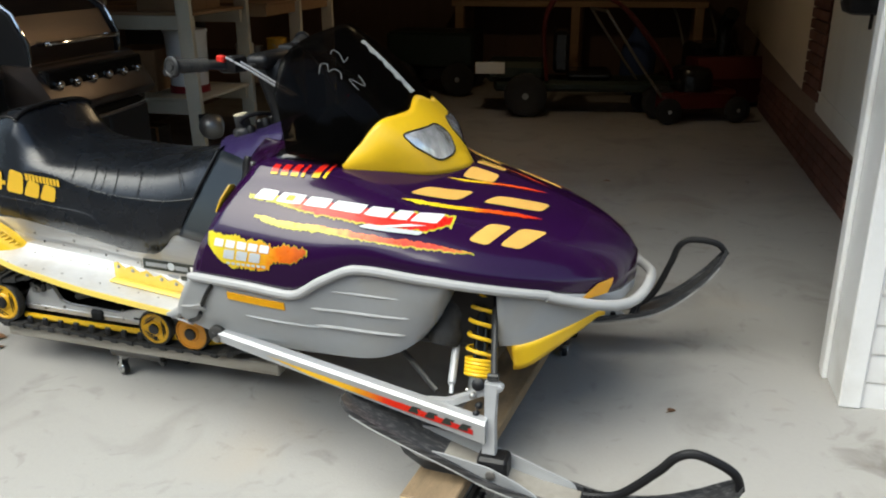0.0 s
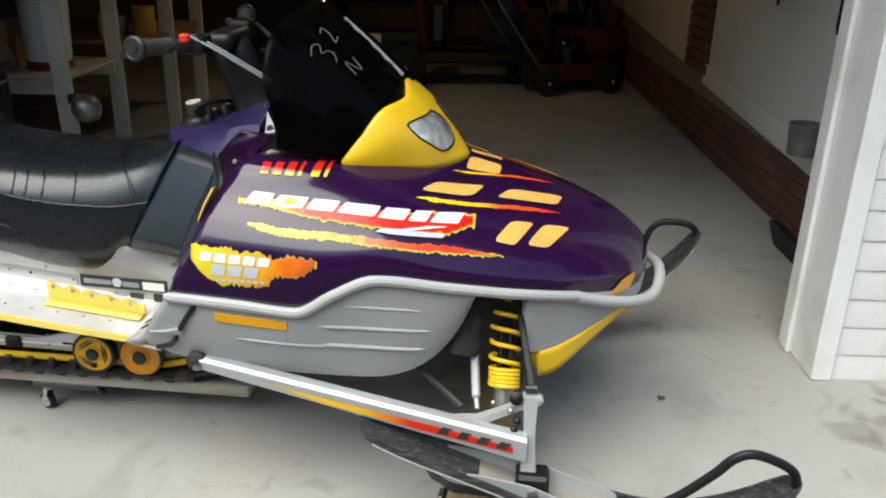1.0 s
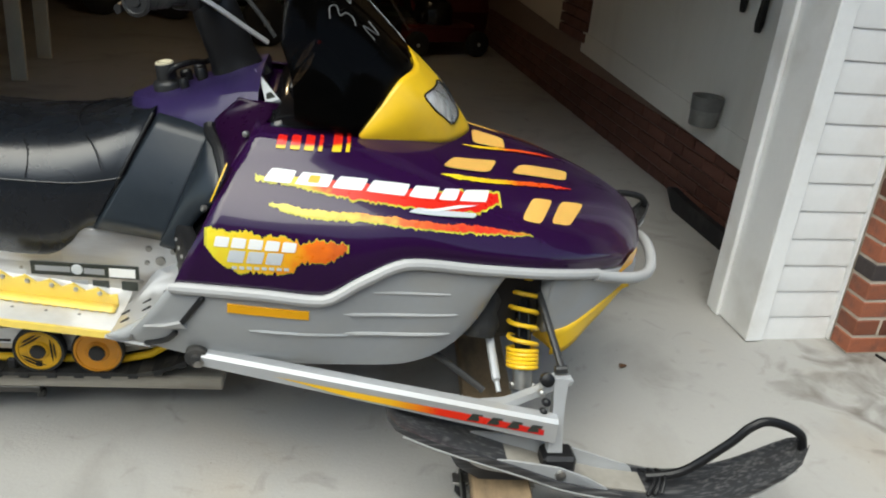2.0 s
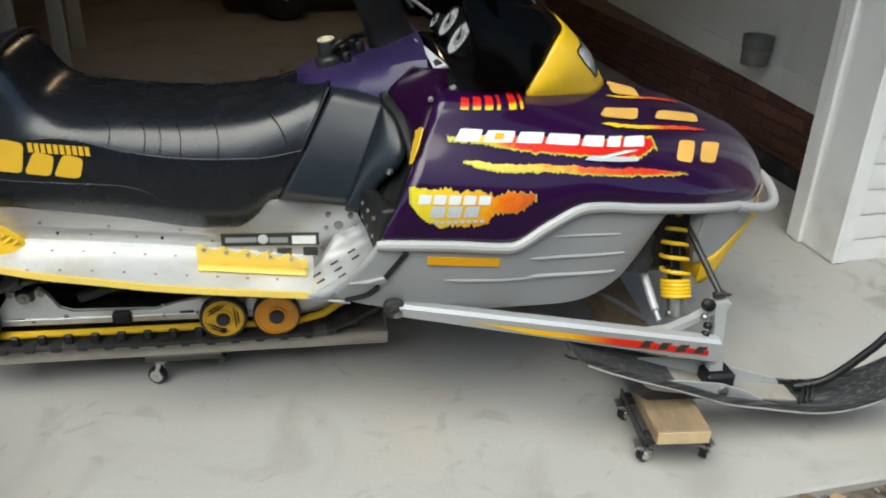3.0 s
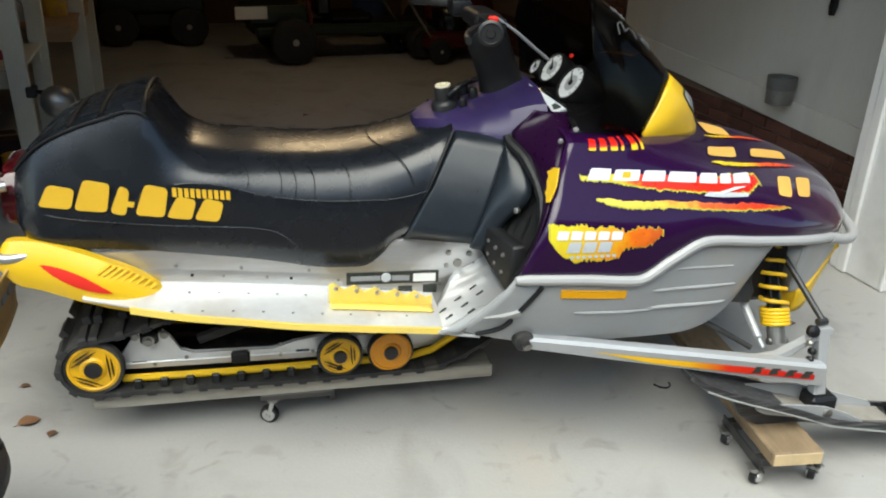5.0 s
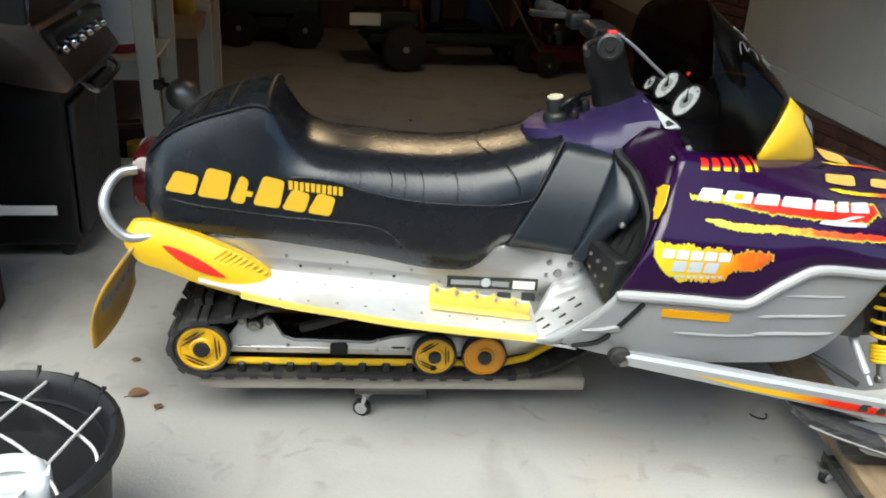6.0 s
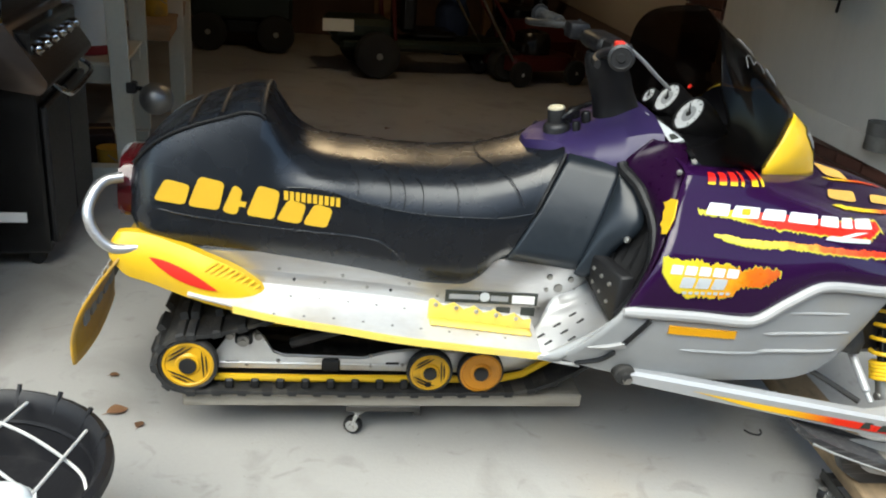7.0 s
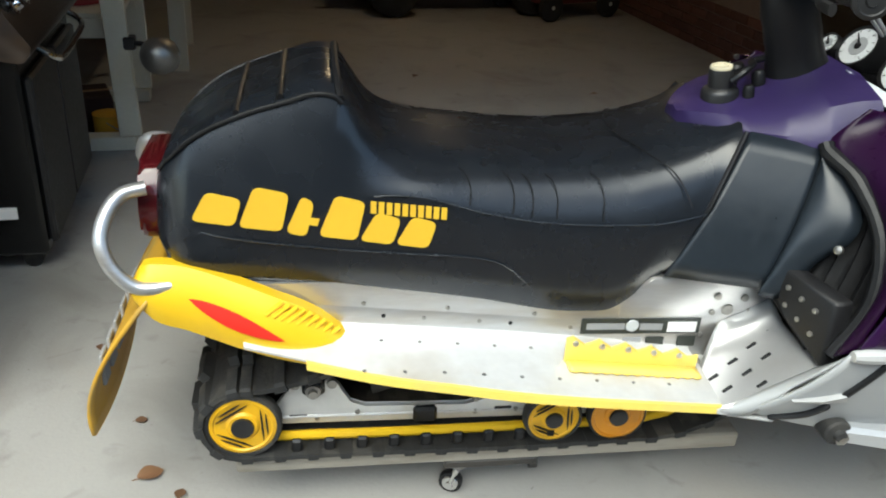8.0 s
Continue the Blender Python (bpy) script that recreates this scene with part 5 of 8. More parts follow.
tube(bm, bend([(0.800, -0.219, 0.705), (0.785, -0.196, 0.738), (0.765, -0.172, 0.762), (0.735, -0.12, 0.774), (0.715, -0.06, 0.776), (0.708, 0.0, 0.778), (0.715, 0.06, 0.776), (0.735, 0.12, 0.774), (0.765, 0.172, 0.762), (0.785, 0.196, 0.738), (0.800, 0.219, 0.705)], 5), 0.0014, 6)
part("cross_seam", bm, BLACK_PLASTIC, seat)
# rear storage lid over the hump, and straps
bm = BM()
for xa in (0.02, 0.09):
    tube(bm, bend([(xa, -0.16, spline(SEAT_MID, xa)[0] - 0.006), (xa, -0.08, spline(SEAT_MID, xa)[0] + 0.002), (xa, 0.08, spline(SEAT_MID, xa)[0] + 0.002), (xa, 0.16, spline(SEAT_MID, xa)[0] - 0.009)], 4), 0.0055, 8)
part("hump_strap", bm, BLACK_PLASTIC, seat)


def seat_patch(name, outline, mat, lift=0.0015, side=-1):
    """A flat print on the seat's flank."""
    bm = BM()
    vs = [bm.verts.new((x, side * (spline(SEAT_WIDE, x)[0] + lift), z)) for x, z in outline]
    back = [bm.verts.new((v.co.x, v.co.y - side * 0.001, v.co.z)) for v in vs]
    bm.faces.new(vs)
    bm.faces.new(back[::-1])
    for i in range(len(vs)):
        j = (i + 1) % len(vs)
        bm.faces.new([vs[i], vs[j], back[j], back[i]])
    return part(name, bm, mat, seat)


# yellow name bars on the flank: seven slanted blocks, a dash, and a small line of bars above
for side in (-1, 1):
    for x0, wide, tall in ((-0.058, 0.070, 0.052), (0.018, 0.070, 0.072), (0.094, 0.034, 0.066), (0.148, 0.064, 0.074), (0.216, 0.056, 0.052), (0.277, 0.056, 0.052)):
        z0 = 0.684 - 0.128 * (x0 + 0.054)
        seat_patch("name_bar", rounded([(x0, z0), (x0 + wide, z0 - 0.008), (x0 + wide + 0.014, z0 + tall - 0.012), (x0 + 0.028, z0 + tall)], 0.012), YELLOW_STICKER, 0.0025, side)
    seat_patch("name_dash", [(0.1320, 0.679), (0.1465, 0.677), (0.1505, 0.690), (0.1360, 0.692)], YELLOW_STICKER, 0.0025, side)
    for k in range(10):
        x0 = 0.234 + 0.0132 * k
        z0 = 0.700 - 0.10 * (x0 - 0.234)
        seat_patch("maker_bar", [(x0, z0), (x0 + 0.0095, z0 - 0.001), (x0 + 0.0095, z0 + 0.021), (x0, z0 + 0.022)], YELLOW_STICKER, 0.0025, side)

# ---- tail: lamp, bar, yellow flanks, flap ----
bm = BM()
slab(bm, rounded([(-0.115, 0.604), (0.115, 0.604), (0.118, 0.672), (0.085, 0.736), (-0.085, 0.736), (-0.118, 0.672)], 0.02), "x", -0.158, -0.115, 0.012)
part("tail_lamp", bm, RED_LENS, sled, "dark red tail lamp", smooth=40)
for side in (-1, 1):
    bm = BM()
    tube(bm, bend([(-0.095, side * 0.212, 0.566), (-0.150, side * 0.216, 0.564), (-0.188, side * 0.212, 0.596), (-0.206, side * 0.196, 0.640), (-0.198, side * 0.168, 0.678), (-0.176, side * 0.142, 0.702), (-0.140, side * 0.128, 0.708)], 5), 0.0125, 12)
    part("rear_bar", bm, ALU, sled, "bare metal rear grab bar")


def tail_wide(x):
    return spline([(-0.16, 0.194), (-0.065, 0.212), (0.02, 0.238), (0.088, 0.250), (0.15, 0.244), (0.205, 0.228)], x)[0]


TAIL_UP = [(-0.16, 0.575), (-0.143, 0.597), (-0.097, 0.601), (0.0, 0.584), (0.068, 0.562), (0.124, 0.536), (0.165, 0.505), (0.205, 0.467)]
TAIL_DOWN = [(-0.16, 0.538), (-0.132, 0.504), (-0.076, 0.487), (-0.01, 0.470), (0.08, 0.449), (0.165, 0.428), (0.19, 0.440), (0.205, 0.458)]
for side in (-1, 1):
    bm = BM()
    rings = []
    for x in steps(-0.16, 0.205, 26):
        up, dn = spline(TAIL_UP, x)[0], spline(TAIL_DOWN, x)[0]
        w = tail_wide(x)
        ring = []
        for v in steps(0, 1, 6):
            ring.append((x, side * (w + 0.016 * math.sin(math.pi * v) + 0.02 * v), up + (dn - up) * v))
        ring += [(x, side * (w - 0.03), dn + 0.004), (x, side * (w - 0.03), up - 0.002)]
        rings.append(ring)
    loft(bm, rings, True, True)
    flank = part("tail_flank", bm, YELLOW, sled, "ribbed yellow tail corner with a red mark", smooth=40)
    for k in range(9):
        t = k / 8
        x = 0.075 + 0.095 * t
        z = spline(TAIL_UP, x)[0] - 0.012
        w = tail_wide(x)
        bm = BM()
        tube(bm, [(x - 0.016, side * (w + 0.016), z - 0.012), (x + 0.012, side * (w + 0.006), z + 0.006)], 0.004, 6)
        part("rib", bm, YELLOW, flank)
    bm = BM()
    rows = []
    for t in steps(0, 1, 16):
        x = -0.068 + 0.158 * t
        mid = 0.553 - 0.062 * t
        half = math.sin(math.pi * t) ** 0.8
        row = []
        for k in steps(-1, 1, 6):
            z = mid + (0.015 if k > 0 else 0.022 * (1 - 0.4 * t)) * k * half
            up, dn = spline(TAIL_UP, x)[0], spline(TAIL_DOWN, x)[0]
            v = (up - z) / (up - dn)
            row.append((x, side * (tail_wide(x) + 0.016 * math.sin(math.pi * v) + 0.02 * v + 0.0022), z))
        rows.append(row)
    loft(bm, rows, closed=False, caps=False)
    part("red_mark", bm, RED_KNOB, flank, "red pointed reflector")
bm = BM()
rows = []
for t in steps(0, 1, 12):
    x = -0.135 - 0.105 * math.sin(t * 1.9) - 0.03 * t
    z = 0.545 - 0.300 * t
    rows.append([(x + 0.02 * math.cos(w * 3) - 0.02, w * (1 - 0.12 * t * t), z - 0.02 * (1 - (w / 0.23) ** 2) * t) for w in steps(-0.225, 0.225, 14)])
loft(bm, rows, closed=False, caps=False)
flap = part("snow_flap", bm, YELLOW_GRIME, sled, "dirty yellow rubber snow flap", smooth=60)
mod = flap.modifiers.new("thickness", "SOLIDIFY")
mod.thickness = 0.007
for k in range(6):
    bm = BM()
    y = -0.15 + 0.06 * k
    box(bm, (-0.245, y - 0.02, 0.335), (-0.238, y + 0.02, 0.40), 0.002)
    part("flap_print_bar", bm, GREY_STICKER, flap)

# ---- tunnel and running boards ----
BOARD = [(-0.02, 0.500), (0.155, 0.484), (0.29, 0.472), (0.56, 0.445), (0.83, 0.410), (0.90, 0.402)]
BOARD_OUT = [(0.01, 0.479), (0.14, 0.463), (0.25, 0.457), (0.37, 0.450), (0.50, 0.434), (0.84, 0.402)]
BOARD_EDGE = [(0.01, 0.270), (0.14, 0.302), (0.25, 0.338), (0.37, 0.362), (0.50, 0.374), (0.84, 0.386)]
bm = BM()
rings = []
for x in steps(-0.06, 1.0, 24):
    b = spline(BOARD, x)[0]
    top = max(b + 0.02, min(spline(SEAT_LOW, x)[0] + 0.02, 0.565) if x < 0.72 else 0.563)
    rings.append([(x, -0.212, b), (x, -0.212, top), (x, 0.212, top), (x, 0.212, b), (x, 0.206, b), (x, 0.206, top - 0.006), (x, -0.206, top - 0.006), (x, -0.206, b)])
loft(bm, rings, True, True)
tunnel = part("tunnel", bm, ALU, sled, "bare aluminium tunnel")
for side in (-1, 1):
    bm = BM()
    rings = []
    for x in steps(0.02, 0.85, 28):
        o, out = spline(BOARD_OUT, x)[0], spline(BOARD_EDGE, x)[0]
        b = max(spline(BOARD, x)[0], o - 0.02)
        rings.append([(x, side * 0.210, b + 0.004), (x, side * 0.225, b), (x, side * out, o), (x, side * out, o - 0.004), (x, side * 0.21, b - 0.004)])
    loft(bm, rings, True, True)
    board = part("running_board", bm, ALU_WORN, sled, "worn bright aluminium running board")
    bm = BM()
    path = [(x, side * (spline(BOARD_EDGE, x)[0] + 0.002), spline(BOARD_OUT, x)[0] - 0.006) for x in steps(0.125, 0.852, 30)]
    rings = [[(x, y - 0.005 * side, z + 0.006), (x, y + 0.005 * side, z + 0.006), (x, y + 0.006 * side, z - 0.009), (x, y - 0.004 * side, z - 0.009)] for x, y, z in path]
    loft(bm, rings, True, True)
    part("edge_trim", bm, YELLOW_FADED, board, "yellow edge trim")
    # long stiffener seam and rivets on the tunnel side
    bm = BM()
    rings = [[(x, side * 0.2120, z + 0.016), (x, side * 0.2145, z + 0.006), (x, side * 0.2145, z - 0.006), (x, side * 0.2120, z - 0.016)] for x, z in ((x, spline(BOARD, x)[0] + 0.02) for x in steps(0.02, 0.62, 16))]
    loft(bm, rings, True, True)
    part("stiffener", bm, ALU, tunnel, smooth=60)
    for k in range(11):
        x = 0.05 + 0.055 * k + 0.01 * math.sin(k * 2.7)
        bm = BM()
        lathe(bm, [(0.0045, 0.0), (0.0040, 0.002), (0.001, 0.003)], (x, side * 0.2135, spline(BOARD, x)[0] + (0.022 if k % 3 else 0.045)), (0, side, 0), 8)
        part("rivet", bm, STEEL if k % 4 else BLACK_PLASTIC, tunnel)
    for k in range(18):
        x = 0.22 + 0.034 * k
        bm = BM()
        lathe(bm, [(0.0038, 0.0), (0.003, 0.0015), (0.001, 0.0022)], (x, side * (0.255 if k % 2 else 0.335), (spline(BOARD, x)[0] * 0.8 + spline(BOARD_OUT, x)[0] * 0.2 if k % 2 else spline(BOARD, x)[0] * 0.3 + spline(BOARD_OUT, x)[0] * 0.7)), (0, 0, 1), 6)
        part("board_stud", bm, STEEL, board)
    # toe-hold strip with saw teeth
    bm = BM()
    teeth = [(0.580, 0.430), (0.580, 0.484)]
    for k in range(5):
        x, h = 0.580 + 0.050 * k, 0.0085 * k
        teeth += [(x + 0.012, 0.488 - h), (x + 0.036, 0.468 - h), (x + 0.046, 0.471 - h)]
    teeth += [(0.835, 0.438), (0.835, 0.400)]
    slab(bm, teeth, "y", side * 0.288, side * 0.282, 0.001)
    toe = part("toe_hold", bm, YELLOW_FADED, board, "yellow saw-toothed toe hold")
    bm = BM()
    rows = []
    for i in range(27):
        x = 0.582 + 0.0097 * i
        b = spline(BOARD, x)[0] * 0.45 + spline(BOARD_OUT, x)[0] * 0.55
        rows.append([(x, side * 0.284, b + 0.004), (x, side * (0.318 + 0.005 * (i % 2)), b + 0.003)])
    loft(bm, rows, closed=False, caps=False)
    flange = part("toe_hold_flange", bm, YELLOW_FADED, toe)
    mod = flange.modifiers.new("thickness", "SOLIDIFY")
    mod.thickness, mod.offset = 0.003, 1
    for k in range(5):
        bm = BM()
        lathe(bm, [(0.006, 0.0), (0.005, 0.003), (0.001, 0.004)], (0.597 + 0.050 * k, side * 0.288, 0.474 - 0.0085 * k), (0, side, 0), 10)
        part("toe_rivet", bm, ALU, toe)
    # warning stickers on the tunnel
    bm = BM()
    slab(bm, [(0.630, 0.446), (0.630, 0.479), (0.866, 0.473), (0.866, 0.440)], "y", side * 0.2135, side * 0.2155)
    warn = part("warning_sticker", bm, DARK_STICKER, tunnel, "dark warning sticker with unreadable print")
    for x0, x1, z0, z1, mat in ((0.80, 0.858, 0.446, 0.468, WHITE_STICKER), (0.640, 0.715, 0.456, 0.469, GREY_STICKER), (0.745, 0.79, 0.452, 0.466, GREY_STICKER)):
        bm = BM()
        slab(bm, [(x0, z0), (x0, z1), (x1, z1 - 0.002), (x1, z0 - 0.002)], "y", side * 0.2158, side * 0.2170)
        part("print_bar", bm, mat, warn)
    bm = BM()
    lathe(bm, [(0.013, 0), (0.012, 0.001), (0.002, 0.001)], (0.730, side * 0.2156, 0.461), (0, side, 0), 16)
    part("round_mark", bm, SILVER_STICKER, warn)
    for x0 in (0.716, 0.762, 0.826):
        bm = BM()
        slab(bm, [(x0, 0.412), (x0, 0.434), (x0 + 0.036, 0.433), (x0 + 0.036, 0.411)], "y", side * 0.2135, side * 0.2155)
        part("small_sticker", bm, GREY_STICKER if x0 < 0.75 else DARK_STICKER, tunnel)

# ---- foot wells, knee panels ----
# how far the rounded lobe of the knee panel reaches, by height along its crease
LOBE = [(0.0, 0.10), (0.2, 0.20), (0.36, 0.26), (0.5, 0.36), (0.62, 0.47), (0.74, 0.52), (0.86, 0.40), (0.95, 0.17), (1.0, 0.02)]
for side in (-1, 1):
    # sloping foot rest at the front of the board
    def rest(x, y):
        return (x, side * y, 0.396 + 0.46 * (x - 0.832) + 0.20 * max(0.0, x - 0.955))
    bm = BM()
    rows = []
    for x in steps(0.832, 1.004, 14):
        k = (x - 0.832) / 0.172
        inner = 0.214 + 0.088 * max(0.0, 1 - k / 0.42) ** 1.3
        outer = 0.394 + 0.050 * k
        row = []
        for v in steps(0, 1, 9):
            y = inner + (outer - inner) * v
            p = rest(x, y)
            row.append((p[0], p[1], p[2] + 0.034 * max(0.0, (0.275 - y) / 0.06) ** 2))
        rows.append(row)
    loft(bm, rows, closed=False, caps=False)
    riser = part("foot_rest", bm, POLISHED, sled, "scuffed aluminium foot rest with drain slots", smooth=40)
    mod = riser.modifiers.new("thickness", "SOLIDIFY")
    mod.thickness, mod.offset = 0.003, 0
    for x, y in ((0.857 + 0.0425 * i + 0.0075 * j, 0.317 - 0.0405 * i + 0.0405 * j + 0.0205 * i) for i, j in ((0, 0), (0, 1), (1, 0), (1, 1), (1, 2), (2, 0), (2, 1), (3, 0))):
        bm = BM()
        p = rest(x, y)
        box(bm, (-0.0105, -0.0034, -0.002), (0.0105, 0.0034, 0.002), 0.001, Matrix.Translation((p[0], p[1], p[2] + 0.002)) @ pose(0, 0, 0, 0, -30, -14 * side))
        part("drain_slot", bm, BLACK_PLASTIC, riser)
    # bare side plate under the seat front
    bm = BM()
    slab(bm, rounded([(0.70, 0.512), (0.760, 0.562), (0.935, 0.560), (1.000, 0.50), (1.000, 0.36), (0.83, 0.36), (0.70, 0.43)], 0.012), "y", side * 0.2128, side * 0.2105, 0.0008)
    plate = part("side_plate", bm, ALU, sled, "bolted aluminium side plate")
    for i, (x, z, r) in enumerate(((0.89, 0.52, 0.008), (0.915, 0.49, 0.012), (0.945, 0.515, 0.008), (0.905, 0.455, 0.007), (0.94, 0.46, 0.010), (0.96, 0.485, 0.007), (0.885, 0.485, 0.006), (0.87, 0.435, 0.006))):
        bm = BM()
        lathe(bm, [(r, 0.0), (r * 0.9, 0.004), (r * 0.2, 0.005)], (x, side * 0.2128, z), (0, side, 0), 10)
        part("bolt", bm, STEEL, plate)
    # black knee panel between seat and hood
    bm = BM()
    rows = []
    for t in steps(0, 1, 12):
        low = Vector((0.772 + 0.165 * t, side * (0.216 + 0.055 * t), 0.566 + 0.0 * t))
        up = Vector((0.912 + 0.122 * t, side * (0.158 + 0.045 * t), 0.826 - 0.016 * t))
        rows.append([tuple(low + (up - low) * v + Vector((0, side * 0.014 * math.sin(math.pi * v), 0))) for v in steps(0, 1, 8)])
    loft(bm, rows, closed=False, caps=False)
    knee = part("knee_panel", bm, KNEE, sled, "grey-black plastic knee panel", smooth=60)
    mod = knee.modifiers.new("thickness", "SOLIDIFY")
    mod.thickness = 0.006
    # rounded lobe past the crease
    bm = BM()
    rows = []
    for v in steps(0, 1, 18):
        a = Vector((0.937 + 0.097 * v, side * (0.271 - 0.068 * v), 0.566 + 0.244 * v))
        b = Vector((1.015 + 0.094 * v, side * (0.396 - 0.030 * v), 0.442 + 0.301 * v))
        reach = spline(LOBE, v)[0]
        rows.append([tuple(a + (b - a) * reach * k + Vector((-0.004 + 0.020 * k ** 4 - 0.010 * math.sin(math.pi * k), side * (0.002 + 0.014 * math.sin(math.pi * v)), 0))) for k in steps(0, 1, 7)])
    loft(bm, rows, closed=False, caps=False)
    lobe = part("knee_lobe", bm, KNEE, knee, smooth=60)
    mod = lobe.modifiers.new("thickness", "SOLIDIFY")
    mod.thickness = 0.005
    # black ribbed deflector in the hollow behind it
    bm = BM()
    rows = []
    for t in steps(0, 1, 24):
        low = Vector((0.955 + 0.075 * t, side * (0.268 + 0.12 * t), 0.556 - 0.12 * t))
        up = Vector((1.055 + 0.075 * t, side * (0.198 + 0.16 * t), 0.808 - 0.065 * t))
        rib = 0.007 * math.sin(t * 40)
        rows.append([tuple(low + (up - low) * v + Vector((0.028 * math.sin(math.pi * v) + rib * math.sin(math.pi * v), 0, 0))) for v in steps(0, 1, 10)])
    loft(bm, rows, closed=False, caps=False)
    inner = part("foot_deflector", bm, BLACK_ROUGH, sled, "black ribbed foot deflector", smooth=60)
    mod = inner.modifiers.new("thickness", "SOLIDIFY")
    mod.thickness = 0.006
    bm = BM()
    lathe(bm, [(0.008, -0.004), (0.0075, 0.004), (0.002, 0.006)], (1.030, side * 0.318, 0.668), (-1, side * 0.6, 0.3), 10)
    part("screw", bm, STEEL, inner)
    # black toe bar across the foot well, studded
    corners = [Vector((0.948, side * 0.245, 0.620)), Vector((0.958, side * 0.245, 0.552)), Vector((0.994, side * 0.408, 0.480)), Vector((1.006, side * 0.385, 0.600))]
    bm = BM()
    front = [bm.verts.new(p) for p in corners]
    back = [bm.verts.new(p + Vector((0.035, 0, 0.004))) for p in corners]
    faces = [bm.faces.new(front), bm.faces.new(back[::-1])]
    for i in range(4):
        faces.append(bm.faces.new([front[i], front[i - 1], back[i - 1], back[i]]))
    bmesh.ops.bevel(bm, geom=list({e for f in faces for e in f.edges}), offset=0.007, segments=2, affect="EDGES", profile=0.5)
    grip = part("toe_bar", bm, BLACK_PLASTIC, sled, "black studded toe bar")
    for i in range(4):
        for j in range(2):
            a = corners[0] + (corners[3] - corners[0]) * (0.18 + 0.2 * i)
            b = corners[1] + (corners[2] - corners[1]) * (0.18 + 0.2 * i)
            p = a + (b - a) * (0.3 + 0.38 * j)
            bm = BM()
            lathe(bm, [(0.006, -0.002), (0.005, 0.004), (0.001, 0.005)], tuple(p - Vector((0.001, 0, 0))), (-1, side * 0.25, 0.15), 8)
            part("stud", bm, STEEL, grip)

# ---- track and rear suspension ----
loop_pts = []
for a in steps(100, 270, 14):
    loop_pts.append((0.084 * math.cos(radians(a)), 0.240 + 0.084 * math.sin(radians(a))))
loop_pts += [(x, 0.156 + 0.002 * math.sin(x * 9)) for x in steps(0.06, 0.84, 20)]
loop_pts += [(0.90, 0.170), (0.96, 0.196), (1.02, 0.232), (1.08, 0.272), (1.14, 0.315)]
for a in steps(-40, 100, 8):
    loop_pts.append((1.12 + 0.085 * math.cos(radians(a)), 0.385 + 0.085 * math.sin(radians(a))))
loop_pts += [(x, 0.455 - (1.10 - x) * 0.085) for x in steps(1.05, 0.30, 12)] + [(0.20, 0.372), (0.12, 0.345), (0.05, 0.328)]


def along_loop(pts, step):
    """Points at even steps along a closed line, each with its direction."""
    out, carry = [], 0.0
    n = len(pts)
    for i in range(n):
        a, b = Vector((pts[i][0], 0, pts[i][1])), Vector((pts[(i + 1) % n][0], 0, pts[(i + 1) % n][1]))
        d = (b - a).length
        s = carry
        while s < d:
            out.append((a + (b - a) * (s / d), (b - a).normalized()))
            s += step
        carry = s - d
    return out


bm = BM()
ring_pts = along_loop(loop_pts, 0.03)
rows = []
for p, d in ring_pts:
    out = Vector((d.z, 0, -d.x))
    rows.append([p + out * 0.0 + Vector((0, -0.19, 0)), p + out * 0.0 + Vector((0, 0.19, 0)), p - out * 0.010 + Vector((0, 0.19, 0)), p - out * 0.010 + Vector((0, -0.19, 0))])
rows.append(rows[0])
loft(bm, rows, True, False)
bmesh.ops.remove_doubles(bm, verts=bm.verts[:], dist=0.0005)
track = part("track", bm, RUBBER, sled, "worn black rubber drive track with lugs", smooth=30)
lug = None
for i, (p, d) in enumerate(along_loop(loop_pts, 0.0635)):
    m = Matrix(((d.x, 0, d.z, p.x), (0, 1, 0, 0), (d.z, 0, -d.x, p.z), (0, 0, 0, 1)))
    if lug is None:
        bm = BM()
        prof = [(-0.194, 0.002), (-0.188, 0.007), (-0.125, 0.012), (-0.118, 0.004), (-0.106, 0.004), (-0.10, 0.021), (-0.03, 0.022), (-0.02, 0.004), (0.02, 0.004), (0.03, 0.022), (0.10, 0.021), (0.106, 0.004), (0.118, 0.004), (0.125, 0.012), (0.188, 0.007), (0.194, 0.002)]
        loft(bm, [[(-0.013, y, -0.012), (-0.010, y, h), (0.010, y, h), (0.013, y, -0.012)] for y, h in prof], True, True)
        lug = part("lug", bm, RUBBER, track)
        lug.matrix_basis = m
    else:
        c = lug.copy()
        scene.collection.objects.link(c)
        c.matrix_basis = m
# dark guide clips that show over the slide
bm = BM()
box(bm, (-0.011, -0.006, -0.012), (0.011, 0.006, 0.016), 0.004)
clip = part("guide_clip", bm, BLACK_PLASTIC, track)
clip.matrix_basis = Matrix.Translation((0.10, -0.176, 0.180))
for k in range(1, 9):
    for side in (-1, 1):
        c = clip.copy()
        scene.collection.objects.link(c)
        c.matrix_basis = Matrix.Translation((0.10 + 0.064 * k - (0.064 if side > 0 else 0), side * 0.176, 0.180))


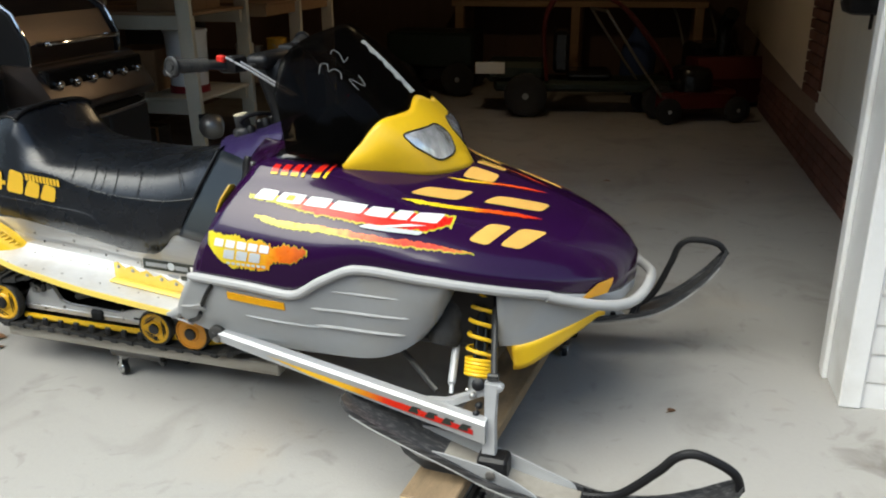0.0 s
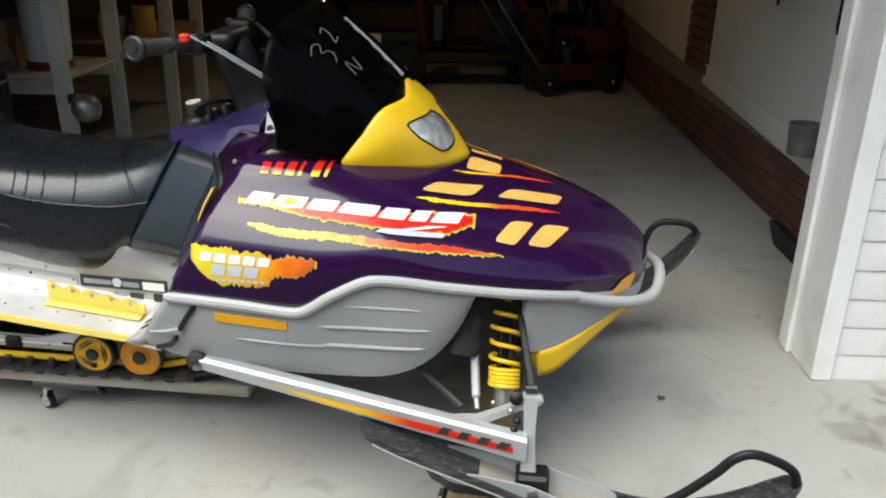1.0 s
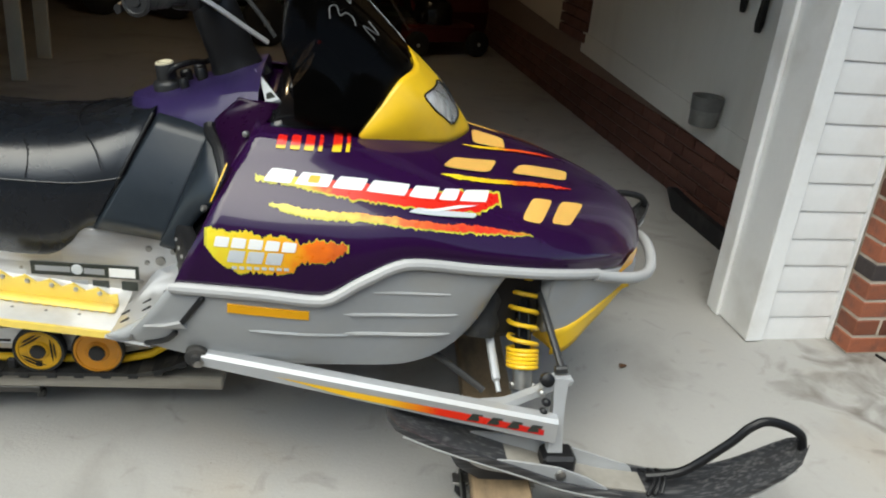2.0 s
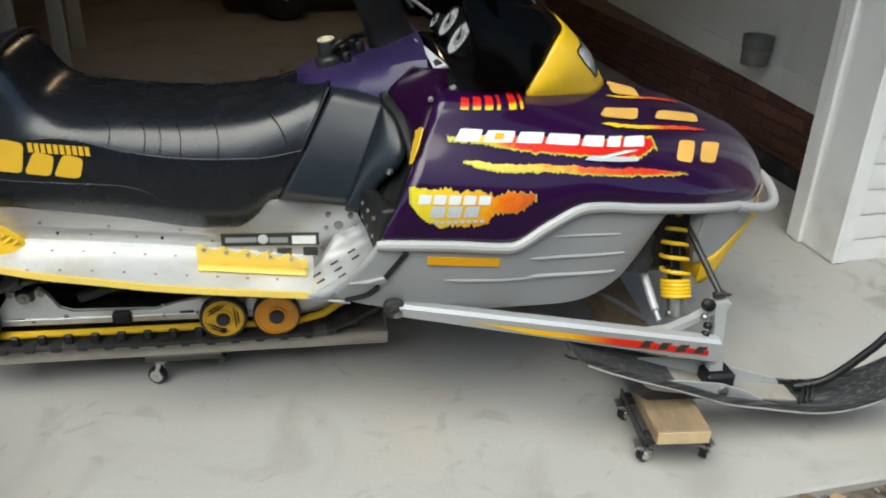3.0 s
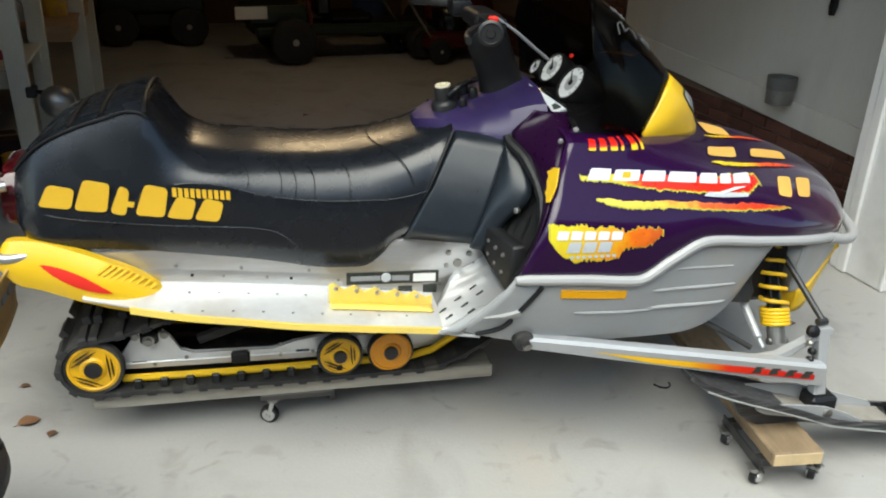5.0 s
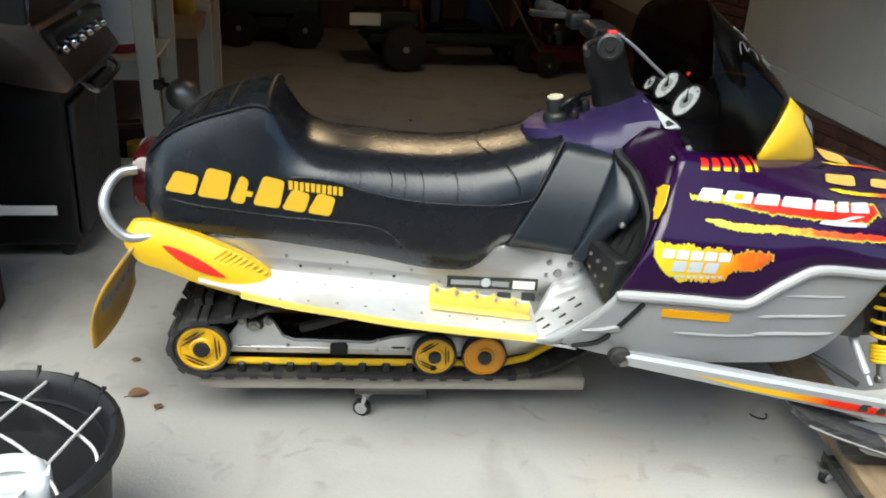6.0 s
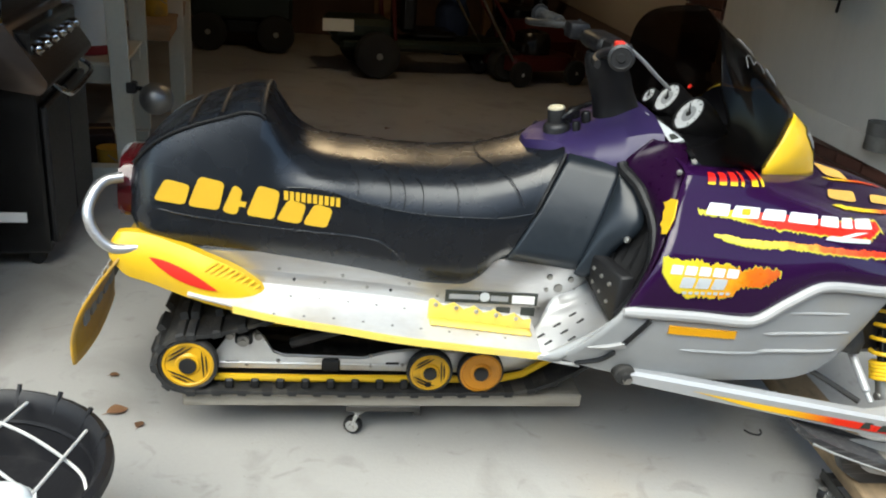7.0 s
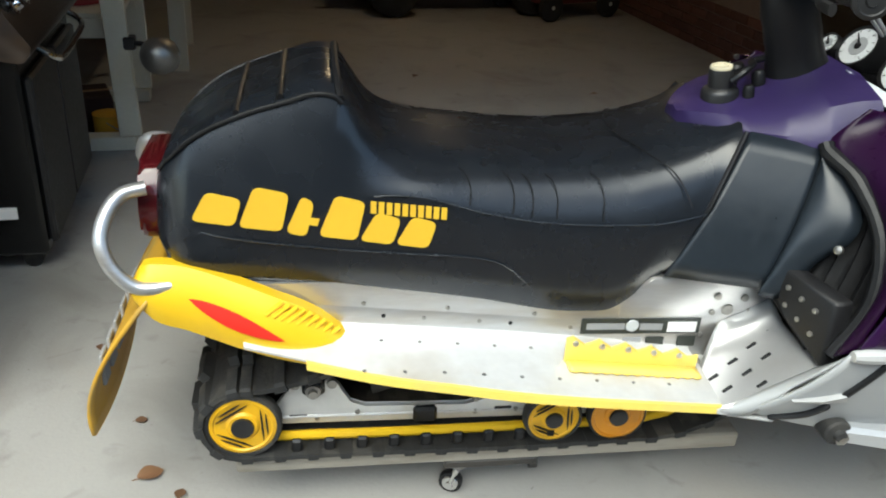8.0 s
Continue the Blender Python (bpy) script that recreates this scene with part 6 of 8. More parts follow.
def idler(x, z, y, r_rubber, r_disc, mat, slots, label):
    """A bogie wheel: rubber ring, coloured disc with slots, dark hub."""
    s = 1 if y > 0 else -1
    bm = BM()
    lathe(bm, [(r_disc * 0.9, -0.016), (r_rubber * 0.96, -0.016), (r_rubber, -0.010), (r_rubber, 0.008), (r_rubber * 0.96, 0.013), (r_disc, 0.013), (r_disc * 0.97, 0.006)], (x, y, z), (0, s, 0), 40)
    w = part("idler_wheel", bm, RUBBER, sled, label)
    bm = BM()
    lathe(bm, [(r_disc * 1.0, 0.004), (r_disc * 0.985, 0.011), (r_disc * 0.88, 0.013), (r_disc * 0.84, 0.010), (r_disc * 0.5, 0.009), (r_disc * 0.42, 0.014), (r_disc * 0.1, 0.014)], (x, y, z), (0, s, 0), 40)
    part("disc", bm, mat, w)
    bm = BM()
    lathe(bm, [(r_disc * 0.34, 0.012), (r_disc * 0.33, 0.020), (r_disc * 0.24, 0.022), (r_disc * 0.05, 0.021)], (x, y, z), (0, s, 0), 24)
    part("hub", bm, GREY_DARK, w)
    for k in range(slots):
        base = 2 * math.pi * k / slots + 0.06
        for off in (0.56, 0.70):
            bm = BM()
            c, t = Vector((math.cos(base), 0, math.sin(base))), Vector((-math.sin(base), 0, math.cos(base)))
            half = math.sqrt(max(0.02, 0.80 ** 2 - off ** 2)) * r_disc
            mid = Vector((x, y + s * 0.0115, z)) + c * off * r_disc
            tube(bm, [mid - t * half, mid - t * half * 0.5, mid + t * half * 0.5, mid + t * half], [0.0006, 0.0021, 0.0021, 0.0006], 6)
            part("slot", bm, BLACK_PLASTIC, w)


for side in (-1, 1):
    idler(0.0, 0.238, side * 0.172, 0.074, 0.0645, YELLOW_WHEEL, 3, "yellow slotted rear wheel with a rubber rim")
    idler(0.614, 0.222, side * 0.172, 0.061, 0.0535, YELLOW_WHEEL, 3, "yellow slotted wheel with a rubber rim")
    idler(0.750, 0.222, side * 0.172, 0.062, 0.0575, ORANGE_WHEEL, 0, "orange-yellow plain wheel with a thin rubber rim")
    # slide rail
    bm = BM()
    rail = [(0.055, 0.205), (0.055, 0.240), (0.085, 0.285), (0.100, 0.312), (0.118, 0.300), (0.150, 0.300), (0.165, 0.312), (0.185, 0.292), (0.205, 0.250), (0.235, 0.238), (0.44, 0.232),
            (0.50, 0.252), (0.560, 0.262), (0.80, 0.250), (0.90, 0.275), (0.955, 0.30), (0.955, 0.262), (0.88, 0.212), (0.80, 0.195)]
    slab(bm, rail, "y", side * 0.138, side * 0.124, 0.002)
    rail_ob = part("slide_rail", bm, ALU_WORN, sled, "aluminium slide rail with cut-outs", smooth=25)
    bm = BM()
    tube(bm, [(0.06, side * 0.150, 0.186), (0.30, side * 0.150, 0.183), (0.80, side * 0.150, 0.184), (0.87, side * 0.150, 0.202), (0.96, side * 0.150, 0.262), (1.0, side * 0.15, 0.30)], 0.010, 8)
    part("slider", bm, YELLOW, rail_ob, "yellow wear strip")
    bm = BM()
    tube(bm, [(0.05, side * 0.139, 0.222), (0.82, side * 0.139, 0.214)], 0.003, 6)
    part("rail_ridge", bm, ALU_WORN, rail_ob)
    for x, z in ((0.098, 0.298), (0.170, 0.298)):
        bm = BM()
        lathe(bm, [(0.011, 0.0), (0.010, 0.004), (0.002, 0.005)], (x, side * 0.138, z), (0, side, 0), 12)
        part("rail_bolt", bm, STEEL, rail_ob)
    bm = BM()
    box(bm, (0.112, side * 0.140 - 0.012, 0.278), (0.156, side * 0.140 + 0.012, 0.312), 0.006)
    block = part("axle_block", bm, BLACK_STEEL, rail_ob)
    bm = BM()
    lathe(bm, [(0.016, 0.0), (0.015, 0.008), (0.009, 0.009), (0.008, 0.004), (0.001, 0.004)], (0.133, side * 0.152, 0.294), (0, side, 0), 18)
    part("axle_bolt", bm, STEEL, block)
    bm = BM()
    box(bm, (0.332, side * 0.140 - 0.010, 0.200), (0.380, side * 0.140 + 0.010, 0.236), 0.006)
    part("stop_block", bm, BLACK_PLASTIC, rail_ob, "black rubber stop")
    for x0 in (0.085, 0.50):
        bm = BM()
        box(bm, (x0, side * 0.138 - 0.002, 0.219), (x0 + 0.036, side * 0.138 + 0.002, 0.226), 0.0015)
        part("rail_slot", bm, BLACK_PLASTIC, rail_ob)
    for x0, z0 in ((0.14, 0.216), (0.46, 0.216), (0.545, 0.218), (0.46, 0.246), (0.22, 0.228)):
        bm = BM()
        lathe(bm, [(0.006, 0.0), (0.005, 0.003), (0.001, 0.004)], (x0, side * 0.138, z0), (0, side, 0), 8)
        part("rail_rivet", bm, STEEL, rail_ob)
for x, z in ((0.0, 0.238), (0.614, 0.222), (0.750, 0.222), (0.133, 0.294)):
    bm = BM()
    tube(bm, [(x, -0.17, z), (x, 0.17, z)], 0.009, 10)
    part("axle", bm, STEEL, sled)
bm = BM()
tube(bm, [(0.25, -0.10, 0.26), (0.55, -0.10, 0.36)], 0.016, 10)
tube(bm, [(0.25, 0.10, 0.26), (0.55, 0.10, 0.36)], 0.016, 10)
tube(bm, [(0.30, 0.0, 0.24), (0.62, 0.0, 0.36)], 0.028, 12)
part("rear_swing_arm", bm, BLACK_STEEL, sled, "black rear swing arms")


# ---- front suspension and skis ----
for side in (-1, 1):
    # trailing arm
    bm = BM()
    rings = []
    for t in steps(0, 1, 12):
        x = 1.04 + 0.775 * t
        y = 0.440 + 0.075 * t
        zt = 0.396 - 0.104 * t
        tall = 0.034 + 0.030 * t
        rings.append([(x, side * (y + 0.018), zt - tall + 0.004), (x, side * (y + 0.020), zt - 0.008), (x, side * (y + 0.012), zt), (x, side * (y - 0.012), zt), (x, side * (y - 0.018), zt - 0.01), (x, side * (y - 0.014), zt - tall)])
    loft(bm, rings, True, True)
    arm = part("trailing_arm", bm, SILVER_PAINT, sled, "silver trailing arm with a yellow to red sticker", smooth=30)
    bm = BM()
    lathe(bm, [(0.023, -0.03), (0.025, -0.025), (0.025, 0.012), (0.022, 0.016), (0.012, 0.018), (0.010, 0.026), (0.002, 0.027)], (1.030, side * 0.44, 0.382), (0, side, 0), 20)
    pivot = part("arm_pivot", bm, RUBBER, arm, "dark rubber pivot bush")
    bm = BM()
    lathe(bm, [(0.013, 0.012), (0.013, 0.024), (0.006, 0.027)], (1.034, side * 0.44, 0.376), (0, side, 0), 6)
    part("pivot_nut", bm, STEEL, pivot)
    bm = BM()
    rows = []
    for t in steps(0.20, 0.965, 22):
        y, zt, tall = 0.440 + 0.075 * t + 0.0215, 0.394 - 0.104 * t - 0.012, 0.016 + 0.026 * t
        grow = min(1, (t - 0.19) / 0.2)
        if t < 0.70:
            rows.append([(1.04 + 0.772 * t, side * y, zt - 0.006 - 0.002 * grow), (1.04 + 0.772 * t, side * (y - 0.0005), zt - 0.006 - tall * 0.62 * grow)])
        else:
            k = (t - 0.70) / 0.265
            rows.append([(1.04 + 0.772 * t, side * y, zt - 0.007 - 0.006 * k), (1.04 + 0.772 * t, side * (y - 0.0005), zt - 0.006 - tall * 0.62 + 0.004 * k)])
    loft(bm, rows, closed=False, caps=False)
    part("arm_sticker", bm, ARM_PRINT, arm, "yellow to red fade sticker")
    for k in range(4):
        bm = BM()
        t = 0.74 + 0.058 * k
        x, y, z = 1.04 + 0.772 * t, 0.440 + 0.075 * t + 0.023, 0.394 - 0.104 * t - 0.018
        slab(bm, [(x, z - 0.017), (x + 0.012, z), (x + 0.036, z - 0.004), (x + 0.026, z - 0.020)], "y", side * y, side * (y + 0.001))
        part("sticker_bar", bm, DARK_STICKER, arm)
    # ski leg with its steering arm
    bm = BM()
    rings = []
    for t in steps(0, 1, 8):
        p = Vector((1.818 + 0.004 * t, side * (0.478 + 0.032 * t), 0.375 - 0.175 * t))
        w = 0.017 - 0.004 * math.sin(math.pi * t)
        rings.append([p + Vector((a * w, b * 0.014, 0)) for a, b in ((-1, -1), (1, -1), (1.1, 0), (1, 1), (-1, 1), (-1.1, 0))])
    loft(bm, rings, True, True)
    leg = part("ski_leg", bm, SILVER_PAINT, sled, "silver cast ski leg", smooth=30)
    bm = BM()
    slab(bm, rounded([(1.65, 0.292), (1.72, 0.300), (1.80, 0.342), (1.850, 0.362), (1.842, 0.378), (1.80, 0.362), (1.76, 0.338), (1.70, 0.310), (1.64, 0.304)], 0.008), "y", side * 0.468, side * 0.492, 0.005)
    part("steering_arm", bm, SILVER_PAINT, leg)
    for x, y, z, r, mat in ((1.786, 0.492, 0.372, 0.016, BLACK_PLASTIC), (1.775, 0.503, 0.345, 0.008, STEEL), (1.790, 0.50, 0.318, 0.009, BLACK_PLASTIC), (1.785, 0.505, 0.298, 0.008, BLACK_PLASTIC)):
        bm = BM()
        lathe(bm, [(r, -0.01), (r, 0.004), (r * 0.5, 0.008), (0.001, 0.009)], (x, side * y, z), (0, side, 0.4), 14)
        part("leg_bolt", bm, mat, leg)
    bm = BM()
    tube(bm, [(1.832, side * 0.472, 0.388), (1.806, side * 0.472, 0.386)], 0.010, 10)
    part("tie_rod_end", bm, BLACK_STEEL, leg)
    bm = BM()
    tube(bm, [(1.820, side * 0.470, 0.392), (1.778, side * 0.30, 0.52)], 0.0085, 10)
    part("tie_rod", bm, BLACK_STEEL, sled, "black tie rod")
    bm = BM()
    tube(bm, [(1.697, side * 0.428, 0.296), (1.693, side * 0.410, 0.312), (1.692, side * 0.406, 0.316), (1.679, side * 0.318, 0.392)], [0.006, 0.006, 0.0105, 0.0105], 10)
    rod = part("radius_rod", bm, SILVER_PAINT, sled, "pale radius rod")
    bm = BM()
    lathe(bm, [(0.012, -0.004), (0.024, 0.004), (0.031, 0.03), (0.034, 0.07), (0.030, 0.11), (0.018, 0.13)], (1.679, side * 0.318, 0.390), (-0.05, side * -0.50, 0.86), 18)
    part("rod_boot", bm, BLACK_PLASTIC, rod, "black rubber boot")
    bm = BM()
    tube(bm, bend([(1.66, side * 0.43, 0.300), (1.56, side * 0.36, 0.345), (1.46, side * 0.28, 0.37)], 4), 0.008, 8)
    part("sway_rod", bm, BLACK_STEEL, sled)
    # coil-over shock
    foot, head = Vector((1.757, side * 0.398, 0.295)), Vector((1.748, side * 0.262, 0.600))
    d = head - foot
    bm = BM()
    tube(bm, [foot, foot + d * 0.13], [0.022, 0.022], 14)
    tube(bm, [foot + d * 0.10, foot + d * 0.62], 0.019, 14)
    shock = part("shock", bm, BLACK_GLOSS, sled, "black shock absorber with a yellow coil spring")
    bm = BM()
    tube(bm, [foot - d * 0.02, foot + d * 0.14], 0.024, 12)
    tube(bm, [foot + Vector((-0.028, 0, 0.0)), foot + Vector((0.028, 0, 0))], 0.010, 10)
    part("shock_clevis", bm, STEEL, shock)
    bm = BM()
    tube(bm, [foot + d * 0.6, head], 0.009, 10)
    part("shock_rod", bm, CHROME, shock)
    bm = BM()
    s, u = frame_of(d)
    turns, n = 11.5, 230
    path = []
    for k in range(n + 1):
        t = k / n
        h = 0.13 + 0.87 * (0.155 * min(1, t / 0.42) + 0.845 * max(0, (t - 0.42) / 0.58))
        a = 2 * math.pi * turns * t
        path.append(foot + d * h + (s * math.cos(a) + u * math.sin(a)) * 0.0335)
    tube(bm, path, 0.0056, 8)
    part("spring", bm, YELLOW, shock, "yellow coil spring")
    # ski
    SKI = [(1.435, 0.292, 0.030), (1.452, 0.280, 0.048), (1.50, 0.258, 0.057), (1.58, 0.228, 0.061), (1.66, 0.200, 0.062), (1.75, 0.168, 0.062), (1.83, 0.137, 0.062), (1.95, 0.110, 0.062), (2.02, 0.099, 0.062), (2.10, 0.091, 0.061), (2.20, 0.106, 0.060), (2.32, 0.160, 0.055), (2.375, 0.198, 0.046), (2.398, 0.218, 0.034), (2.410, 0.233, 0.016)]
    bm = BM()
    rings = []
    yc = 0.510

    def ski_mid(x):
        return 0.510 + 0.026 * max(0.0, min(1.0, (x - 1.95) / 0.32))

    for x in steps(1.435, 2.412, 48):
        z, w = spline(SKI, x)
        yc = ski_mid(x)
        rings.append([(x, side * yc - w, z + 0.018), (x, side * yc - w, z + 0.002), (x, side * yc - w * 0.8, z - 0.004), (x, side * yc + w * 0.8, z - 0.004), (x, side * yc + w, z + 0.002), (x, side * yc + w, z + 0.018), (x, side * yc + w * 0.88, z + 0.018), (x, side * yc + w * 0.84, z + 0.007), (x, side * yc - w * 0.84, z + 0.007), (x, side * yc - w * 0.88, z + 0.018)])
    yc = 0.510
    loft(bm, rings, True, True)
    ski = part("ski", bm, SKI_GREY, sled, "scuffed dark plastic ski with a loop handle" if side < 0 else "scuffed dark plastic ski, its tip tilted up", smooth=30)
    if side > 0:
        hinge = Vector((1.835, side * yc, 0.185))
        ski.matrix_basis = Matrix.Translation(hinge) @ pose(0, 0, 0, 0, -19, 0) @ Matrix.Translation(-hinge)
    for dy in (-0.038, 0.038):
        bm = BM()
        if dy * side < 0:
            prof = [(1.640, 0.190), (1.622, 0.214), (1.645, 0.218), (1.78, 0.206), (1.88, 0.176), (1.96, 0.148), (2.03, 0.124), (2.04, 0.102), (1.92, 0.110), (1.80, 0.140), (1.70, 0.175)]
        else:
            prof = [(1.650, 0.176), (1.622, 0.192), (1.632, 0.202), (1.72, 0.196), (1.83, 0.178), (1.90, 0.150), (1.955, 0.118), (1.95, 0.104), (1.85, 0.122), (1.75, 0.155)]
        slab(bm, rounded(prof, 0.010), "y", side * yc + dy - 0.003, side * yc + dy + 0.003, 0.0015)
        saddle = part("ski_saddle", bm, SILVER_PAINT, ski, "worn grey ski saddle")
        for x0, z0, r in ((1.70, 0.197, 0.012), (2.00, 0.122, 0.010)):
            if dy * side > 0:
                continue
            bm = BM()
            lathe(bm, [(r, 0.0), (r * 0.95, 0.001), (0.001, 0.001)], (x0, side * yc + dy + math.copysign(0.0045, dy), z0), (0, dy, 0), 18)
            part("saddle_hole", bm, BLACK_PLASTIC, saddle)
        bm = BM()
        lathe(bm, [(0.013, 0.0), (0.012, 0.006), (0.002, 0.008)], (1.835, side * yc + dy + math.copysign(0.003, dy), 0.160), (0, dy, 0), 12)
        part("saddle_bolt", bm, STEEL, saddle)
    for k in (-1, 1):
        bm = BM()
        rim = [(x, side * ski_mid(x) + k * spline(SKI, x)[1] * 0.97, spline(SKI, x)[0] - 0.001) for x in steps(1.47, 2.38, 40)]
        tube(bm, rim, 0.0035, 6)
        part("ski_edge", bm, SKI_EDGE, ski, "scuffed pale ski edge")
    bm = BM()
    slab(bm, [(1.630, 0.212), (1.75, 0.178), (1.84, 0.148), (1.95, 0.121), (2.05, 0.108), (2.05, 0.098), (1.95, 0.108), (1.83, 0.136), (1.75, 0.166), (1.63, 0.205)], "y", side * yc - 0.034, side * yc + 0.034, 0.001)
    part("saddle_base", bm, DUSTY, ski, "dust-covered saddle floor")
    bm = BM()
    box(bm, (1.795, side * yc - 0.030, 0.135), (1.872, side * yc + 0.032, 0.196), 0.008)
    part("ski_rubber", bm, BLACK_PLASTIC, ski, "black rubber pivot block")
    bm = BM()
    tube(bm, bend([(2.06, side * (yc - 0.006), 0.118), (2.14, side * (yc + 0.008), 0.146), (2.225, side * 0.534, 0.238), (2.262, side * 0.538, 0.286), (2.300, side * 0.538, 0.304), (2.350, side * 0.537, 0.292), (2.394, side * 0.536, 0.266), (2.408, side * 0.536, 0.228)], 6), 0.0108, 10)
    part("ski_loop", bm, BLACK_PLASTIC, ski, "black loop handle")
    bm = BM()
    for k in range(3):
        tube(bm, bend([(2.050 + 0.016 * k, side * yc - 0.046, 0.106 + 0.003 * k), (2.075 + 0.012 * k, side * yc - 0.01, 0.124 + 0.004 * k), (2.055 + 0.022 * k, side * yc + 0.040, 0.112)], 4), 0.0042, 6)
    part("strap", bm, BLACK_PLASTIC, ski, "black strap at the saddle front")
    bm = BM()
    slab(bm, [(1.56, 0.232), (1.66, 0.199), (1.83, 0.136), (1.95, 0.108), (2.10, 0.092), (2.12, 0.086), (2.06, 0.080)] + ([(1.90, 0.088), (1.79, 0.1250), (1.655, 0.1250), (1.60, 0.160)] if side < 0 else [(1.90, 0.100), (1.79, 0.140), (1.655, 0.190), (1.60, 0.212)]), "y", side * yc - 0.016, side * yc + 0.016, 0.004)
    part("keel", bm, SKI_GREY, ski, "dark keel resting on the board")


# ---- wheeled boards under the snowmobile (in the sled's own directions) ----
SLED = pose(-2.046, 2.448, 0, 0, 0, -4.98)


def caster(parent, x, y, top, turn, wheel=0.022):
    """A swivel caster: plate, fork, wheel."""
    bm = BM()
    box(bm, (x - 0.019, y - 0.018, top - 0.004), (x + 0.019, y + 0.018, top - 0.0005), 0.001)
    lathe(bm, [(0.016, 0.0), (0.018, -0.006), (0.012, -0.012)], (x, y, top - 0.004), (0, 0, 1), 14)
    ob = part("caster", bm, STEEL, parent, "small steel swivel caster")
    c, s = math.cos(turn), math.sin(turn)
    wx, wy = x + 0.014 * c, y + 0.014 * s
    bm = BM()
    for k in (-1, 1):
        tube(bm, [(x - 0.011 * s * k, y + 0.011 * c * k, top - 0.012), (wx - 0.012 * s * k, wy + 0.012 * c * k, wheel)], [0.007, 0.005], 6)
    part("fork", bm, CHROME, ob)
    bm = BM()
    lathe(bm, [(wheel * 0.6, -0.009), (wheel * 0.95, -0.009), (wheel, -0.005), (wheel, 0.005), (wheel * 0.95, 0.009), (wheel * 0.6, 0.009)], (wx, wy, wheel), (-s, c, 0), 18)
    wheel_ob = part("wheel", bm, BLACK_PLASTIC, ob)
    bm = BM()
    for k in (-1, 1):
        lathe(bm, [(wheel * 0.72, 0.0), (wheel * 0.66, 0.003), (wheel * 0.3, 0.004), (wheel * 0.25, 0.007), (0.001, 0.007)], (wx - s * 0.0095 * k, wy + c * 0.0095 * k, wheel), (-s * k, c * k, 0), 14)
    part("hub_cap", bm, CHROME, wheel_ob, "bright metal hub cap")


front_dolly = thing("wheeled_board", "short pine board on small casters under the skis", "dolly", SLED @ Matrix.Translation((1.70, -0.60, 0)) @ pose(0, 0, 0, 0, 0, -4) @ Matrix.Translation((-1.70, 0.60, 0)), group="wheeled boards")
bm = BM()
box(bm, (1.634, -0.648, 0.0865), (1.768, 0.648, 0.1245), 0.004)
board = part("board", bm, PLANK, front_dolly, "dirty weathered pine board")
for y in (-0.6505, 0.6505):
    bm = BM()
    box(bm, (1.637, y - 0.001, 0.089), (1.765, y + 0.001, 0.122), 0.0005)
    part("sawn_end", bm, END_GRAIN, board, "pale sawn end")
for k in (-1, 1):
    for x0 in (1.617, 1.7705):
        bm = BM()
        box(bm, (x0, k * 0.525 - 0.105, 0.058), (x0 + 0.004, k * 0.525 + 0.105, 0.086), 0.001)
        box(bm, (x0, k * 0.525 - 0.105, 0.058), (x0 + 0.014, k * 0.525 + 0.105, 0.062), 0.001)
        part("dolly_rail", bm, BLACK_STEEL, front_dolly, "black steel dolly rail")
    for y0 in (k * 0.605, k * 0.45):
        bm = BM()
        box(bm, (1.622, y0 - 0.014, 0.0625), (1.770, y0 + 0.014, 0.0863), 0.002)
        part("dolly_bar", bm, BLACK_STEEL, front_dolly, "black steel cross bar")
for x in (1.620, 1.780):
    for y in (-0.606, -0.445, 0.445, 0.606):
        caster(front_dolly, x, y, 0.058, 2.5 + 3 * x + y, 0.022)

rear_dolly = thing("wheeled_board", "long greyed board on casters under the track", "dolly", SLED, group="wheeled boards")
bm = BM()
box(bm, (-0.020, -0.162, 0.104), (1.045, -0.012, 0.143), 0.004)
part("board", bm, PLANK_GREY, rear_dolly, "worn grey board")
bm = BM()
box(bm, (0.052, 0.012, 0.104), (1.035, 0.165, 0.143), 0.004)
part("board", bm, PLANK_GREY, rear_dolly, "worn grey board")
bm = BM()
box(bm, (0.40, -0.16, 0.084), (0.60, 0.16, 0.1035), 0.003)
part("cross_bar", bm, BLACK_STEEL, rear_dolly)
for x, y in ((0.435, -0.135), (0.60, 0.0), (0.435, 0.135)):
    caster(rear_dolly, x, y, 0.084, 1.9 + 2 * x, 0.026)
bm = BM()
box(bm, (0.585, -0.15, 0.064), (0.605, -0.13, 0.0835), 0.003)
part("bracket", bm, BLACK_STEEL, rear_dolly)

# ---- barbecue in the garage ----
grill = thing("barbecue", "large black and stainless gas barbecue with chrome knobs", "barbecue", pose(-0.065, 0, 0))
bm = BM()
box(bm, (-3.12, 3.40, 0.06), (-2.56, 4.18, 0.86), 0.01)
cart = part("cart", bm, ENAMEL_BLACK, grill, "black cabinet")
for y0, y1 in ((3.43, 3.785), (3.795, 4.15)):
    bm = BM()
    box(bm, (-2.56, y0, 0.09), (-2.535, y1, 0.60), 0.008)
    door = part("door", bm, GREY_DARK, cart, "dark steel door")
bm = BM()
box(bm, (-2.885, 3.394, 0.185), (-2.627, 3.399, 0.222), 0.001)
part("rating_label", bm, WHITE_STICKER, cart, "white paper label")
bm = BM()
slab(bm, rounded([(-2.78, 0.69), (-2.535, 0.650), (-2.505, 0.69), (-2.625, 0.880), (-2.78, 0.890)], 0.012), "y", 3.37, 4.20, 0.006)
panel = part("control_panel", bm, STAINLESS, grill, "brownish stainless control panel", smooth=30)
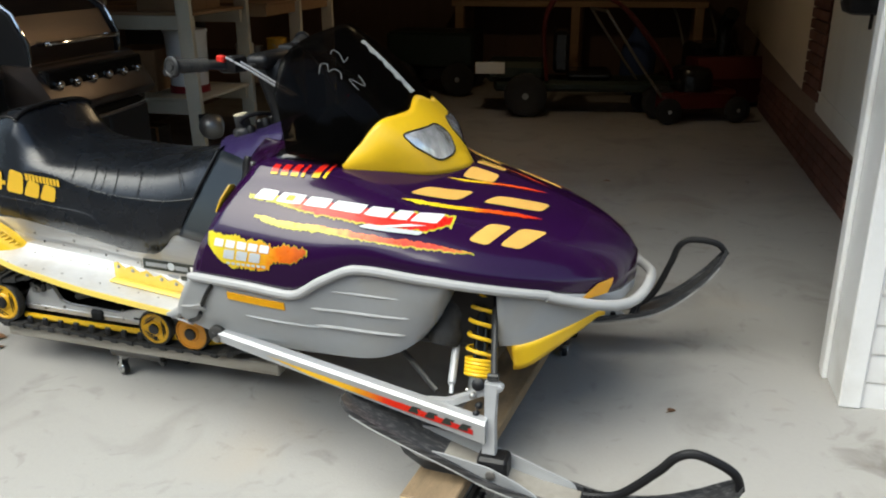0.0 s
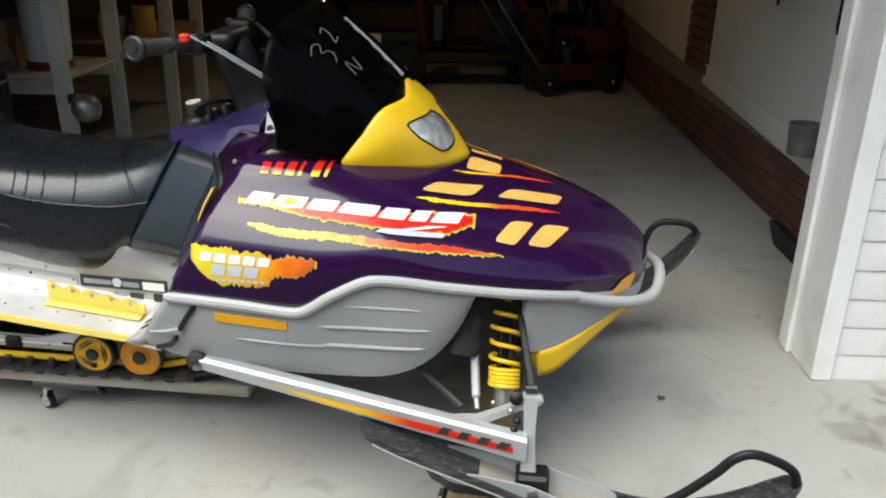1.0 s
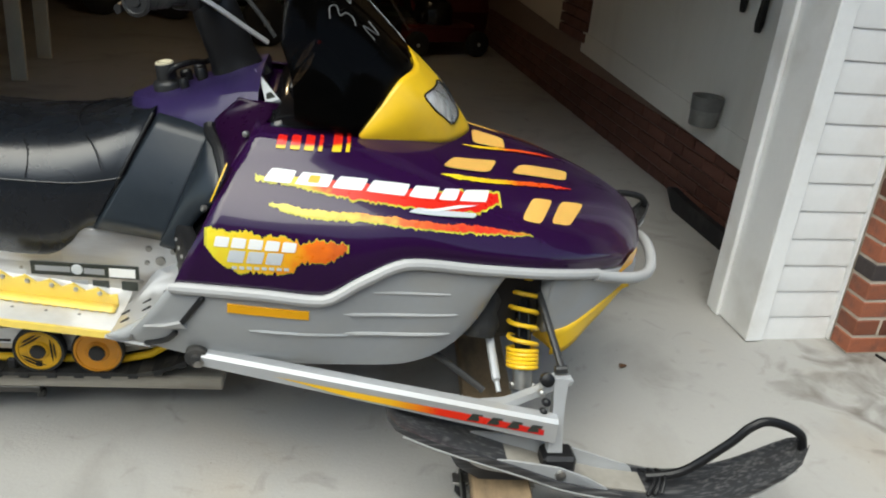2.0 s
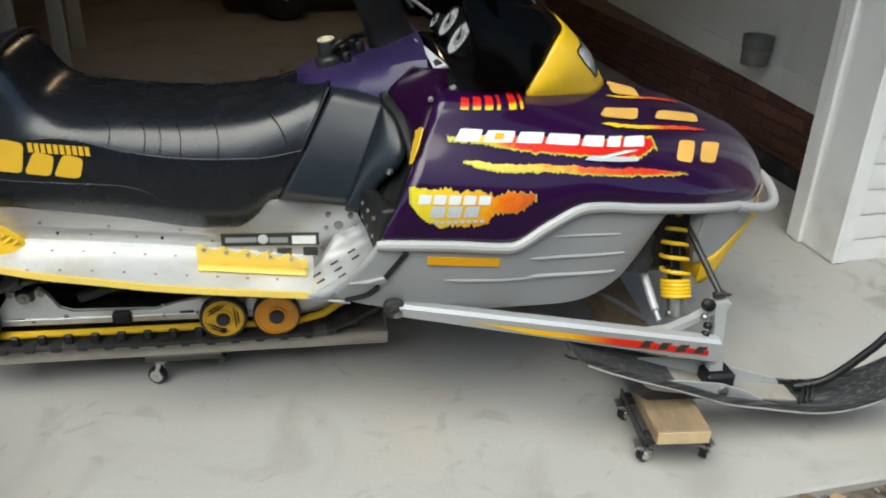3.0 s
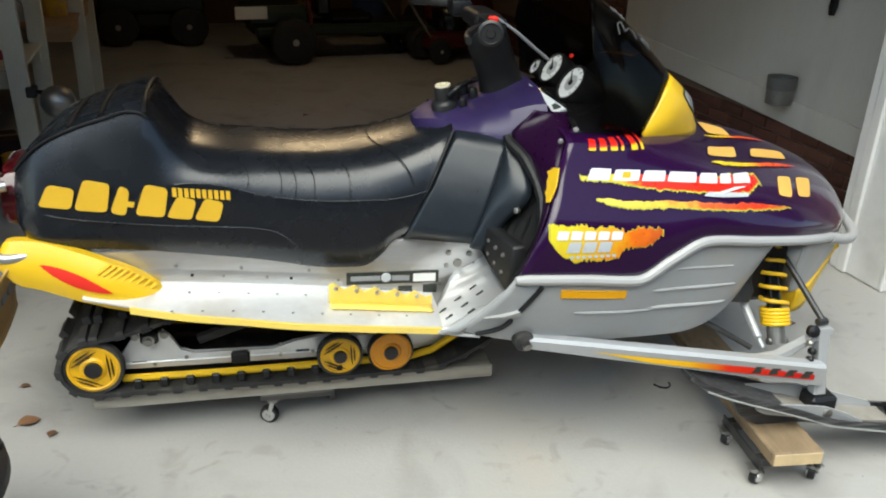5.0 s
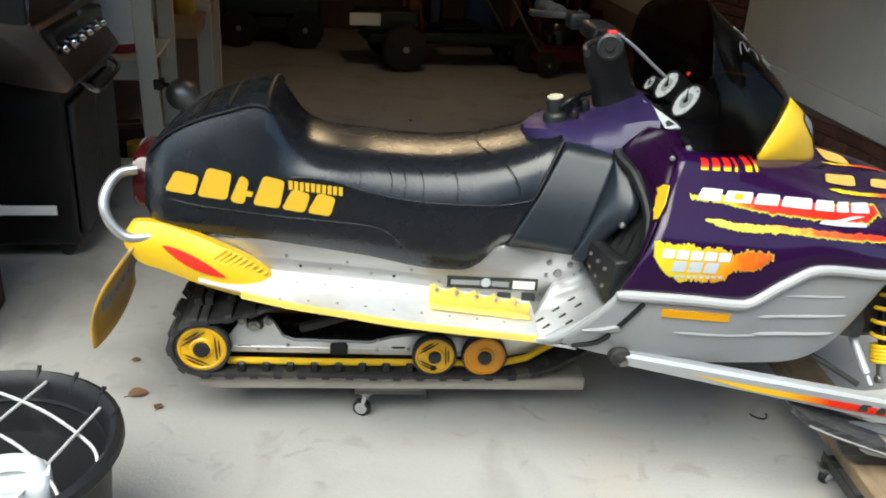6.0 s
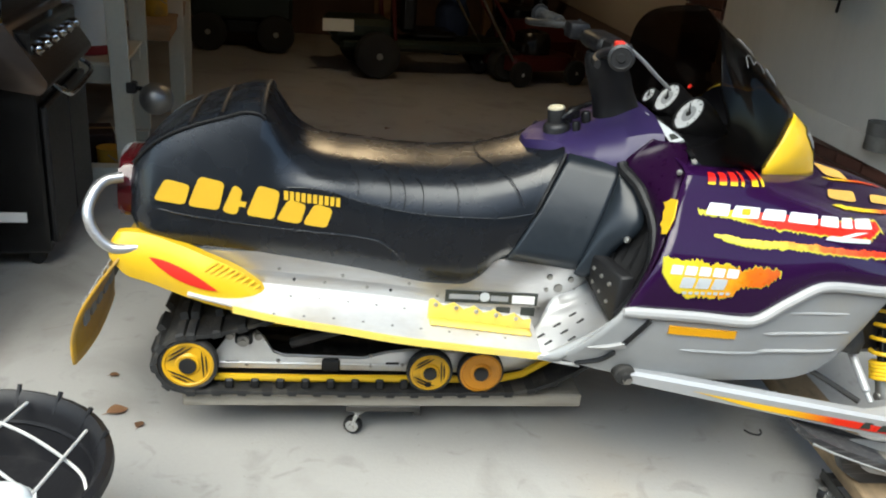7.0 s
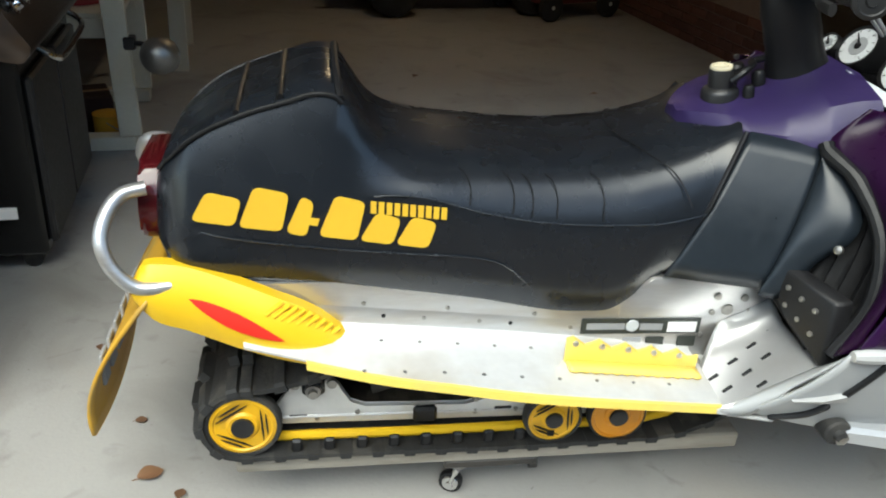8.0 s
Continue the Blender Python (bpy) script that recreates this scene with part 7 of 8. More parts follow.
for k in range(6):
    y = 3.47 + 0.13 * k
    bm = BM()
    lathe(bm, [(0.022, 0.0), (0.024, 0.005), (0.018, 0.009), (0.016, 0.022), (0.013, 0.026), (0.002, 0.026)], (-2.560, y, 0.785), (0.85, 0, 0.53), 20)
    part("knob", bm, CHROME, panel, "chrome knob")
bm = BM()
tube(bm, bend([(-2.55, 3.55, 0.665), (-2.49, 3.56, 0.625), (-2.48, 3.62, 0.615), (-2.48, 3.83, 0.615), (-2.49, 4.05, 0.625), (-2.55, 4.07, 0.665)], 5), 0.010, 10)
part("towel_rail", bm, CHROME, grill, "chrome towel rail")
bm = BM()
slab(bm, [(-3.14, 0.875), (-2.66, 0.875), (-2.66, 0.97), (-2.72, 1.10), (-2.84, 1.18), (-3.05, 1.18), (-3.14, 1.04)], "y", 3.42, 4.10, 0.012)
lid = part("lid", bm, STAINLESS, grill, "domed stainless lid", smooth=20)
for y0, y1 in ((3.39, 3.422), (4.098, 4.13)):
    bm = BM()
    slab(bm, [(-3.15, 0.865), (-2.645, 0.865), (-2.645, 0.975), (-2.71, 1.11), (-2.835, 1.195), (-3.06, 1.195), (-3.15, 1.04)], "y", y0, y1, 0.006)
    part("lid_end", bm, GREY_DARK, lid, "dark cast lid end", smooth=20)
    bm = BM()
    tube(bm, [(-2.645, (y0 + y1) / 2, 0.87), (-2.64, (y0 + y1) / 2, 0.977), (-2.703, (y0 + y1) / 2, 1.113), (-2.83, (y0 + y1) / 2, 1.20)], 0.008, 6)
    part("lid_trim", bm, CHROME, lid)
bm = BM()
tube(bm, bend([(-2.66, 3.50, 0.97), (-2.58, 3.51, 0.975), (-2.575, 3.76, 0.975), (-2.58, 4.01, 0.975), (-2.66, 4.02, 0.97)], 5), 0.012, 10)
part("lid_handle", bm, CHROME, lid)
bm = BM()
box(bm, (-3.10, 2.92, 0.825), (-2.76, 3.38, 0.865), 0.012)
part("side_shelf", bm, STAINLESS, grill, "stainless side shelf")
bm = BM()
box(bm, (-3.08, 4.14, 0.825), (-2.76, 4.40, 0.865), 0.012)
part("side_shelf", bm, STAINLESS, grill, "stainless side shelf")
for x in (-3.06, -2.62):
    for y in (3.46, 4.26):
        bm = BM()
        lathe(bm, [(0.02, -0.014), (0.030, -0.012), (0.030, 0.012), (0.02, 0.014)], (x, y, 0.030), (0, 1, 0), 16)
        part("cart_wheel", bm, RUBBER, grill)

# ---- timber shelving ----
shelving = thing("shelving", "cream-painted timber shelving loaded with garage odds and ends", "shelving", pose(0, 0, 0))
for x, y in ((-2.512, 4.50), (-2.512, 5.22), (-3.55, 4.52), (-3.55, 5.22), (-2.36, 5.75), (-2.36, 6.4)):
    bm = BM()
    foot = Matrix.Translation((x + (0.016 if y < 4.6 and x > -3 else 0.0), y, 0.0))
    box(bm, (-0.044, -0.019, 0.06 if y < 5.5 else 0.002), (0.044, 0.019, 2.2), 0.003, foot @ pose(0, 0, 0, 0, -1.4 if y < 4.6 and x > -3 else 0, 0))
    part("post", bm, CREAM_WOOD, shelving, "cream-painted post")
for y in (4.50, 5.20):
    bm = BM()
    box(bm, (-3.62, y - 0.03, 0.002), (-2.478, y + 0.046, 0.06), 0.004)
    part("sole_plate", bm, CREAM_WOOD, shelving)
for z in (0.535, 1.03, 1.55):
    for y in (4.54, 5.16):
        bm = BM()
        box(bm, (-3.58, y, z - 0.08), (-2.50, y + 0.036, z), 0.003)
        part("rail", bm, CREAM_WOOD, shelving)
    bm = BM()
    box(bm, (-3.60, 4.545, z), (-2.49, 5.21, z + 0.018), 0.003)
    part("shelf", bm, BROWN_WOOD if z > 0.6 else CREAM_WOOD, shelving)
for z in (0.62, 1.05):
    bm = BM()
    box(bm, (-2.50, 5.24, z - 0.07), (-2.35, 6.40, z), 0.003)
    part("side_rail", bm, BROWN_WOOD, shelving)
    bm = BM()
    box(bm, (-3.5, 5.24, z), (-2.34, 6.42, z + 0.018), 0.003)
    part("shelf", bm, BROWN_WOOD, shelving)

bucket = thing("bucket", "white plastic bucket with a red foot band on the shelf", "bucket", pose(-2.70, 4.80, 0.5535))
bm = BM()
lathe(bm, [(0.115, 0.045), (0.128, 0.36), (0.134, 0.362), (0.134, 0.38), (0.12, 0.38)], (0, 0, 0), (0, 0, 1), 28)
part("pail", bm, JUG, bucket)
bm = BM()
lathe(bm, [(0.112, 0.0), (0.122, 0.003), (0.122, 0.044), (0.118, 0.046)], (0, 0, 0), (0, 0, 1), 28)
part("band", bm, RED_BAND, bucket, "dark red band")


def carton(name, x, y, z, sx, sy, sz, mat, label, turn=0.0):
    ob = thing(name, label, "box", pose(x, y, z, 0, 0, turn))
    bm = BM()
    box(bm, (-sx / 2, -sy / 2, 0), (sx / 2, sy / 2, sz), 0.006)
    b = part("body", bm, mat, ob)
    bm = BM()
    box(bm, (-sx / 2 - 0.002, -0.012, 0.01), (sx / 2 + 0.002, 0.012, sz + 0.002), 0.001)
    part("tape", bm, BROWN_WOOD, b)
    return ob


carton("carton", -3.05, 4.86, 0.5535, 0.3, 0.34, 0.26, BROWN_WOOD, "brown cardboard carton on the shelf", 8)
carton("carton", -3.30, 5.60, 0.6385, 0.4, 0.4, 0.30, GREY_BAG, "grey carton on the rear shelf", -12)
carton("carton", -2.62, 5.75, 1.0685, 0.28, 0.3, 0.24, MAROON, "dark red carton on the rear shelf", 10)
carton("carton", -2.75, 4.86, 1.0485, 0.36, 0.4, 0.3, BROWN_WOOD, "brown carton on the upper shelf", 4)


def tin(x, y, z, r, h, mat, label):
    ob = thing("paint_tin", label, "tin", pose(x, y, z), group="tins on the shelving")
    bm = BM()
    lathe(bm, [(r * 0.97, 0.0), (r, 0.004), (r, h - 0.008), (r * 1.03, h - 0.006), (r * 1.03, h), (r * 0.9, h)], (0, 0, 0), (0, 0, 1), 24)
    b = part("can", bm, mat, ob)
    bm = BM()
    tube(bm, bend([(0, -r, h * 0.8), (r * 0.7, -r * 0.8, h * 0.5), (r * 0.95, 0, h * 0.42), (r * 0.7, r * 0.8, h * 0.5), (0, r, h * 0.8)], 4), 0.003, 6)
    part("bail", bm, STEEL, b)


tin(-2.60, 5.40, 0.6385, 0.06, 0.15, JUG, "white paint tin on the side shelf")
tin(-2.46, 5.62, 0.6385, 0.07, 0.17, YELLOW_GRIME, "yellow paint tin on the side shelf")
tin(-2.60, 5.58, 0.6385, 0.05, 0.12, STEEL, "dull metal tin on the side shelf")
tin(-2.60, 4.62, 0.0, 0.001 + 0.06, 0.12, YELLOW_GRIME, "small ochre tin on the floor under the shelf")
carton("tool_case", -2.78, 4.80, 0.0, 0.34, 0.22, 0.16, MAROON, "dark red tool case on the floor under the shelf", 14)
carton("tool_case", -3.15, 4.86, 0.0, 0.30, 0.30, 0.30, ENAMEL_BLACK, "black crate on the floor under the shelf", -6)

# bare metal domed lamp clamped to the shelving post
lamp_thing = thing("clamp_lamp", "round bare metal lamp clamped to the shelving post", "lamp", pose(-2.34, 4.36, 0.0))
bm = BM()
ball = [(0.074 * math.sin(radians(a)), -0.074 * math.cos(radians(a))) for a in range(4, 120, 8)]
lathe(bm, ball + [(0.069, 0.041), (0.066, 0.030), (0.004, 0.028)], (0, 0, 0.43), (0.55, 0.80, -0.10), 32)
dome = part("dome", bm, STEEL, lamp_thing, "dull metal dome")
bm = BM()
tube(bm, bend([(-0.02, 0.06, 0.44), (-0.07, 0.105, 0.45), (-0.105, 0.125, 0.45)], 4), 0.011, 10)
box(bm, (-0.145, 0.110, 0.425), (-0.098, 0.175, 0.475), 0.006)
part("clamp", bm, BLACK_STEEL, lamp_thing)

# ---- things at the opening's left ----
case = thing("storage_box", "dark maroon storage box beside the opening", "box", pose(-2.975, 2.84, 0.0, 0, 0, 3))
bm = BM()
box(bm, (-0.19, -0.20, 0.0), (0.19, 0.20, 0.44), 0.008)
part("body", bm, MAROON, case)
bm = BM()
box(bm, (-0.2, -0.21, 0.44), (0.2, 0.21, 0.49), 0.01)
part("lid", bm, MAROON, case)
bm = BM()
bmesh.ops.create_icosphere(bm, subdivisions=4, radius=1.0)
for v in bm.verts:
    k = 1 + 0.22 * noise.noise(v.co * 2.3) + 0.10 * noise.noise(v.co * 6)
    v.co = Vector((v.co.x * 0.17 * k, v.co.y * 0.17 * k, max(-0.13, v.co.z * 0.15 * k) + 0.13))
sack = tagged(finish("sack", bm, GREY_BAG, 60), "crumpled grey sack lying on the storage box", "sack")
sack.matrix_basis = pose(-2.965, 2.82, 0.492, 0, 0, 20)

# ---- planter tub with a wire trellis, and a jug in it ----
tub = thing("planter", "large black plastic planter with a wire grid across its top", "planter", pose(-2.42, 1.705, 0.0))
bm = BM()
lathe(bm, [(0.19, 0.0), (0.215, 0.002), (0.244, 0.33), (0.262, 0.338), (0.270, 0.350), (0.268, 0.368), (0.256, 0.374), (0.246, 0.366), (0.236, 0.345), (0.226, 0.25), (0.222, 0.238), (0.02, 0.235)], (0, 0, 0), (0, 0, 1), 48)
part("pot", bm, TUB, tub)
bm = BM()
tube(bm, [(0.235 * math.cos(a), 0.235 * math.sin(a), 0.315) for a in (2 * math.pi * k / 40 for k in range(40))], 0.006, 6, closed=True)
part("inner_ring", bm, TUB, tub)
for run in ([(-0.075, 0.225, 0.368), (0.09, 0.12, 0.362), (0.205, 0.01, 0.352), (0.228, -0.03, 0.335)], [(0.076, 0.222, 0.362), (0.008, 0.031, 0.366), (-0.075, -0.20, 0.362)],
            [(0.205, 0.117, 0.360), (0.154, -0.062, 0.366), (0.100, -0.21, 0.356)], [(-0.16, 0.16, 0.366), (0.013, 0.055, 0.364), (0.125, -0.045, 0.358), (0.19, -0.14, 0.335)]):
    bm = BM()
    tube(bm, bend(run, 5), 0.0034, 8)
    part("wire", bm, WIRE, tub, "pale wire")
for k in range(7):
    a = 0.3 + 0.35 * k
    bm = BM()
    tube(bm, [(0.238 * math.cos(a), 0.238 * math.sin(a), 0.345), (0.262 * math.cos(a), 0.262 * math.sin(a), 0.385)], 0.005, 6)
    part("clip", bm, TUB, tub)
jug = thing("jug", "white plastic jug standing in the planter", "jug", pose(-2.335, 1.612, 0.2365, 0, 0, 10))
bm = BM()
slab(bm, rounded([(-0.075, -0.05), (0.075, -0.05), (0.075, 0.05), (-0.075, 0.05)], 0.035, 6), "z", 0.0, 0.13, 0.02)
part("bottle", bm, JUG, jug, smooth=50)
bm = BM()
tube(bm, bend([(-0.058, 0, 0.115), (-0.045, 0, 0.145), (0.0, 0, 0.155), (0.045, 0, 0.145), (0.058, 0, 0.115)], 5), 0.016, 12)
part("handle", bm, JUG, jug, smooth=50)


# ---- dark machines at the back of the garage ----
def tyre_wheel(parent, x, y, z, r, w, mat=RIM):
    bm = BM()
    lathe(bm, [(r * 0.52, -w / 2), (r * 0.8, -w / 2), (r * 0.97, -w * 0.36), (r, 0), (r * 0.97, w * 0.36), (r * 0.8, w / 2), (r * 0.52, w / 2), (r * 0.5, 0)], (x, y, z), (0, 1, 0), 28)
    t = part("wheel", bm, TYRE, parent, "black tyre on a dull metal rim")
    bm = BM()
    lathe(bm, [(r * 0.52, -w * 0.42), (r * 0.46, -w * 0.5), (r * 0.30, -w * 0.36), (r * 0.16, -w * 0.40), (r * 0.14, -w * 0.55), (r * 0.02, -w * 0.55)], (x, y, z), (0, 1, 0), 24)
    part("rim", bm, mat, t)


kart = thing("go_kart", "dark small off-road buggy parked at the back", "buggy", pose(-0.60, 7.65, 0.0, 0, 0, 6))
for x, y in ((-0.33, -0.32), (-0.33, 0.36), (0.82, -0.32), (0.82, 0.36)):
    tyre_wheel(kart, x, y, 0.19 if x < 0 else 0.15, 0.19 if x < 0 else 0.15, 0.16)
bm = BM()
box(bm, (-0.62, -0.20, 0.20), (0.95, 0.24, 0.30), 0.03)
box(bm, (-0.70, -0.22, 0.28), (-0.15, 0.26, 0.46), 0.05)
part("body", bm, GREEN_PAINT, kart, "dark green body")
bm = BM()
box(bm, (0.02, -0.16, 0.30), (0.42, 0.20, 0.38), 0.03)
box(bm, (-0.10, -0.16, 0.36), (0.04, 0.20, 0.72), 0.03)
part("seat", bm, ENAMEL_BLACK, kart)
bm = BM()
for y in (-0.2, 0.24):
    tube(bm, bend([(-0.15, y, 0.3), (-0.18, y, 0.8), (0.0, y, 1.05), (0.45, y, 0.95), (0.85, y, 0.5), (0.95, y, 0.3)], 4), 0.018, 8)
part("roll_cage", bm, RED_PAINT, kart, "dark red tube frame")
bm = BM()
box(bm, (-0.78, -0.235, 0.36), (-0.52, -0.225, 0.46), 0.002)
part("plate", bm, WHITE_STICKER, kart, "blank white plate")

mower = thing("lawn_mower", "red push mower with black engine at the back", "lawn mower", pose(0.50, 7.55, 0.0, 0, 0, 20))
bm = BM()
slab(bm, rounded([(-0.34, -0.26), (0.30, -0.26), (0.38, -0.1), (0.38, 0.1), (0.30, 0.26), (-0.34, 0.26)], 0.06), "z", 0.12, 0.24, 0.02)
part("deck", bm, RED_PAINT, mower, "dull red deck")
bm = BM()
lathe(bm, [(0.17, 0.0), (0.17, 0.12), (0.14, 0.18), (0.06, 0.20)], (0.02, 0, 0.24), (0, 0, 1), 20)
box(bm, (-0.16, -0.12, 0.24), (0.02, 0.12, 0.34), 0.02)
part("engine", bm, ENAMEL_BLACK, mower, "black engine")
for x, y in ((-0.30, -0.31), (-0.30, 0.31), (0.30, -0.31), (0.30, 0.31)):
    tyre_wheel(mower, x, y, 0.11, 0.11, 0.06, DIAL)
bm = BM()
for y in (-0.22, 0.22):
    tube(bm, bend([(-0.32, y, 0.2), (-0.55, y, 0.5), (-0.85, y, 0.92)], 4), 0.012, 8)
tube(bm, [(-0.85, -0.22, 0.92), (-0.85, 0.22, 0.92)], 0.012, 8)
part("handle", bm, STEEL, mower)

blower = thing("snow_blower", "dark snow blower beside the mower", "snow blower", pose(0.80, 8.35, 0.0, 0, 0, -70))
bm = BM()
slab(bm, [(-0.05, 0.05), (0.30, 0.05), (0.36, 0.28), (0.22, 0.46), (-0.05, 0.44)], "y", -0.32, 0.32, 0.02)
part("auger_housing", bm, RED_PAINT, blower, "dull red housing")
bm = BM()
box(bm, (-0.45, -0.2, 0.22), (-0.05, 0.2, 0.55), 0.04)
tube(bm, bend([(0.05, 0, 0.44), (0.05, 0, 0.72), (0.16, 0, 0.84)], 4), 0.07, 12)
part("engine", bm, ENAMEL_BLACK, blower)
for y in (-0.27, 0.27):
    tyre_wheel(blower, -0.24, y, 0.17, 0.17, 0.10)
bm = BM()
for y in (-0.18, 0.18):
    tube(bm, bend([(-0.4, y, 0.45), (-0.7, y, 0.8), (-0.95, y, 0.86)], 4), 0.013, 8)
part("handles", bm, STEEL, blower)

stool = thing("garden_cart", "dark green garden cart against the back wall", "cart", pose(-2.0, 8.6, 0.0))
bm = BM()
box(bm, (-0.45, -0.3, 0.28), (0.45, 0.3, 0.62), 0.03)
part("tray", bm, GREEN_PAINT, stool)
for x in (-0.3, 0.3):
    tyre_wheel(stool, x, -0.34, 0.17, 0.17, 0.08)
    tyre_wheel(stool, x, 0.34, 0.17, 0.17, 0.08)
bm = BM()
box(bm, (-0.4, -0.2, 0.14), (0.4, 0.2, 0.2799), 0.02)
part("chassis", bm, ENAMEL_BLACK, stool)

bench = thing("workbench", "brown timber workbench along the back wall", "workbench", pose(-0.6, 9.2, 0.0))
bm = BM()
box(bm, (-1.3, -0.3, 0.84), (1.3, 0.36, 0.90), 0.004)
part("top", bm, BROWN_WOOD, bench)
for x in (-1.22, 0.0, 1.22):
    for y in (-0.25, 0.3):
        bm = BM()
        box(bm, (x - 0.045, y - 0.045, 0), (x + 0.045, y + 0.045, 0.84), 0.004)
        part("leg", bm, BROWN_WOOD, bench)
cloth = thing("blue_sack", "blue cloth sack on the floor under the bench", "sack", pose(0.05, 8.72, 0.0))
bm = BM()
bmesh.ops.create_icosphere(bm, subdivisions=3, radius=1.0)
for v in bm.verts:
    k = 1 + 0.2 * noise.noise(v.co * 2.1)
    v.co = Vector((v.co.x * 0.17 * k, v.co.y * 0.15 * k, max(-0.3, v.co.z * 0.36 * k) + 0.3))
part("bag", bm, BLUE_CLOTH, cloth, smooth=60)

# ---- on the side wall ----
cup = thing("wall_cup", "small grey metal cup hung on the wall panel", "cup", pose(WALL_R - 0.080, 3.765, 0.440))
bm = BM()
lathe(bm, [(0.060, 0.0), (0.064, 0.003), (0.068, 0.128), (0.071, 0.13), (0.071, 0.136), (0.064, 0.134), (0.060, 0.02), (0.002, 0.016)], (0, 0, 0), (0, 0, 1), 30)
can = part("can", bm, CUP_METAL, cup)
# black disc below the rim paints the shade inside the open cup
bm = BM()
lathe(bm, [(0.061, 0.096), (0.061, 0.102), (0.002, 0.103)], (0, 0, 0), (0, 0, 1), 30)
part("contents", bm, BLACK_PLASTIC, can, "black disc standing in for the shaded inside")
bm = BM()
box(bm, (0.055, -0.01, 0.07), (0.0685, 0.01, 0.125), 0.002)
part("hook", bm, BLACK_STEEL, cup)
bm = BM()
lathe(bm, [(0.0660, 0.074), (0.0690, 0.076), (0.0718, 0.134), (0.0722, 0.138), (0.0665, 0.138), (0.0650, 0.100)], (0, 0, 0), (0, 0, 1), 30)
part("band", bm, GREY_BAG, can, "dark upper band")


def hung_tool(y, z, length, r, label, lean=0.0):
    ob = thing("hanging_tool", label, "tool", pose(WALL_R - 0.032, y, z, lean, 0, 0), group="tools on the side wall")
    bm = BM()
    tube(bm, [(0, 0, t) for t in steps(0, length, 8)], [r * 0.7, r, r * 0.92, r * 0.85, r * 0.85, r * 0.9, r, r, r * 0.8], 10)
    part("handle", bm, ENAMEL_BLACK, ob, "black rubber handle")
    bm = BM()
    tube(bm, [(0, 0, length), (0, 0, length + 0.35)], 0.009, 8)
    box(bm, (-0.006, -0.07, length + 0.34), (0.006, 0.07, length + 0.46), 0.004)
    h = part("head", bm, STEEL, ob)
    bm = BM()
    tube(bm, [(0.0, 0, length + 0.33), (0.028, 0, length + 0.35)], 0.005, 6)
    part("peg", bm, STEEL, h)


hung_tool(3.58, 0.90, 0.30, 0.021, "long black-handled tool hanging on the wall", 3)
hung_tool(3.73, 0.96, 0.28, 0.018, "black-handled tool hanging on the wall", -2)
bag = thing("hanging_bag", "black padded bag with a strap hanging on the wall", "bag", pose(WALL_R - 0.11, 4.39, 1.085))
bm = BM()
loft(bm, [[(0.098 * w * math.copysign(abs(math.cos(a)) ** 0.6, math.cos(a)), 0.135 * w * math.copysign(abs(math.sin(a)) ** 0.6, math.sin(a)), z) for a in (2 * math.pi * k / 20 for k in range(20))]
          for z, w in ((0.0, 0.55), (0.012, 0.85), (0.05, 0.97), (0.20, 1.0), (0.40, 0.94), (0.48, 0.7))], True, True)
part("bag_body", bm, TUB, bag, smooth=50)
bm = BM()
tube(bm, [(0.02, -0.09, 0.01), (0.02, -0.085, -0.06)], 0.008, 8)
part("strap_end", bm, ENAMEL_BLACK, bag)
bm = BM()
tube(bm, [(0.09, -0.03, 0.44), (0.09, 0.0, 0.58), (0.09, 0.03, 0.44)], 0.008, 8)
part("loop", bm, ENAMEL_BLACK, bag)
bm = BM()
tube(bm, [(-0.099, 0.0, 0.06), (-0.099, -0.01, 0.25)], 0.003, 6)
part("zip", bm, STEEL, bag)

# ---- enamel ceiling lamp over the middle of the garage ----
lamp_ob = thing("ceiling_lamp", "plain enamel dish lamp hanging from the garage ceiling", "ceiling lamp", pose(-0.9, 6.0, 0.0))
bm = BM()
lathe(bm, [(0.05, 2.545), (0.05, 2.53), (0.012, 2.52), (0.012, 2.44), (0.03, 2.43), (0.04, 2.40), (0.15, 2.36), (0.152, 2.354), (0.04, 2.39)], (0, 0, 0), (0, 0, 1), 28)
part("dish", bm, WHITE_PAINT, lamp_ob)

# ---- leaves and litter on the slab ----
def leaf(x, y, size, mat, turn, label):
    bm = BM()
    rows = []
    for t in steps(0, 1, 6):
        w = size * 0.42 * math.sin(math.pi * min(1, t * 0.95 + 0.04)) ** 0.8
        rows.append([(size * (t - 0.5), w * s, 0.004 + 0.10 * size * abs(s) * (0.6 + 0.4 * math.sin(5 * t)) + 0.06 * size * math.sin(3 * t)) for s in (-1, -0.5, 0, 0.5, 1)])
    loft(bm, rows, closed=False, caps=False)
    tube(bm, [(size * -0.5, 0, 0.004), (size * -0.72, 0.02 * size, 0.003)], size * 0.02, 5)
    ob = tagged(finish("leaf", bm, mat, 60), label, "leaf", "fallen leaves")
    ob.matrix_basis = pose(x, y, 0.0, 0, 0, turn)


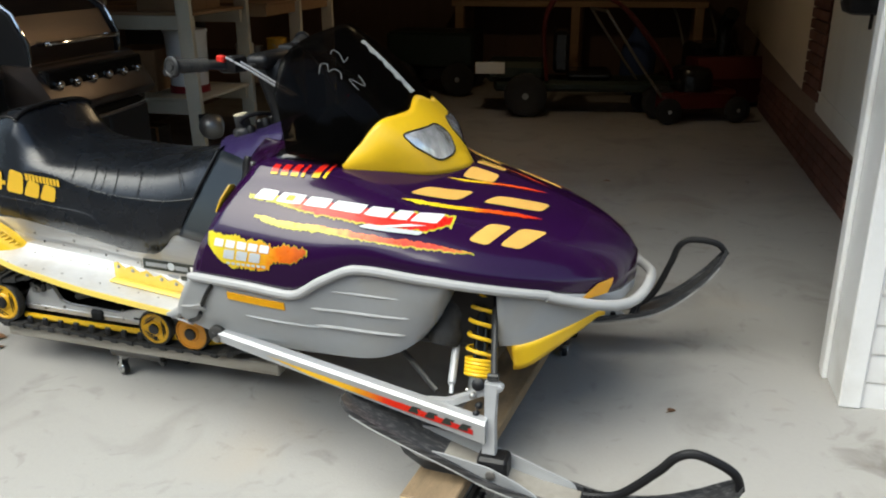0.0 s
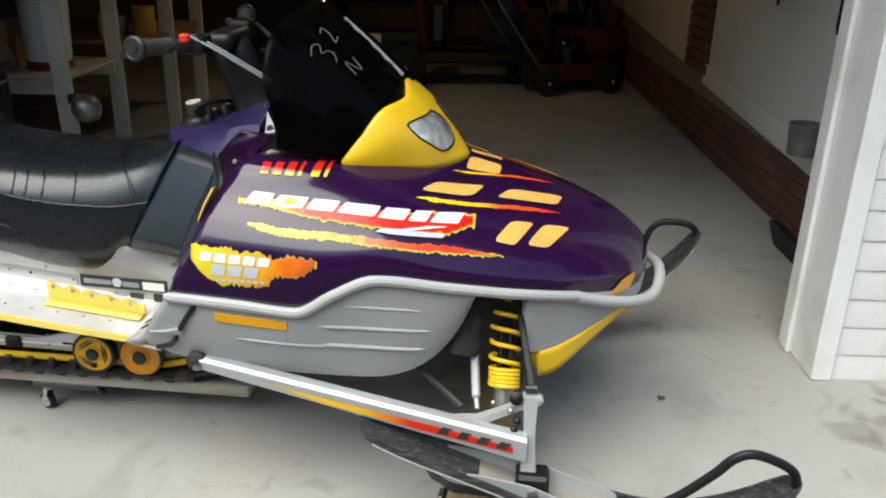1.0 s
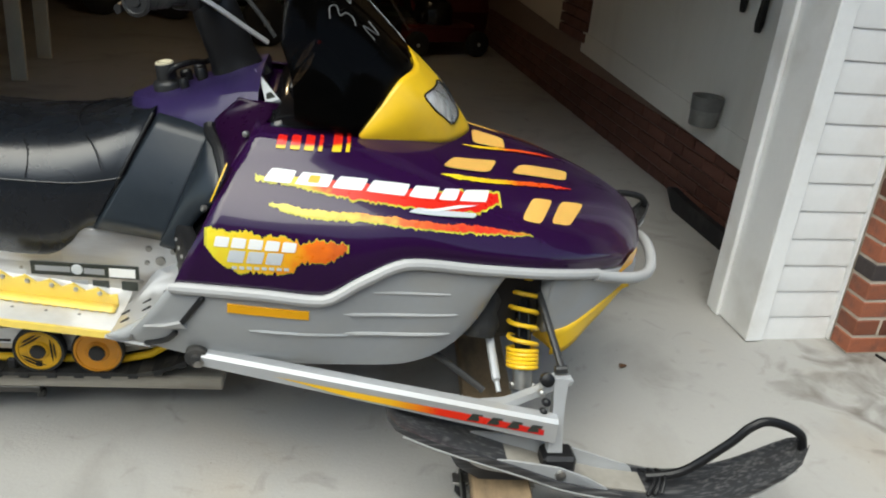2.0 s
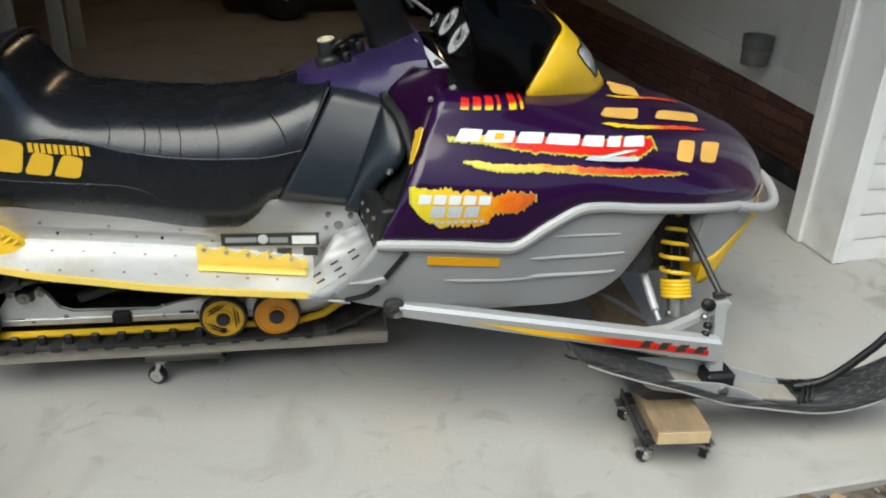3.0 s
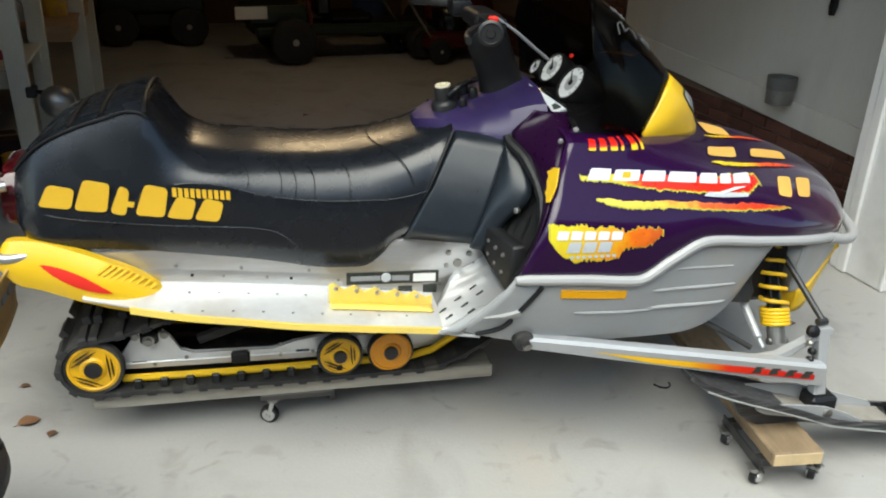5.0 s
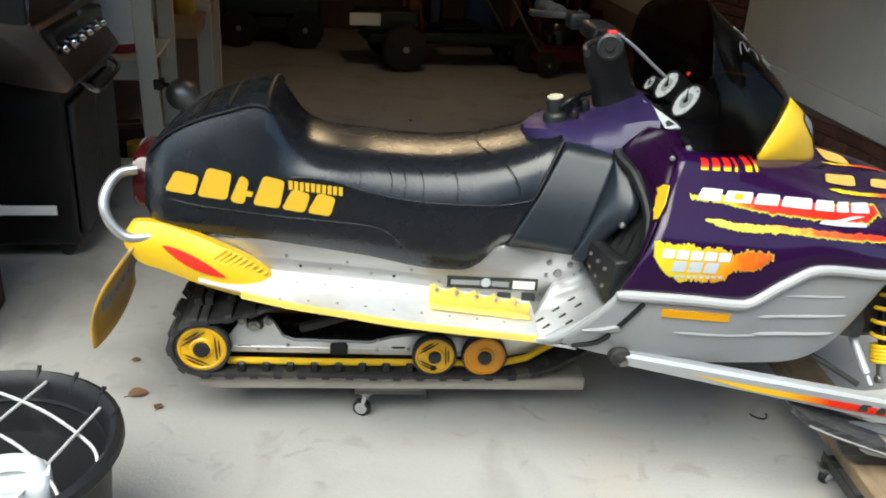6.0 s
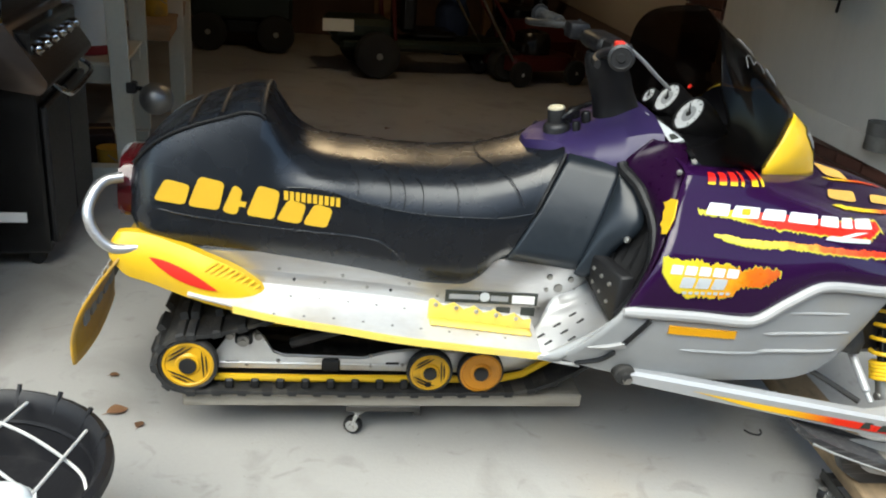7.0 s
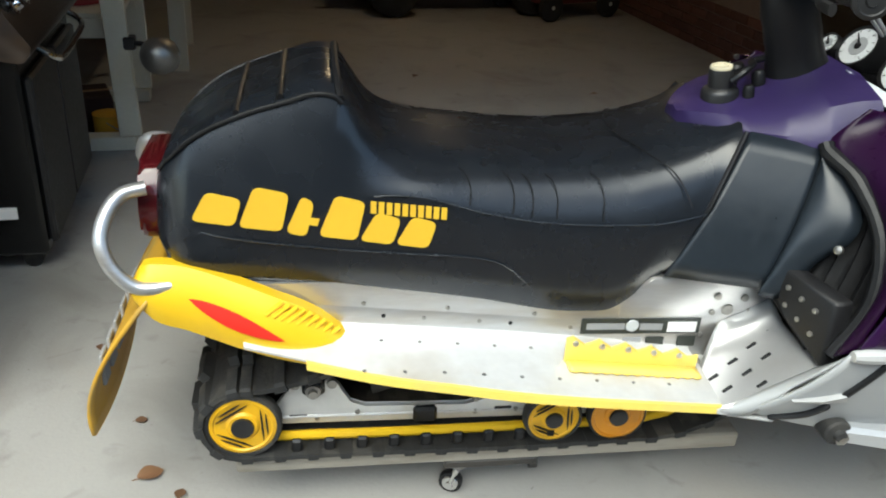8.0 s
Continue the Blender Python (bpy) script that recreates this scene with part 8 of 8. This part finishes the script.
for x, y, size, mat, turn in ((-2.265, 2.43, 0.055, LEAF_BROWN, 20), (-1.985, 1.80, 0.035, LEAF_YELLOW, 60), (-1.93, 1.86, 0.035, LEAF_YELLOW, 130), (0.20, 2.42, 0.03, LEAF_BROWN, 40),
                              (-0.86, 1.60, 0.045, LEAF_YELLOW, 10), (0.838, 1.922, 0.045, LEAF_YELLOW, 70), (-2.43, 2.95, 0.03, LEAF_BROWN, 100), (-2.30, 2.62, 0.028, LEAF_BROWN, 0), (-2.20, 2.36, 0.03, LEAF_BROWN, 75),
                              (-0.10, 5.2, 0.04, LEAF_BROWN, 0), (-1.05, 5.6, 0.05, LEAF_BROWN, 50), (-1.5, 5.0, 0.04, LEAF_BROWN, 20)):
    leaf(x, y, size, mat, turn, "small dry fallen leaf on the slab")

# leaf litter and pebbles along the slab's edge
rng = random.Random(5)
bm = BM()
for _ in range(1500):
    x, y = rng.uniform(-3.5, 2.5), 1.525 - abs(rng.gauss(0, 0.35))
    s, a = rng.uniform(0.007, 0.026), rng.uniform(0, 6.28)
    tilt = rng.uniform(-0.5, 0.5)
    c, sn = math.cos(a), math.sin(a)
    vs = [bm.verts.new((x + c * u * s - sn * v * s * 0.6, y + sn * u * s + c * v * s * 0.6, -0.012 + 0.01 * rng.random() + tilt * v * s * 0.5)) for u, v in ((-1, 0), (-0.3, 0.8), (0.6, 0.6), (1, 0), (0.5, -0.7), (-0.4, -0.7))]
    bm.faces.new(vs)
litter = tagged(finish("leaf_litter", bm, LEAF_TAN, 0), "dry tan leaf litter on the soil", "leaf litter", kind="stuff")
bm = BM()
for _ in range(2400):
    x, y = rng.uniform(-3.5, 2.5), 1.522 - abs(rng.gauss(0, 0.28))
    s = rng.uniform(0.003, 0.010)
    m = Matrix.Translation((x, y, -0.016)) @ pose(0, 0, 0, rng.uniform(0, 90), rng.uniform(0, 90), rng.uniform(0, 90)) @ Matrix.Diagonal((s, s * 0.8, s * 0.6, 1))
    vs = [bm.verts.new(m @ Vector(p)) for p in ((1, 0, 0), (-1, 0, 0), (0, 1, 0), (0, -1, 0), (0, 0, 1), (0, 0, -1))]
    for a, b, c in ((0, 2, 4), (2, 1, 4), (1, 3, 4), (3, 0, 4), (2, 0, 5), (1, 2, 5), (3, 1, 5), (0, 3, 5)):
        bm.faces.new((vs[a], vs[b], vs[c]))
tagged(finish("pebbles", bm, PEBBLE, 0), "grey pebbles in the soil strip", "pebbles", kind="stuff")

# ---- a small bent wire hook on the slab ----
bm = BM()
tube(bm, bend([(-0.49, 2.185, 0.004), (-0.478, 2.165, 0.004), (-0.458, 2.158, 0.004), (-0.443, 2.170, 0.004), (-0.440, 2.182, 0.004)], 5), 0.0028, 6)
hook_ob = finish("wire_hook", bm, BLACK_STEEL)
tagged(hook_ob, "small dark bent wire hook lying on the concrete", "hook")


# ---- bricks: pieces of the walls, laid in running bond ----
def brick_mesh(name, length, depth, height, mat, seed):
    bm = BM()
    box(bm, (0, 0, 0), (length, depth, height), 0.0035)
    for v in bm.verts:
        v.co += Vector((noise.noise(v.co * 31 + Vector((seed, 0, 0))), noise.noise(v.co * 29 + Vector((0, seed, 0))), noise.noise(v.co * 33 + Vector((0, 0, seed))))) * 0.0016
    ob = finish(name, bm, mat, 20)
    me = ob.data
    bpy.data.objects.remove(ob)
    return me


COURSE = 0.0690
LONG, HIGH_B = 0.196, 0.058
kinds = {}
for tag, mat in (("red", BRICK), ("dark", BRICK_DARK), ("inner", BRICK_SHADED)):
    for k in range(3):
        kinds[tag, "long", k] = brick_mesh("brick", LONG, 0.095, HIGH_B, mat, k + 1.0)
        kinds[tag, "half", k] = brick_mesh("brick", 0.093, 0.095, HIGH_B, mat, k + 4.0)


def lay(mesh, parent, m):
    ob = new("brick", mesh)
    ob.parent = parent
    ob.matrix_basis = m


rng = random.Random(11)
for row in range(26):
    z = 0.004 + COURSE * row
    x = 1.052
    k = 0
    while x < 1.95:
        short = (row % 2 == 1 and k == 0)
        tag = "dark" if rng.random() < 0.2 else "red"
        lay(kinds[tag, "half" if short else "long", rng.randrange(3)], wall_brick, pose(x, 2.466 + rng.uniform(-0.0015, 0.0015), z, 0, 0, rng.uniform(-0.4, 0.4)))
        x += (0.093 if short else LONG) + 0.0105
        k += 1

# low inner base and the pier, seen inside the garage, in the shade-darkened brick
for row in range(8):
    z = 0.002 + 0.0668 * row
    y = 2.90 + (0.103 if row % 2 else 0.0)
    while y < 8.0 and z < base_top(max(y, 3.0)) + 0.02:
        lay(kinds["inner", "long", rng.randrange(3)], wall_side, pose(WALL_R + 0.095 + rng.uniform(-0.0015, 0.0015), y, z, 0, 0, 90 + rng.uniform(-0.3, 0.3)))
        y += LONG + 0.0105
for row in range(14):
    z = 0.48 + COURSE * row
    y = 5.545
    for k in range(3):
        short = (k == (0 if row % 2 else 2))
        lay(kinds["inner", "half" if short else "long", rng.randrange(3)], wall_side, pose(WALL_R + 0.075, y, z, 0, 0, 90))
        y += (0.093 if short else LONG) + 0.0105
